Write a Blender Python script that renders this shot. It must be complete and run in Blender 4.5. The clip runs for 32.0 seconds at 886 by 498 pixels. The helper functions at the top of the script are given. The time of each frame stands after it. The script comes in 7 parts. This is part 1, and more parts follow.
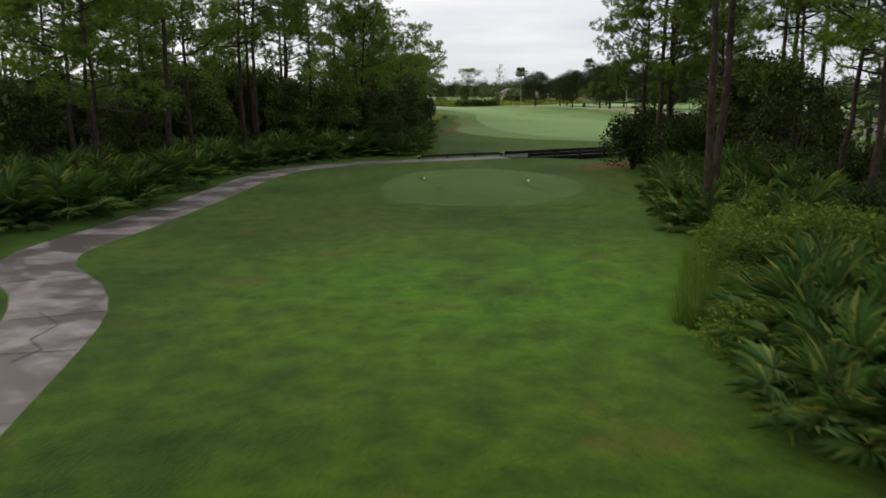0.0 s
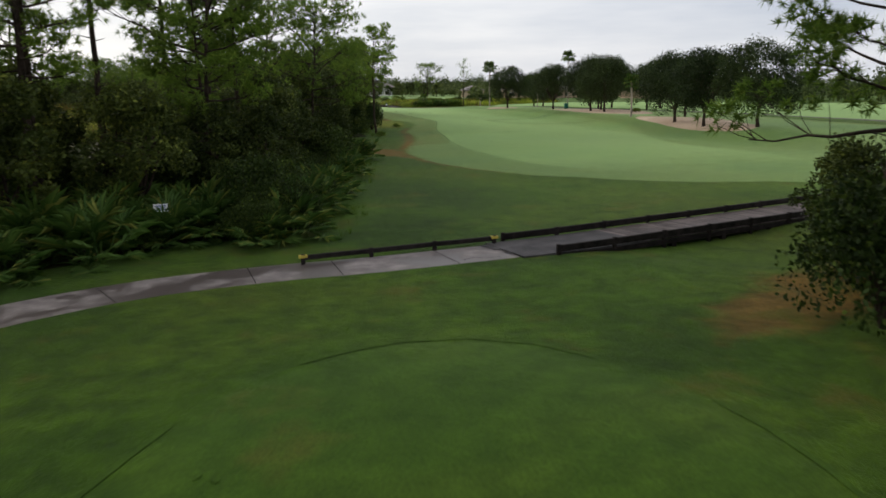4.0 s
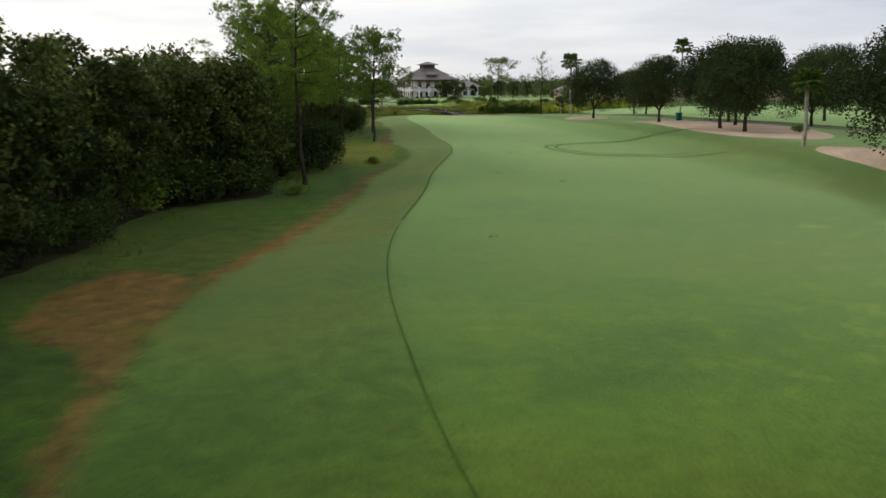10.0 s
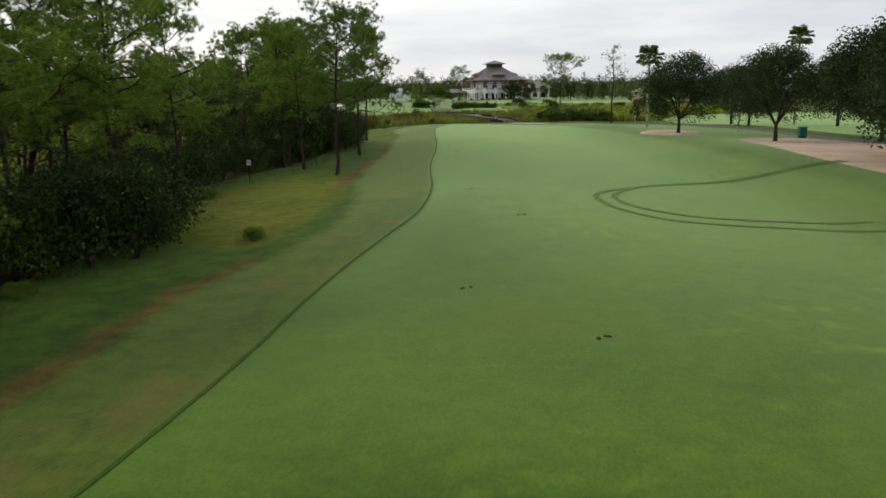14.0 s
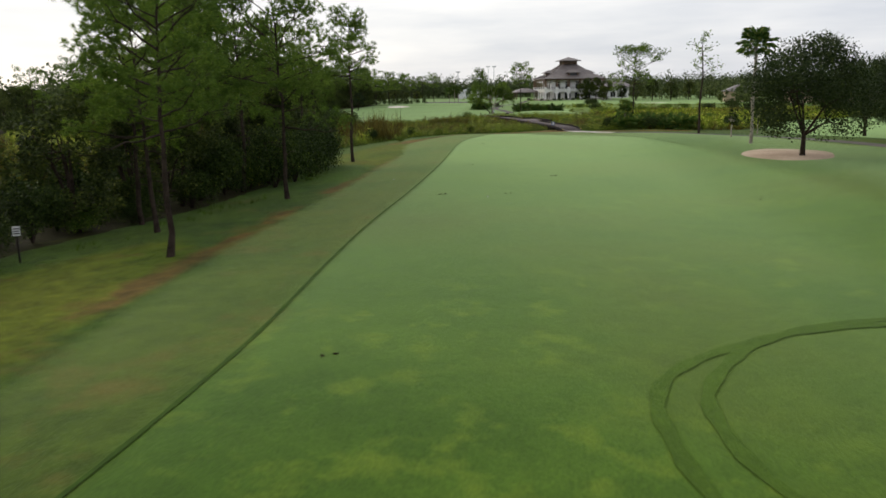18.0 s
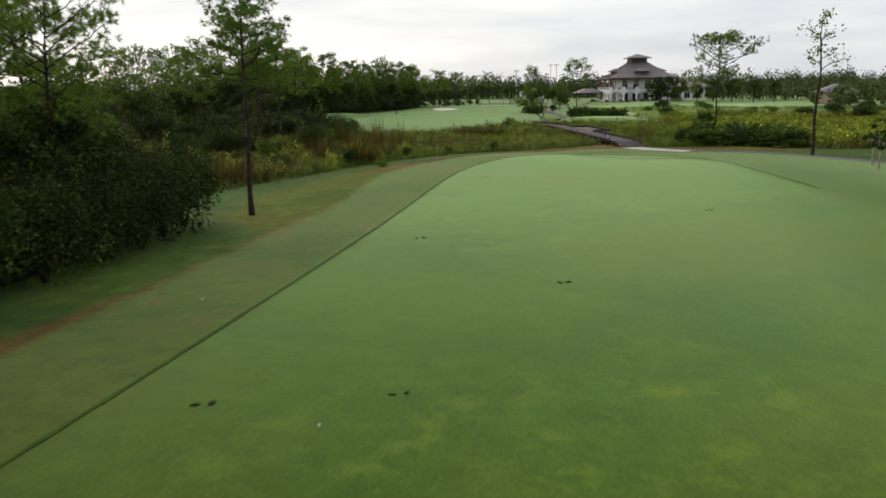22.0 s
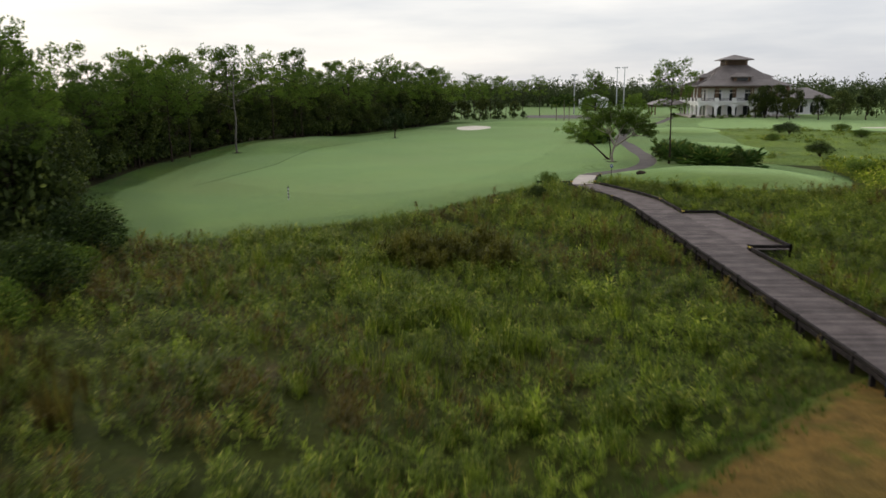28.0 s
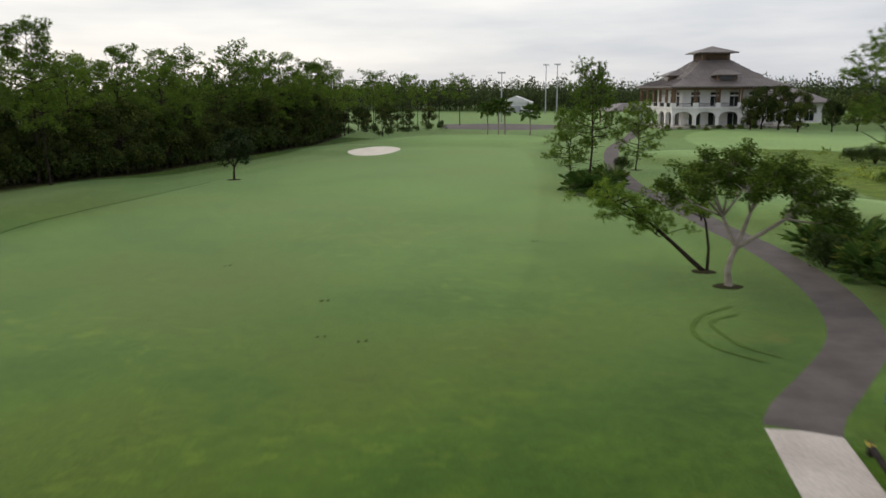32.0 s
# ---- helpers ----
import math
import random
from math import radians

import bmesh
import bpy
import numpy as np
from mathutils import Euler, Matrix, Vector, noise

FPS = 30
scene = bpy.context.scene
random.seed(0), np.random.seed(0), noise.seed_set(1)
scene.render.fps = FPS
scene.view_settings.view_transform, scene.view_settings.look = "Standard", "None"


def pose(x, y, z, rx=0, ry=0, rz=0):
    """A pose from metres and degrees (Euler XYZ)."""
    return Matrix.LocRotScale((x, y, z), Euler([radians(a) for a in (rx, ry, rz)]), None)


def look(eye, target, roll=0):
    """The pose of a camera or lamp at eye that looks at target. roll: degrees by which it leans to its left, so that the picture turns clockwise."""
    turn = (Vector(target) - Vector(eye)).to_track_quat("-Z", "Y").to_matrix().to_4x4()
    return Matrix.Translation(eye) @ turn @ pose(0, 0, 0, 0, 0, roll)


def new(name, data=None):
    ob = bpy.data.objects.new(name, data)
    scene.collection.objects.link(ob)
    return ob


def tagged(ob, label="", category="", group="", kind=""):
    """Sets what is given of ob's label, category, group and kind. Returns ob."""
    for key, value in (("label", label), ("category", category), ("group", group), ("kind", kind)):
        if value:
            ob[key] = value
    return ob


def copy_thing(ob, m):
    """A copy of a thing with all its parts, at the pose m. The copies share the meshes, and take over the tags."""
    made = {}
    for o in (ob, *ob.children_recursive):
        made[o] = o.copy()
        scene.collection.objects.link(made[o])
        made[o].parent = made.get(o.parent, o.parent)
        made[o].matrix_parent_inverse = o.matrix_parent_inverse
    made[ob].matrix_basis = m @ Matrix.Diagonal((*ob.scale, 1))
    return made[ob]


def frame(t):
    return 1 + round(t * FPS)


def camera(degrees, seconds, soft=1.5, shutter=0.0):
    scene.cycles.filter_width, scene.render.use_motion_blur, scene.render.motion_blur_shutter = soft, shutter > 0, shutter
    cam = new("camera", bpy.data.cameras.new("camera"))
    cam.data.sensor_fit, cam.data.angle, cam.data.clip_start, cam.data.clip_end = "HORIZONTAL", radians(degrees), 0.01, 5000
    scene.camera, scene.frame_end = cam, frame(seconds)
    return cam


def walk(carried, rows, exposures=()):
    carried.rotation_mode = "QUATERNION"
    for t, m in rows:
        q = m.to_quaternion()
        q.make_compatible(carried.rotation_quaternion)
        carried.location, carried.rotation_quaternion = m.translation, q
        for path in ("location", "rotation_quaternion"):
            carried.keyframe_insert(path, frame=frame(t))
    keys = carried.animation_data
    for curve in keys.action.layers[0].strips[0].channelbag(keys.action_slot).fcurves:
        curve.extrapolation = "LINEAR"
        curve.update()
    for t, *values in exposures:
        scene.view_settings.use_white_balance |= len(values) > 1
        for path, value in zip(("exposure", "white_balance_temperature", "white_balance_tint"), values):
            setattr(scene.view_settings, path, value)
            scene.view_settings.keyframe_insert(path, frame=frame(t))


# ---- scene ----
cam = camera(58.2, 32.0, soft=1.6, shutter=0.4)
METRES, EYE, TILT, LEAN, TURN = 350.0, 5.65, 0.0, 0.0, -10.1
ROWS = [
    (0.0, 0.0, 0.0, 0.0, -0.04, -11.22, 0.22),
    (0.5, 0.0009, 0.0136, 0.0002, -0.0, -11.24, 0.24),
    (1.0, 0.0016, 0.028, 0.0004, -0.04, -11.26, 0.26),
    (1.5, 0.0022, 0.0424, 0.0006, -0.41, -11.27, 0.29),
    (2.0, 0.0027, 0.0562, 0.0007, -0.86, -11.32, 0.35),
    (2.5, 0.0032, 0.0706, 0.0009, -1.36, -11.37, 0.41),
    (3.0, 0.0037, 0.085, 0.0011, -1.9, -11.41, 0.43),
    (3.5, 0.0043, 0.099, 0.0013, -2.43, -11.43, 0.43),
    (5.5, 0.0072, 0.1456, 0.0019, -3.33, -11.56, 0.77),
    (6.0, 0.0092, 0.1568, 0.002, -3.18, -11.49, 0.86),
    (6.5, 0.0124, 0.169, 0.002, -2.25, -11.42, 0.86),
    (7.0, 0.0161, 0.1816, 0.0021, -1.25, -11.4, 0.91),
    (7.5, 0.0201, 0.1958, 0.0022, -0.35, -11.44, 0.9),
    (8.0, 0.0239, 0.2103, 0.0024, 0.92, -11.47, 0.84),
    (8.5, 0.0271, 0.2244, 0.0025, 2.05, -11.47, 0.85),
    (9.0, 0.0301, 0.2389, 0.0027, 3.0, -11.47, 0.71),
    (9.5, 0.0328, 0.2536, 0.0029, 3.94, -11.47, 0.67),
    (10.0, 0.035, 0.2676, 0.003, 4.6, -11.48, 0.7),
    (10.5, 0.0371, 0.282, 0.0031, 5.14, -11.52, 0.65),
    (11.0, 0.0388, 0.2956, 0.0032, 5.73, -11.54, 0.66),
    (11.5, 0.0403, 0.3085, 0.0034, 6.49, -11.54, 0.62),
    (12.0, 0.0416, 0.3216, 0.0035, 7.23, -11.48, 0.65),
    (12.5, 0.0426, 0.3332, 0.0036, 7.99, -11.45, 0.68),
    (13.0, 0.0433, 0.3451, 0.0037, 8.76, -11.44, 0.61),
    (13.5, 0.044, 0.3565, 0.0037, 9.49, -11.41, 0.67),
    (14.0, 0.0444, 0.3673, 0.0038, 10.17, -11.39, 0.67),
    (14.5, 0.0449, 0.3782, 0.0038, 10.88, -11.38, 0.71),
    (16.5, 0.0466, 0.4231, 0.004, 13.89, -11.33, 0.86),
    (17.0, 0.0466, 0.4348, 0.0041, 14.53, -11.36, 0.86),
    (17.5, 0.0466, 0.4464, 0.0042, 15.22, -11.38, 0.85),
    (18.0, 0.0463, 0.4582, 0.0043, 15.89, -11.39, 0.88),
    (18.5, 0.0456, 0.4704, 0.0041, 16.54, -11.35, 1.02),
    (19.0, 0.045, 0.4822, 0.0043, 17.19, -11.37, 0.98),
    (19.5, 0.0444, 0.4939, 0.0044, 17.77, -11.35, 0.99),
    (20.0, 0.0435, 0.5057, 0.0045, 18.38, -11.34, 0.98),
    (20.5, 0.0426, 0.5173, 0.0046, 19.17, -11.32, 0.98),
    (21.0, 0.0414, 0.529, 0.0046, 19.95, -11.33, 1.04),
    (21.5, 0.0404, 0.5399, 0.0048, 20.45, -11.36, 0.95),
    (22.0, 0.0388, 0.5517, 0.0051, 20.76, -11.36, 0.89),
    (22.5, 0.0368, 0.5642, 0.0054, 21.1, -11.38, 0.86),
    (23.0, 0.0347, 0.5777, 0.006, 21.54, -11.39, 0.83),
    (23.5, 0.032, 0.5929, 0.0068, 22.04, -11.35, 0.81),
    (24.0, 0.029, 0.6086, 0.0074, 22.51, -11.34, 0.84),
    (24.5, 0.0253, 0.626, 0.0082, 22.98, -11.33, 0.9),
    (25.0, 0.0211, 0.6438, 0.009, 23.41, -11.31, 0.89),
    (25.5, 0.0155, 0.6648, 0.0097, 23.82, -11.29, 0.96),
    (27.5, -0.0107, 0.7535, 0.0122, 25.05, -11.26, 0.32),
    (28.0, -0.0187, 0.7757, 0.013, 25.09, -11.28, 0.37),
    (28.5, -0.028, 0.8002, 0.0136, 25.09, -11.33, 0.41),
    (29.0, -0.0372, 0.8238, 0.014, 24.29, -11.36, 0.44),
    (29.5, -0.0468, 0.8475, 0.0143, 22.72, -11.4, 0.45),
    (30.0, -0.0571, 0.8727, 0.0146, 21.61, -11.42, 0.45),
    (30.5, -0.067, 0.8967, 0.0148, 20.57, -11.43, 0.47),
    (31.0, -0.0778, 0.9221, 0.0147, 19.7, -11.4, 0.41),
    (31.5, -0.0883, 0.9467, 0.0146, 19.03, -11.37, 0.42),
    (32.0, -0.0995, 0.9718, 0.0147, 18.24, -11.32, 0.43),
]
walk(cam, [(t, pose(0, 0, EYE, TILT, LEAN, TURN) @ pose(METRES * x, METRES * y, METRES * z, 90 + pitch, roll, yaw)) for t, x, y, z, yaw, pitch, roll in ROWS],
     exposures=[(0, 0.1), (18, 0.08), (24, 0.02), (32, -0.08)])

# ---- sky and sun: a bright overcast morning, the sun low behind cloud ----
SUN_TO = Vector((-0.74, 0.62, 0.5)).normalized()
world = bpy.data.worlds.new("overcast_sky")
scene.world = world
world.use_nodes = True
wn, wl = world.node_tree.nodes, world.node_tree.links
wn.clear()
sky = wn.new("ShaderNodeTexSky")
sky.sky_type, sky.sun_disc = "NISHITA", False
sky.sun_elevation, sky.sun_rotation = math.asin(SUN_TO.z), math.atan2(SUN_TO.x, SUN_TO.y)
sky_scale = wn.new("ShaderNodeVectorMath"); sky_scale.operation = "SCALE"; sky_scale.inputs["Scale"].default_value = 0.09
wl.new(sky.outputs[0], sky_scale.inputs[0])
coord = wn.new("ShaderNodeTexCoord")
stretch = wn.new("ShaderNodeMapping"); stretch.inputs["Scale"].default_value = (1.4, 1.4, 9.0)
wl.new(coord.outputs["Generated"], stretch.inputs[0])
cloud = wn.new("ShaderNodeTexNoise")
cloud.inputs["Scale"].default_value, cloud.inputs["Detail"].default_value, cloud.inputs["Roughness"].default_value = 1.7, 5.0, 0.55
wl.new(stretch.outputs[0], cloud.inputs["Vector"])
toward = wn.new("ShaderNodeVectorMath"); toward.operation = "DOT_PRODUCT"; toward.inputs[1].default_value = SUN_TO
wl.new(coord.outputs["Generated"], toward.inputs[0])
lift = wn.new("ShaderNodeMapRange"); lift.inputs["From Min"].default_value, lift.inputs["From Max"].default_value = 0.3, 1.0
wl.new(toward.outputs["Value"], lift.inputs[0])
tone = wn.new("ShaderNodeMix"); tone.data_type = "RGBA"
tone.inputs["A"].default_value, tone.inputs["B"].default_value = (0.56, 0.6, 0.68, 1), (0.9, 0.9, 0.91, 1)
spread = wn.new("ShaderNodeMapRange"); spread.inputs["From Min"].default_value, spread.inputs["From Max"].default_value = 0.3, 0.66
wl.new(cloud.outputs["Fac"], spread.inputs[0])
wl.new(spread.outputs[0], tone.inputs["Factor"])
glow = wn.new("ShaderNodeMix"); glow.data_type = "RGBA"; glow.blend_type = "MULTIPLY"; glow.inputs["Factor"].default_value = 1.0
warm = wn.new("ShaderNodeMix"); warm.data_type = "RGBA"
warm.inputs["A"].default_value, warm.inputs["B"].default_value = (1.0, 1.0, 1.02, 1), (1.45, 1.38, 1.26, 1)
wl.new(lift.outputs[0], warm.inputs["Factor"])
wl.new(tone.outputs["Result"], glow.inputs["A"]); wl.new(warm.outputs["Result"], glow.inputs["B"])
veil = wn.new("ShaderNodeMix"); veil.data_type = "RGBA"; veil.inputs["Factor"].default_value = 0.86
wl.new(sky_scale.outputs[0], veil.inputs["A"]); wl.new(glow.outputs["Result"], veil.inputs["B"])
back = wn.new("ShaderNodeBackground"); back.inputs["Strength"].default_value = 1.0
wl.new(veil.outputs["Result"], back.inputs["Color"])
wout = wn.new("ShaderNodeOutputWorld")
wl.new(back.outputs[0], wout.inputs[0])
sun = new("sun", bpy.data.lights.new("sun", "SUN"))
sun.data.energy, sun.data.angle, sun.data.color = 1.25, radians(48), (1.0, 0.92, 0.78)
sun.matrix_world = look(SUN_TO * 100, (0, 0, 0))


# ---- materials ----
def material(name):
    m = bpy.data.materials.new(name)
    m.use_nodes = True
    return m, m.node_tree.nodes, m.node_tree.links, m.node_tree.nodes["Principled BSDF"]


def noise_node(n, l, vec, scale, detail=3.0, rough=0.55):
    k = n.new("ShaderNodeTexNoise")
    k.inputs["Scale"].default_value, k.inputs["Detail"].default_value, k.inputs["Roughness"].default_value = scale, detail, rough
    if vec is not None:
        l.new(vec, k.inputs["Vector"])
    return k.outputs["Fac"]


def ramp(n, l, fac, a, b, lo=0.35, hi=0.65):
    k = n.new("ShaderNodeMapRange")
    k.inputs["From Min"].default_value, k.inputs["From Max"].default_value = lo, hi
    l.new(fac, k.inputs[0])
    return blend(n, l, k.outputs[0], a, b)


def blend(n, l, fac, a, b, mode="MIX"):
    k = n.new("ShaderNodeMix"); k.data_type = "RGBA"; k.blend_type = mode
    for sock, v in (("A", a), ("B", b)):
        if isinstance(v, tuple):
            k.inputs[sock].default_value = (*v, 1)
        else:
            l.new(v, k.inputs[sock])
    if isinstance(fac, float):
        k.inputs["Factor"].default_value = fac
    else:
        l.new(fac, k.inputs["Factor"])
    return k.outputs["Result"]


def bumped(n, l, p, fac, strength, distance):
    b = n.new("ShaderNodeBump")
    b.inputs["Strength"].default_value, b.inputs["Distance"].default_value = strength, distance
    l.new(fac, b.inputs["Height"])
    l.new(b.outputs[0], p.inputs["Normal"])


def turf(name, dark, light, dry, dry_lo, grain, dew, lift_m, mid=1.1, rag=0.16):
    """Grass at several scales: broad tone, dry patches, clumps, blade grain; dew as a sheen."""
    m, n, l, p = material(name)
    c = n.new("ShaderNodeTexCoord").outputs["Object"]
    base = ramp(n, l, noise_node(n, l, c, 0.09, 4, 0.6), dark, light, 0.36, 0.64)
    clump = noise_node(n, l, c, mid, 6, 0.68)
    base = blend(n, l, 1.0, base, ramp(n, l, clump, (1 - rag, 1 - rag * 0.9, 1 - rag), (1 + rag, 1 + rag * 0.9, 1 + rag * 0.7), 0.34, 0.66), "MULTIPLY")
    patch = ramp(n, l, noise_node(n, l, c, 0.28, 5, 0.62), (0, 0, 0), (1, 1, 1), dry_lo, dry_lo + 0.12)
    base = blend(n, l, patch, base, dry)
    fine = noise_node(n, l, c, grain, 3, 0.7)
    base = blend(n, l, 1.0, base, ramp(n, l, fine, (0.7, 0.73, 0.68), (1.3, 1.27, 1.22), 0.3, 0.7), "MULTIPLY")
    l.new(base, p.inputs["Base Color"])
    p.inputs["Roughness"].default_value = 0.85
    p.inputs["Specular IOR Level"].default_value = 0.08
    p.inputs["Sheen Weight"].default_value, p.inputs["Sheen Roughness"].default_value = dew, 0.3
    p.inputs["Sheen Tint"].default_value = (0.72, 1.0, 0.48, 1)
    both = n.new("ShaderNodeMath"); both.operation = "ADD"
    l.new(fine, both.inputs[0]); l.new(clump, both.inputs[1])
    bumped(n, l, p, both.outputs[0], 0.7, lift_m)
    return m


def turf_blend(name, kinds):
    """Grass of several kinds in one sheet: each kind fades into the next, by its own share of the ground and a ragged noise."""
    m, n, l, p = material(name)
    c = n.new("ShaderNodeTexCoord").outputs["Object"]
    broad, wide = noise_node(n, l, c, 0.09, 4, 0.6), noise_node(n, l, c, 0.045, 4, 0.6)
    clump, patchy = noise_node(n, l, c, 1.15, 6, 0.68), noise_node(n, l, c, 0.28, 5, 0.62)
    fine, edge = noise_node(n, l, c, 13.0, 3, 0.7), noise_node(n, l, c, 0.55, 6, 0.68)
    lone = ramp(n, l, noise_node(n, l, c, 0.8, 3, 0.6), (0, 0, 0), (0.75, 0.75, 0.75), 0.54, 0.7)
    where = ramp(n, l, noise_node(n, l, c, 0.05, 2, 0.5), (0, 0, 0), (1, 1, 1), 0.44, 0.6)
    spotted = blend(n, l, 1.0, lone, where, "MULTIPLY")

    def scalar(fac, a, b):
        k = n.new("ShaderNodeMix"); k.data_type = "FLOAT"
        for sock, v in (("A", a), ("B", b)):
            if isinstance(v, float):
                k.inputs[sock].default_value = v
            else:
                l.new(v, k.inputs[sock])
        l.new(fac, k.inputs["Factor"])
        return k.outputs["Result"]

    out = dew = depth = None
    for attr, dark, light, dry, dry_lo, drift, rag, sheen, lift, spots, fray, lush in kinds:
        base = ramp(n, l, broad, dark, light, 0.36, 0.64)
        base = blend(n, l, ramp(n, l, wide, (0, 0, 0), (1, 1, 1), 0.46, 0.66), base, drift)
        if lush:
            far = n.new("ShaderNodeVectorMath"); far.operation = "DISTANCE"
            l.new(c, far.inputs[0]); far.inputs[1].default_value = lush[0]
            near = n.new("ShaderNodeMapRange")
            near.inputs["From Min"].default_value, near.inputs["From Max"].default_value = lush[1], lush[1] * 0.35
            l.new(far.outputs["Value"], near.inputs[0])
            ragged = ramp(n, l, patchy, (0.25, 0.25, 0.25), (1, 1, 1), 0.36, 0.56)
            base = blend(n, l, blend(n, l, 1.0, near.outputs[0], ragged, "MULTIPLY"), base, lush[2])
        base = blend(n, l, 1.0, base, ramp(n, l, clump, (1 - rag, 1 - rag * 0.9, 1 - rag), (1 + rag, 1 + rag * 0.9, 1 + rag * 0.7), 0.34, 0.66), "MULTIPLY")
        base = blend(n, l, ramp(n, l, patchy, (0, 0, 0), (1, 1, 1), dry_lo, dry_lo + 0.14), base, dry)
        if spots:
            base = blend(n, l, spotted, base, spots)
        if attr is None:
            out, dew, depth = base, sheen, lift
            continue
        share = n.new("ShaderNodeAttribute"); share.attribute_name = attr
        push = n.new("ShaderNodeMath"); push.operation = "MULTIPLY_ADD"
        l.new(edge, push.inputs[0]); push.inputs[1].default_value, push.inputs[2].default_value = fray, -fray * 0.5
        total = n.new("ShaderNodeMath"); total.operation = "ADD"
        l.new(share.outputs["Fac"], total.inputs[0]); l.new(push.outputs[0], total.inputs[1])
        part_of = n.new("ShaderNodeMapRange"); part_of.interpolation_type = "SMOOTHSTEP"
        part_of.inputs["From Min"].default_value, part_of.inputs["From Max"].default_value = 0.15, 0.85
        l.new(total.outputs[0], part_of.inputs[0])
        out = blend(n, l, part_of.outputs[0], out, base)
        dew, depth = scalar(part_of.outputs[0], dew, sheen), scalar(part_of.outputs[0], depth, lift)
    out = blend(n, l, 1.0, out, ramp(n, l, fine, (0.7, 0.73, 0.68), (1.3, 1.27, 1.22), 0.3, 0.7), "MULTIPLY")
    l.new(out, p.inputs["Base Color"])
    p.inputs["Roughness"].default_value, p.inputs["Specular IOR Level"].default_value = 0.85, 0.08
    l.new(dew, p.inputs["Sheen Weight"])
    p.inputs["Sheen Roughness"].default_value = 0.3
    p.inputs["Sheen Tint"].default_value = (0.72, 1.0, 0.48, 1)
    both = n.new("ShaderNodeMath"); both.operation = "ADD"
    l.new(fine, both.inputs[0]); l.new(clump, both.inputs[1])
    high = n.new("ShaderNodeMath"); high.operation = "MULTIPLY"
    l.new(both.outputs[0], high.inputs[0]); l.new(depth, high.inputs[1])
    bumped(n, l, p, high.outputs[0], 0.7, 1.0)
    return m


def plain(name, a, b, scale, rough, bump=0.0, metal=0.0, fine=None, spec=0.4):
    """A surface of two mixed tones, with a fine grain on top."""
    m, n, l, p = material(name)
    c = n.new("ShaderNodeTexCoord").outputs["Object"]
    base = ramp(n, l, noise_node(n, l, c, scale, 5, 0.6), a, b)
    g = noise_node(n, l, c, fine or scale * 14, 3, 0.6)
    base = blend(n, l, 1.0, base, ramp(n, l, g, (0.8, 0.8, 0.8), (1.18, 1.18, 1.18), 0.3, 0.7), "MULTIPLY")
    l.new(base, p.inputs["Base Color"])
    p.inputs["Roughness"].default_value, p.inputs["Metallic"].default_value, p.inputs["Specular IOR Level"].default_value = rough, metal, spec
    if bump:
        bumped(n, l, p, g, 0.6, bump)
    return m


def boards(name, a, b):
    """Weathered boards: each differs in tone, with grain along it and damp blotches."""
    m, n, l, p = material(name)
    c = n.new("ShaderNodeTexCoord").outputs["Object"]
    geo, info = n.new("ShaderNodeNewGeometry"), n.new("ShaderNodeObjectInfo")
    base = ramp(n, l, noise_node(n, l, geo.outputs["Position"], 0.9, 5, 0.6), a, b)
    base = blend(n, l, 1.0, base, blend(n, l, info.outputs["Random"], (0.6, 0.6, 0.6), (1.35, 1.33, 1.32)), "MULTIPLY")
    base = blend(n, l, 1.0, base, blend(n, l, geo.outputs["Random Per Island"], (0.75, 0.75, 0.75), (1.25, 1.25, 1.25)), "MULTIPLY")
    g = noise_node(n, l, geo.outputs["Position"], 20, 4, 0.65)
    base = blend(n, l, 1.0, base, ramp(n, l, g, (0.8, 0.8, 0.8), (1.2, 1.2, 1.2), 0.3, 0.7), "MULTIPLY")
    l.new(base, p.inputs["Base Color"])
    p.inputs["Roughness"].default_value, p.inputs["Specular IOR Level"].default_value = 0.7, 0.2
    bumped(n, l, p, g, 0.5, 0.006)
    return m


def stained(name, a, b, wet, rough):
    """Paving with damp dark stains of uneven outline, and a fine grain."""
    m, n, l, p = material(name)
    c = n.new("ShaderNodeTexCoord").outputs["Object"]
    base = ramp(n, l, noise_node(n, l, c, 1.3, 5, 0.6), a, b)
    stain = ramp(n, l, noise_node(n, l, c, 0.42, 6, 0.62), (0, 0, 0), (1, 1, 1), 0.45, 0.54)
    base = blend(n, l, stain, base, wet)
    g = noise_node(n, l, c, 22, 4, 0.65)
    base = blend(n, l, 1.0, base, ramp(n, l, g, (0.82, 0.82, 0.82), (1.15, 1.15, 1.15), 0.3, 0.7), "MULTIPLY")
    l.new(base, p.inputs["Base Color"])
    p.inputs["Specular IOR Level"].default_value = 0.4
    l.new(ramp(n, l, stain, (rough + 0.2,) * 3, (rough - 0.12,) * 3, 0.0, 1.0), p.inputs["Roughness"])
    bumped(n, l, p, g, 0.5, 0.004)
    return m


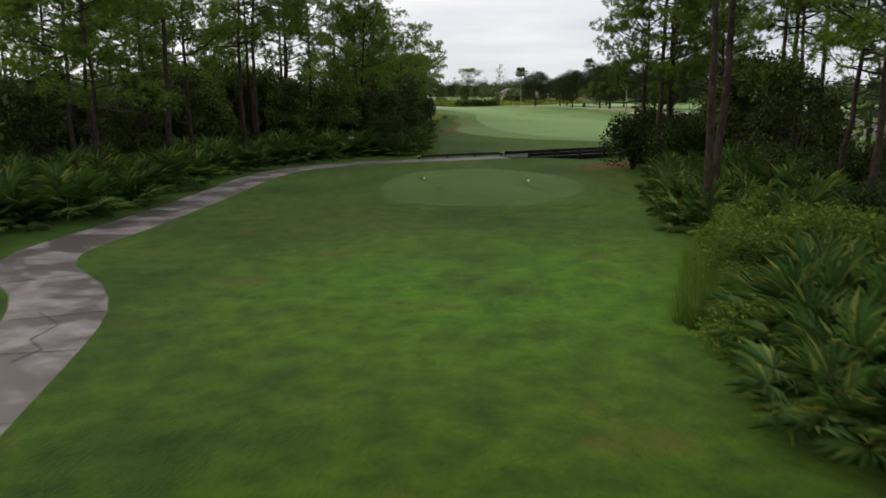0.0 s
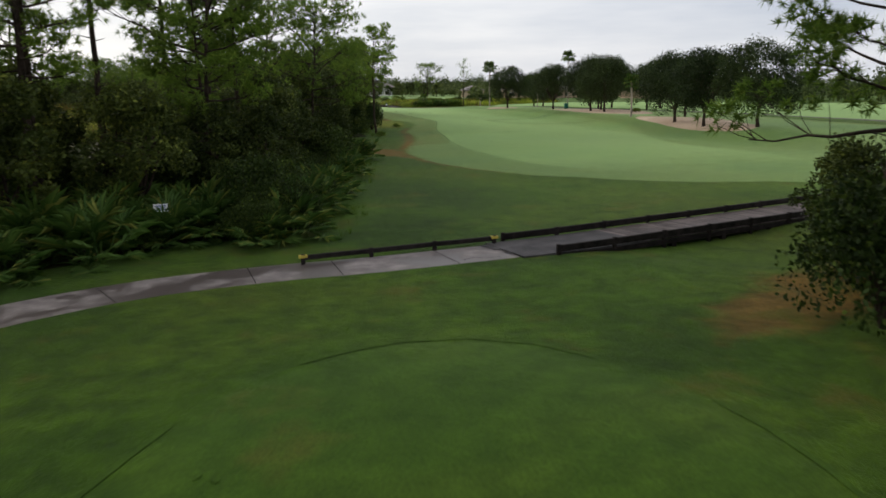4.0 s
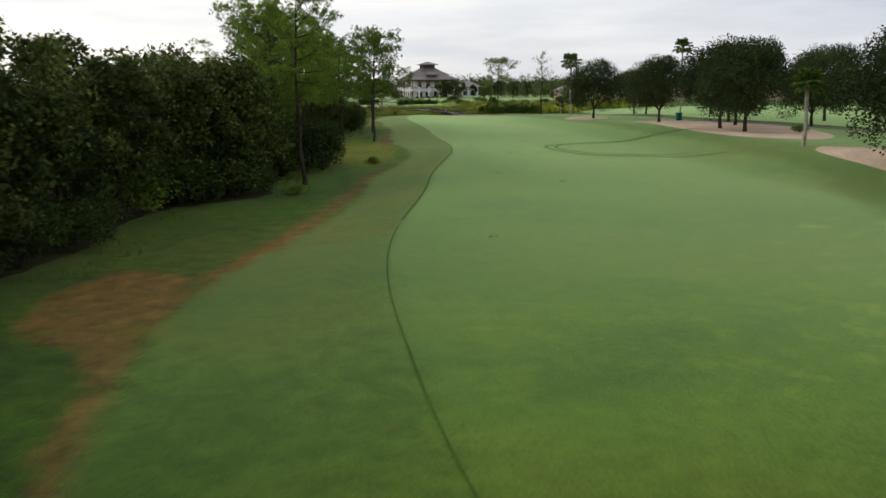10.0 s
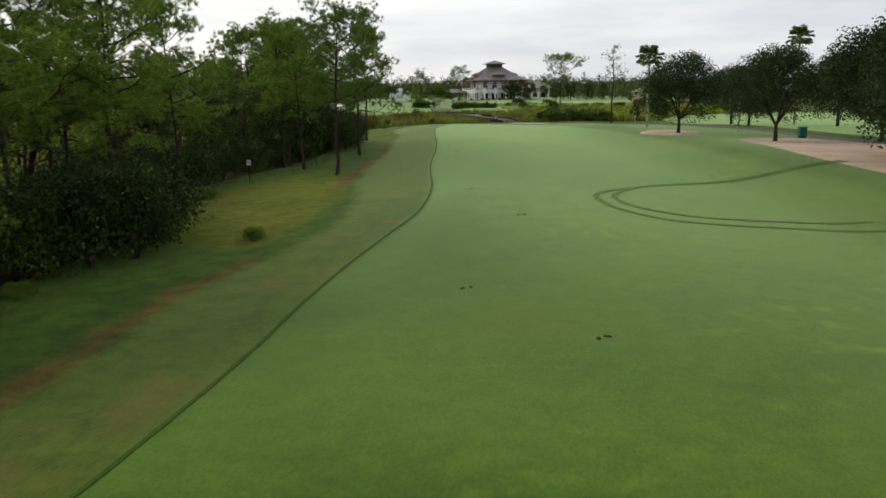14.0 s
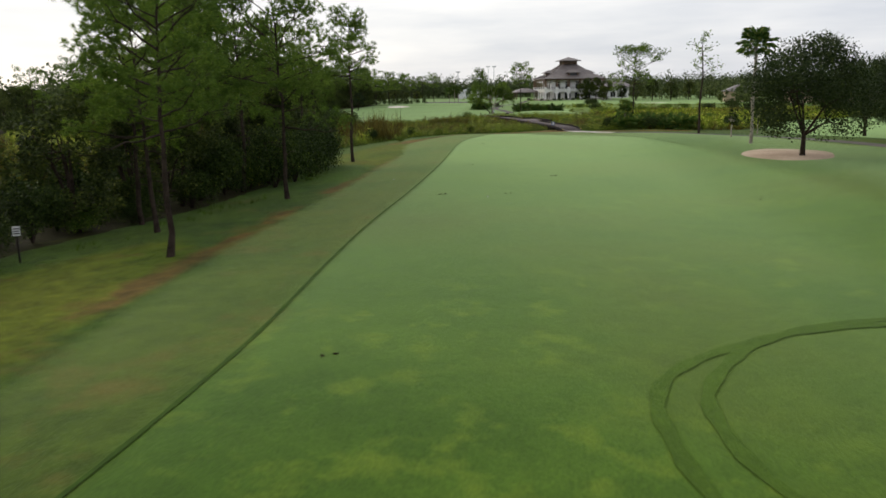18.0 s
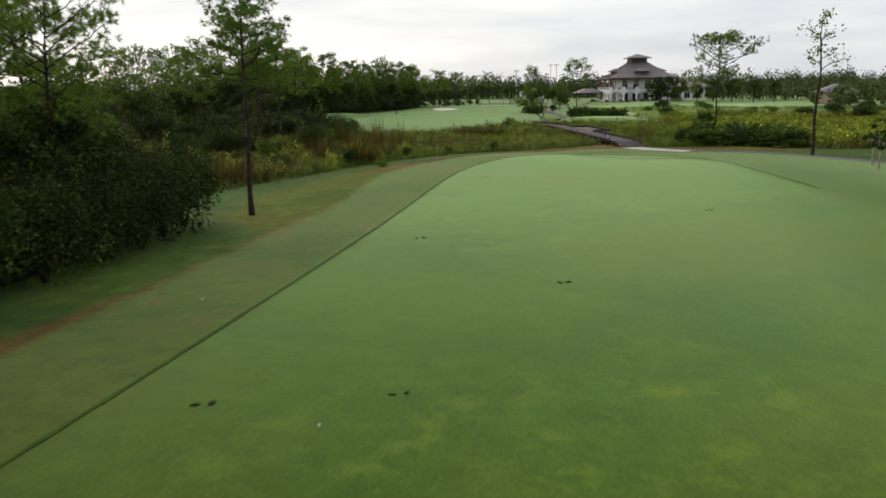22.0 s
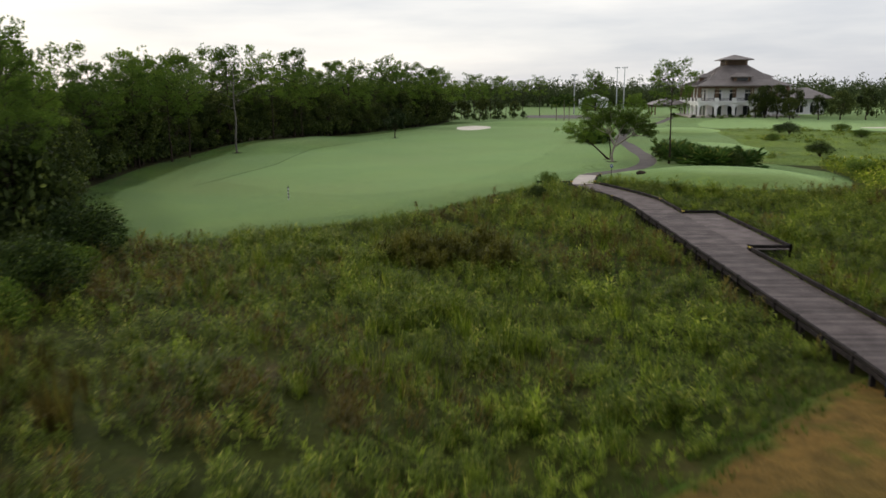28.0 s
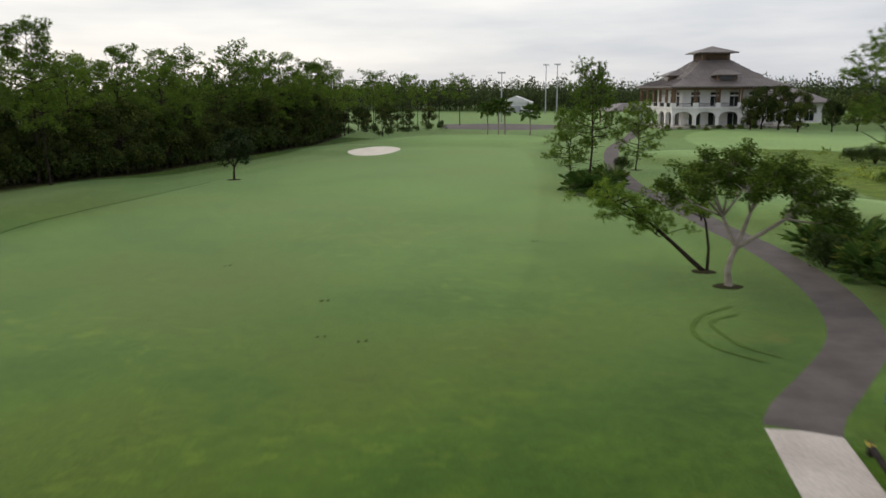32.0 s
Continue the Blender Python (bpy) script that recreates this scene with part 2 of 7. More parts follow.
def foliage(name, dark, light, tip, through_light=0.3, clump=0.55, rag=0.28, broad=None):
    """Leaves: each leaf and each plant differs a little; light passes through."""
    m, n, l, p = material(name)
    geo, info = n.new("ShaderNodeNewGeometry"), n.new("ShaderNodeObjectInfo")
    a = blend(n, l, geo.outputs["Random Per Island"], dark, light)
    pick = n.new("ShaderNodeMapRange"); pick.inputs["From Min"].default_value, pick.inputs["From Max"].default_value = 0.86, 1.0
    l.new(geo.outputs["Random Per Island"], pick.inputs[0])
    a = blend(n, l, pick.outputs[0], a, tip)
    c = n.new("ShaderNodeTexCoord").outputs["Object"]
    a = blend(n, l, 1.0, a, ramp(n, l, noise_node(n, l, c, clump, 3), (1 - rag, 1 - rag * 0.9, 1 - rag), (1 + rag, 1 + rag * 0.9, 1 + rag * 0.5), 0.35, 0.65), "MULTIPLY")
    if broad:
        drift = noise_node(n, l, c, broad[0], 5, 0.62)
        a = blend(n, l, 1.0, a, ramp(n, l, drift, broad[1], broad[2], 0.38, 0.6), "MULTIPLY")
    a = blend(n, l, 1.0, a, blend(n, l, info.outputs["Random"], (0.72, 0.76, 0.74), (1.34, 1.28, 1.1)), "MULTIPLY")
    l.new(a, p.inputs["Base Color"])
    p.inputs["Roughness"].default_value, p.inputs["Specular IOR Level"].default_value = 0.6, 0.14
    t = n.new("ShaderNodeBsdfTranslucent")
    l.new(a, t.inputs["Color"])
    mix = n.new("ShaderNodeMixShader"); mix.inputs[0].default_value = through_light
    l.new(p.outputs[0], mix.inputs[1]); l.new(t.outputs[0], mix.inputs[2])
    l.new(mix.outputs[0], n["Material Output"].inputs["Surface"])
    return m


TURF = turf_blend("mixed_turf", [
    # share, dark, light, dry, dry from, drift, clump contrast, dew, relief, spots, fray, lush
    (None, (0.018, 0.044, 0.002), (0.052, 0.11, 0.0045), (0.078, 0.074, 0.011), 0.57, (0.046, 0.068, 0.006), 0.44, 0.14, 0.07, None, 0.0, ((6.0, 23.0, 0.0), 11.0, (0.056, 0.138, 0.0038))),
    ("straw", (0.062, 0.096, 0.005), (0.122, 0.14, 0.01), (0.115, 0.08, 0.018), 0.56, (0.08, 0.1, 0.008), 0.36, 0.05, 0.07, None, 1.2, None),
    ("dry", (0.085, 0.06, 0.016), (0.15, 0.096, 0.029), (0.07, 0.085, 0.01), 0.54, (0.15, 0.085, 0.023), 0.36, 0.04, 0.05, None, 1.6, None),
    ("cut", (0.052, 0.087, 0.0093), (0.083, 0.117, 0.0143), (0.118, 0.104, 0.021), 0.53, (0.086, 0.103, 0.015), 0.28, 0.36, 0.03, None, 0.9, None),
    ("lawn", (0.033, 0.073, 0.0072), (0.062, 0.116, 0.012), (0.1, 0.11, 0.017), 0.6, (0.064, 0.09, 0.0105), 0.24, 0.5, 0.02, None, 0.7, None),
    ("fair", (0.044, 0.095, 0.0088), (0.085, 0.156, 0.0155), (0.115, 0.165, 0.018), 0.68, (0.067, 0.094, 0.011), 0.14, 0.74, 0.012, (0.135, 0.2, 0.018), 0.15, None),
    ("south", (0.036, 0.078, 0.0075), (0.062, 0.114, 0.0115), (0.085, 0.115, 0.012), 0.6, (0.066, 0.088, 0.01), 0.3, 0.52, 0.02, None, 1.0, None),
    ("tee", (0.03, 0.068, 0.006), (0.05, 0.1, 0.009), (0.07, 0.08, 0.012), 0.6, (0.052, 0.072, 0.009), 0.26, 0.26, 0.014, None, 0.5, None),
])
GREEN = turf("putting_turf", (0.082, 0.155, 0.028), (0.104, 0.18, 0.036), (0.125, 0.185, 0.038), 0.7, 26.0, 0.55, 0.006, 0.5, 0.08)
BOG = turf("marsh_ground", (0.026, 0.034, 0.006), (0.045, 0.054, 0.009), (0.06, 0.05, 0.016), 0.56, 3.0, 0.0, 0.15)
MEADOW = turf("wild_meadow", (0.075, 0.095, 0.012), (0.13, 0.145, 0.022), (0.12, 0.085, 0.03), 0.56, 2.0, 0.0, 0.2)
LITTER = turf("woodland_floor", (0.026, 0.024, 0.011), (0.045, 0.042, 0.018), (0.06, 0.07, 0.015), 0.56, 4.0, 0.0, 0.1)
LINE = turf("dark_mown_line", (0.034, 0.075, 0.008), (0.05, 0.096, 0.012), (0.055, 0.09, 0.012), 0.7, 14.0, 0.1, 0.02, 1.4, 0.3)
TRACK = turf("wet_tyre_track", (0.05, 0.096, 0.0095), (0.068, 0.122, 0.013), (0.06, 0.1, 0.012), 0.7, 16.0, 0.3, 0.02, 1.2, 0.16)
LUSH = turf("lush_wet_meadow", (0.06, 0.1, 0.008), (0.12, 0.17, 0.014), (0.13, 0.12, 0.025), 0.58, 4.0, 0.2, 0.15, 0.5, 0.4)
SAND = plain("pink_tan_sand", (0.4, 0.29, 0.2), (0.52, 0.4, 0.29), 0.35, 0.95, 0.02)
BUNKER = plain("pale_bunker_sand", (0.66, 0.6, 0.5), (0.78, 0.72, 0.62), 0.5, 0.95, 0.02)
CONCRETE = stained("damp_concrete", (0.145, 0.122, 0.118), (0.27, 0.235, 0.223), (0.085, 0.067, 0.062), 0.5)
WET = plain("wet_dark_asphalt", (0.05, 0.047, 0.049), (0.092, 0.086, 0.088), 0.9, 0.78, 0.008, fine=26, spec=0.12)
PALE = plain("pale_concrete", (0.42, 0.37, 0.33), (0.52, 0.47, 0.42), 0.6, 0.8, 0.004)
ASPHALT = plain("worn_asphalt", (0.068, 0.056, 0.051), (0.12, 0.1, 0.092), 0.4, 0.8, 0.006, fine=30)
BARK = plain("pine_bark", (0.022, 0.016, 0.012), (0.07, 0.05, 0.038), 3.0, 0.95, 0.03, spec=0.15)
PALEBARK = plain("pale_bark", (0.24, 0.2, 0.16), (0.42, 0.37, 0.31), 2.0, 0.9, 0.02)
DEADWOOD = plain("grey_dead_wood", (0.1, 0.088, 0.075), (0.22, 0.195, 0.17), 1.2, 0.9, 0.02)
TIMBER = plain("dark_weathered_timber", (0.012, 0.01, 0.0095), (0.036, 0.029, 0.027), 2.2, 0.8, 0.006, spec=0.12)
DECKING = boards("grey_brown_decking", (0.066, 0.052, 0.05), (0.128, 0.104, 0.1))
YELLOW = plain("worn_yellow_paint", (0.5, 0.38, 0.05), (0.62, 0.5, 0.09), 4.0, 0.6)
STUCCO = plain("white_stucco", (0.8, 0.79, 0.77), (0.87, 0.86, 0.84), 0.5, 0.9, 0.004)
ROOF = plain("brown_grey_metal_roof", (0.15, 0.128, 0.12), (0.21, 0.182, 0.172), 0.4, 0.5, 0.0, 0.3)
WOOD = plain("brown_timber", (0.13, 0.075, 0.045), (0.21, 0.13, 0.08), 2.0, 0.7)
GLASS = plain("dark_window_glass", (0.015, 0.018, 0.02), (0.03, 0.034, 0.036), 0.3, 0.08)
WHITE = plain("white_paint", (0.72, 0.72, 0.72), (0.82, 0.82, 0.82), 2.0, 0.6)
BLACK = plain("black_plastic", (0.015, 0.015, 0.015), (0.03, 0.03, 0.03), 4.0, 0.5)
STEEL = plain("grey_painted_steel", (0.36, 0.37, 0.38), (0.5, 0.51, 0.52), 2.0, 0.5, 0.0, 0.3)
BLUE = plain("blue_painted_metal", (0.03, 0.08, 0.2), (0.05, 0.12, 0.28), 2.0, 0.5)
TEAL = plain("teal_plastic", (0.01, 0.13, 0.1), (0.02, 0.18, 0.14), 3.0, 0.5)
NEEDLE = foliage("pine_needles", (0.066, 0.125, 0.02), (0.17, 0.265, 0.042), (0.24, 0.3, 0.055), 0.45)
OAKLEAF = foliage("oak_leaves", (0.018, 0.034, 0.011), (0.045, 0.068, 0.02), (0.075, 0.1, 0.03), 0.2)
SHRUB = foliage("shrub_leaves", (0.014, 0.028, 0.0065), (0.048, 0.08, 0.017), (0.12, 0.165, 0.03), 0.18, 0.45, 0.4)
BRIGHT = foliage("bright_shrub_leaves", (0.06, 0.11, 0.018), (0.13, 0.2, 0.03), (0.28, 0.3, 0.06), 0.3)
PALMLEAF = foliage("palmetto_fronds", (0.05, 0.11, 0.026), (0.13, 0.22, 0.055), (0.3, 0.3, 0.08), 0.3)
MARSH = foliage("marsh_weeds", (0.07, 0.115, 0.013), (0.25, 0.33, 0.036), (0.46, 0.45, 0.13), 0.42, 0.75, 0.5, (0.16, (0.72, 0.7, 0.7), (1.22, 1.2, 1.12)))
MEADOWLEAF = foliage("meadow_leaves", (0.05, 0.072, 0.012), (0.13, 0.155, 0.027), (0.24, 0.24, 0.05), 0.3, 0.5, 0.5)
RUSTY = foliage("rusty_marsh_grass", (0.085, 0.07, 0.018), (0.19, 0.155, 0.036), (0.2, 0.22, 0.045), 0.38, 0.7, 0.45, (0.2, (0.6, 0.55, 0.6), (1.15, 1.1, 1.1)))
OCHRE = foliage("yellow_brown_leaves", (0.09, 0.092, 0.015), (0.215, 0.2, 0.033), (0.3, 0.28, 0.06), 0.38, 0.7, 0.45)
BLADE = foliage("rough_grass_blades", (0.06, 0.115, 0.016), (0.11, 0.19, 0.028), (0.18, 0.2, 0.05), 0.3)
# far leaves made paler: the haze of distance is put into their colour
HAZED_FARLEAF = foliage("hazed_far_tree_leaves", (0.05, 0.075, 0.03), (0.105, 0.14, 0.05), (0.15, 0.18, 0.065), 0.3)
WOODLEAF = foliage("woodland_leaves", (0.03, 0.046, 0.013), (0.092, 0.122, 0.031), (0.17, 0.2, 0.046), 0.24, 0.3, 0.55)
TREELEAF = foliage("green_tree_leaves", (0.055, 0.1, 0.014), (0.15, 0.22, 0.034), (0.22, 0.27, 0.05), 0.36)


# ---- mesh helpers ----
def tri_mesh(name, V, T, mat, smooth=False):
    me = bpy.data.meshes.new(name)
    V, T = np.asarray(V, np.float32), np.asarray(T, np.int32)
    me.vertices.add(len(V)); me.loops.add(T.size); me.polygons.add(len(T))
    me.vertices.foreach_set("co", V.ravel())
    me.loops.foreach_set("vertex_index", T.ravel())
    me.polygons.foreach_set("loop_start", np.arange(0, T.size, 3, dtype=np.int32))
    if smooth:
        me.polygons.foreach_set("use_smooth", np.ones(len(T), bool))
    me.update(calc_edges=True)
    me.materials.append(mat)
    return me


def join(pieces):
    Vs, Ts, k = [], [], 0
    for V, T in pieces:
        Vs.append(np.asarray(V, float)); Ts.append(np.asarray(T, int) + k); k += len(V)
    return np.concatenate(Vs), np.concatenate(Ts)


def part(name, bm, mat, parent, label=""):
    """One bmesh (or mesh) as one mesh object under a thing or a part."""
    if isinstance(bm, bmesh.types.BMesh):
        me = bpy.data.meshes.new(name)
        bm.to_mesh(me); bm.free()
        me.materials.append(mat)
    else:
        me = bm
    ob = new(name, me)
    ob.parent = parent
    return tagged(ob, label)


def thing(name, at, label, category, group="", kind="", turn=0):
    ob = new(name)
    ob.empty_display_size = 0.2
    ob.matrix_basis = pose(*at, 0, 0, turn)
    return tagged(ob, label, category, group, kind)


def tube(path, radii, sides=6):
    path, n = np.asarray(path, float), len(path)
    d = np.gradient(path, axis=0)
    d /= np.linalg.norm(d, axis=1)[:, None] + 1e-9
    ref = np.where(np.abs(d[:, 2:3]) > 0.9, [[1.0, 0, 0]], [[0, 0, 1.0]])
    u = np.cross(d, ref); u /= np.linalg.norm(u, axis=1)[:, None] + 1e-9
    v = np.cross(d, u)
    a = np.linspace(0, 2 * np.pi, sides, endpoint=False)
    ring = np.cos(a)[None, :, None] * u[:, None] + np.sin(a)[None, :, None] * v[:, None]
    V = (path[:, None] + ring * np.asarray(radii, float)[:, None, None]).reshape(-1, 3)
    T = []
    for i in range(n - 1):
        for j in range(sides):
            p, q = i * sides + j, i * sides + (j + 1) % sides
            T += [(p, q, q + sides), (p, q + sides, p + sides)]
    V = np.vstack([V, path[-1:]])
    T += [((n - 1) * sides + j, (n - 1) * sides + (j + 1) % sides, len(V) - 1) for j in range(sides)]
    return V, np.array(T)


def box(bm, size, at=(0, 0, 0), turn=0.0, bevel=0.0):
    m = pose(*at, 0, 0, turn) @ Matrix.Diagonal((*size, 1))
    got = bmesh.ops.create_cube(bm, size=1.0, matrix=m)
    if bevel:
        edges = list({e for v in got["verts"] for e in v.link_edges})
        bmesh.ops.bevel(bm, geom=edges, offset=bevel, segments=1, affect="EDGES")
    return bm


def boxed(size, at=(0, 0, 0), turn=0.0, bevel=0.0):
    return box(bmesh.new(), size, at, turn, bevel)


def unit(rng, n):
    v = rng.normal(size=(n, 3))
    return v / np.linalg.norm(v, axis=1)[:, None]


def leaf_cards(rng, centres, size, outward=None):
    """Folded diamond leaves, one at each centre."""
    n = len(centres)
    along = unit(rng, n)
    if outward is not None:
        along = along * 0.9 + outward * 0.7 + np.array([0, 0, -0.15])
        along /= np.linalg.norm(along, axis=1)[:, None]
    side = np.cross(along, unit(rng, n)); side /= np.linalg.norm(side, axis=1)[:, None] + 1e-9
    up = np.cross(side, along)
    s = size * rng.uniform(0.7, 1.3, (n, 1))
    a, b = centres - along * s * 0.5, centres + along * s * 0.6
    c, d = centres + side * s * 0.32 + up * s * 0.1, centres - side * s * 0.32 + up * s * 0.1
    V = np.stack([a, c, b, d], 1).reshape(-1, 3)
    k = np.arange(n)[:, None] * 4
    T = np.concatenate([k + [[0, 1, 2]], k + [[0, 2, 3]]])
    return V, T


def needle_tufts(rng, centres, outward, length, count, width=0.028):
    """Bursts of thin needles at twig ends."""
    n = len(centres) * count
    c, o = np.repeat(centres, count, 0), np.repeat(outward, count, 0)
    d = unit(rng, n) * 0.95 + o * 0.75 + np.array([0, 0, 0.12])
    d /= np.linalg.norm(d, axis=1)[:, None]
    side = np.cross(d, unit(rng, n)); side /= np.linalg.norm(side, axis=1)[:, None] + 1e-9
    L = length * rng.uniform(0.7, 1.25, (n, 1))
    V = np.stack([c - side * width, c + side * width, c + d * L], 1).reshape(-1, 3)
    return V, np.arange(n * 3).reshape(-1, 3)


# ---- plan: outlines in metres ----
def smooth_line(pts, closed=False, step=1.2):
    """A Catmull-Rom line through the points, sampled evenly."""
    P = np.asarray(pts, float)
    n, out = len(P), []
    for i in range(n if closed else n - 1):
        if closed:
            a, b, c, d = P[i - 1], P[i], P[(i + 1) % n], P[(i + 2) % n]
        else:
            a, b, c, d = P[max(i - 1, 0)], P[i], P[i + 1], P[min(i + 2, n - 1)]
        k = max(2, int(np.linalg.norm(c - b) / step))
        for t in np.arange(k) / k:
            out.append(0.5 * (2 * b + (c - a) * t + (2 * a - 5 * b + 4 * c - d) * t * t + (3 * b - a - 3 * c + d) * t ** 3))
    if not closed:
        out.append(P[-1])
    return np.array(out)


def inside(px, py, poly):
    px, py = np.asarray(px, float), np.asarray(py, float)
    hit = np.zeros(px.shape, bool)
    x0, y0 = poly[:, 0], poly[:, 1]
    x1, y1 = np.roll(x0, -1), np.roll(y0, -1)
    for a, b, c, d in zip(x0, y0, x1, y1):
        if b != d:
            hit ^= ((b > py) != (d > py)) & (px < (c - a) * (py - b) / (d - b) + a)
    return hit


def ribbon(line, width):
    line = np.asarray(line, float)
    d = np.gradient(line, axis=0); d /= np.linalg.norm(d, axis=1)[:, None]
    nrm = np.stack([-d[:, 1], d[:, 0]], 1) * width / 2
    return line + nrm, line - nrm


def ellipse(cx, cy, a, b, turn=0, n=40):
    t, r = np.linspace(0, 2 * np.pi, n, endpoint=False), radians(turn)
    x, y = a * np.cos(t), b * np.sin(t)
    return np.stack([cx + x * np.cos(r) - y * np.sin(r), cy + x * np.sin(r) + y * np.cos(r)], 1)


PATH_1 = smooth_line([(-6.4, 8), (-6.3, 14), (-6.2, 18), (-6.3, 21), (-7.1, 24), (-8.6, 27), (-8.9, 30), (-8.0, 33.2), (-6.7, 38.4), (-4.9, 46), (-3.0, 54.5), (-0.6, 60.4), (3.6, 63.9), (8, 65.2), (12.4, 65.6), (17.2, 66.45), (19.2, 66.9)])
PATH_2 = smooth_line([(48, 77.2), (60, 83), (75, 95), (84, 110), (88, 130), (88, 150), (85, 170), (82, 190), (80.5, 210), (79.5, 228), (77.5, 243), (75, 256), (72, 266), (68, 275.5), (62, 281.6), (58, 283.2)])
PATH_3 = smooth_line([(33.3, 366.2), (34.0, 368), (36.2, 371.8), (38.3, 376), (39.5, 381), (39.9, 388), (39.2, 397), (37.7, 406), (35.8, 422), (33.8, 434), (33.3, 455), (34.5, 481), (37.2, 503), (42, 530), (44, 552), (30, 560), (10, 559), (-6, 566)])
RAMP_A = smooth_line([(58.0, 283.2), (55.5, 285.5), (53.2, 288.3), (51.7, 291.6)])
RAMP_B = smooth_line([(33.4, 355.8), (33.15, 360), (33.3, 366.2)])
TEE_1 = smooth_line([(4.9, 40.2), (8.6, 37.6), (12.3, 38.4), (15.4, 41.8), (17.0, 47.0), (17.0, 51.5), (14.8, 55.6), (11.5, 56.4), (8.0, 54.4), (5.6, 50.2), (4.3, 45)], True)
CUT_1 = smooth_line([(60, 79.5), (46, 82.5), (41.6, 84.4), (36.8, 85.1), (33.3, 86.6), (30, 89.8), (27.2, 92.6), (25.7, 96), (24.2, 99.6), (22.9, 105.2), (22.5, 111), (22.9, 116.8), (24.3, 123), (26.6, 131.5), (27.6, 137), (28.2, 141.5), (28.8, 149.7), (30.6, 156), (32.2, 162), (32.6, 169), (31.7, 179), (31.5, 187), (31.8, 196), (32.1, 207), (31.8, 216), (31.5, 226), (31.6, 236), (30.7, 243), (29.9, 250), (29.9, 254), (31.6, 261), (35.5, 270.5), (41.6, 281.6), (46, 288), (51, 288), (56, 281.8), (64, 279.5), (69, 272), (72.5, 262), (74, 250), (75.5, 240), (79, 228), (80, 208), (81.5, 190), (82, 170), (82, 150), (81, 130), (79, 111), (72, 94)], True)
FAIR_1 = smooth_line([(54, 88), (42, 89.5), (35.5, 92), (32, 96), (30.2, 102), (29.3, 112), (29.1, 119), (29.5, 125.3), (30.4, 131.4), (31.6, 138.4), (32.5, 144.4), (33.1, 149.2), (34, 154.2), (35.2, 159.4), (36.5, 165.4), (37.0, 173.6), (36.75, 184), (36.7, 192), (36.95, 203), (36.95, 214), (36.75, 226), (36.5, 236), (36.35, 246), (36.8, 254.6), (38.2, 260.6), (40, 266), (42.2, 270.6), (44.6, 273.4), (49, 274.4), (55.8, 273), (59.4, 266), (60.1, 257.5), (61.3, 241.4), (62.4, 228), (62.8, 210), (62.5, 198), (62, 178), (61.6, 156), (60.6, 145), (57, 134.4), (54.4, 126), (52.4, 116), (53.6, 104), (55, 94)], True)
FAIR_2 = smooth_line([(8, 315.8), (13.6, 322), (18.2, 327.6), (22, 334.6), (25.6, 345), (28.2, 352.6), (31.4, 359.5), (32.8, 366), (35.6, 371.6), (38.4, 378), (39.6, 388), (38.8, 398), (36.6, 410), (32, 424), (29, 440), (26, 470), (25.5, 500), (24, 522), (14, 536), (-2, 534), (-14, 520), (-20, 500), (-22, 470), (-24, 445), (-30, 420), (-29, 395), (-22, 366), (-15.5, 347), (-12, 337.6), (-1.4, 324.6)], True)
FAIR_2_INNER = smooth_line([(0, 346.4), (5, 343.4), (10.6, 342), (15.6, 344.4), (19, 350.4), (21.4, 361), (22.8, 372), (23.7, 386), (24.1, 405), (23.3, 440), (21, 470), (17, 490), (0, 492), (-10, 470), (-16, 440), (-17.6, 406), (-16.6, 390), (-10.9, 370), (-8.8, 354), (-5, 348.6)], True)
GREEN_2 = smooth_line([(-8, 511), (-4, 501), (8, 497), (20, 502), (23.5, 514), (18, 526), (7, 531), (-4, 524)], True)
BUNKER_2 = smooth_line([(-11.3, 479.5), (-9, 487), (-6, 491.5), (-3.4, 486), (-4, 477), (-6.5, 473), (-10, 475)], True, 0.8)
BUNKER_3 = ellipse(96, 494, 5.5, 3, 10)
SAND_A = smooth_line([(65, 152.4), (63.4, 143), (61.9, 135.3), (61.2, 130), (61.4, 124.7), (62.8, 120.5), (65.5, 121.6), (68, 128), (72, 139), (72.6, 146), (68, 153)], True)
SAND_B = smooth_line([(70.3, 212), (67.8, 200), (65.8, 186), (64.8, 173), (65.6, 164.4), (69.5, 161.4), (75, 166), (79, 178), (81, 192), (80.5, 204), (76, 213.6)], True)
SAND_C = smooth_line([(63.2, 228.4), (64.1, 222.8), (65.8, 220.3), (69, 222.8), (70.8, 229.4), (68, 231.8), (64.8, 231.2)], True)
TEE_2 = smooth_line([(37, 370.6), (44, 374.6), (50, 375.6), (57, 369), (59.2, 362), (55, 356.6), (47, 356.5), (41, 361)], True)
TEE_3 = smooth_line([(40.6, 411), (44, 420.5), (50, 426), (56, 417), (57, 407), (51, 401), (44, 402.5)], True)
TEE_4 = ellipse(47, 468, 8, 12, 10)
FAR_FAIR = smooth_line([(92, 120), (88, 180), (86, 215), (84, 250), (82, 280), (88, 310), (120, 330), (170, 300), (190, 220), (160, 120), (120, 90)], True, 6)
FAR_LAWN = smooth_line([(52, 505), (60, 490), (85, 482), (110, 470), (160, 500), (150, 545), (100, 545), (60, 540)], True, 4)
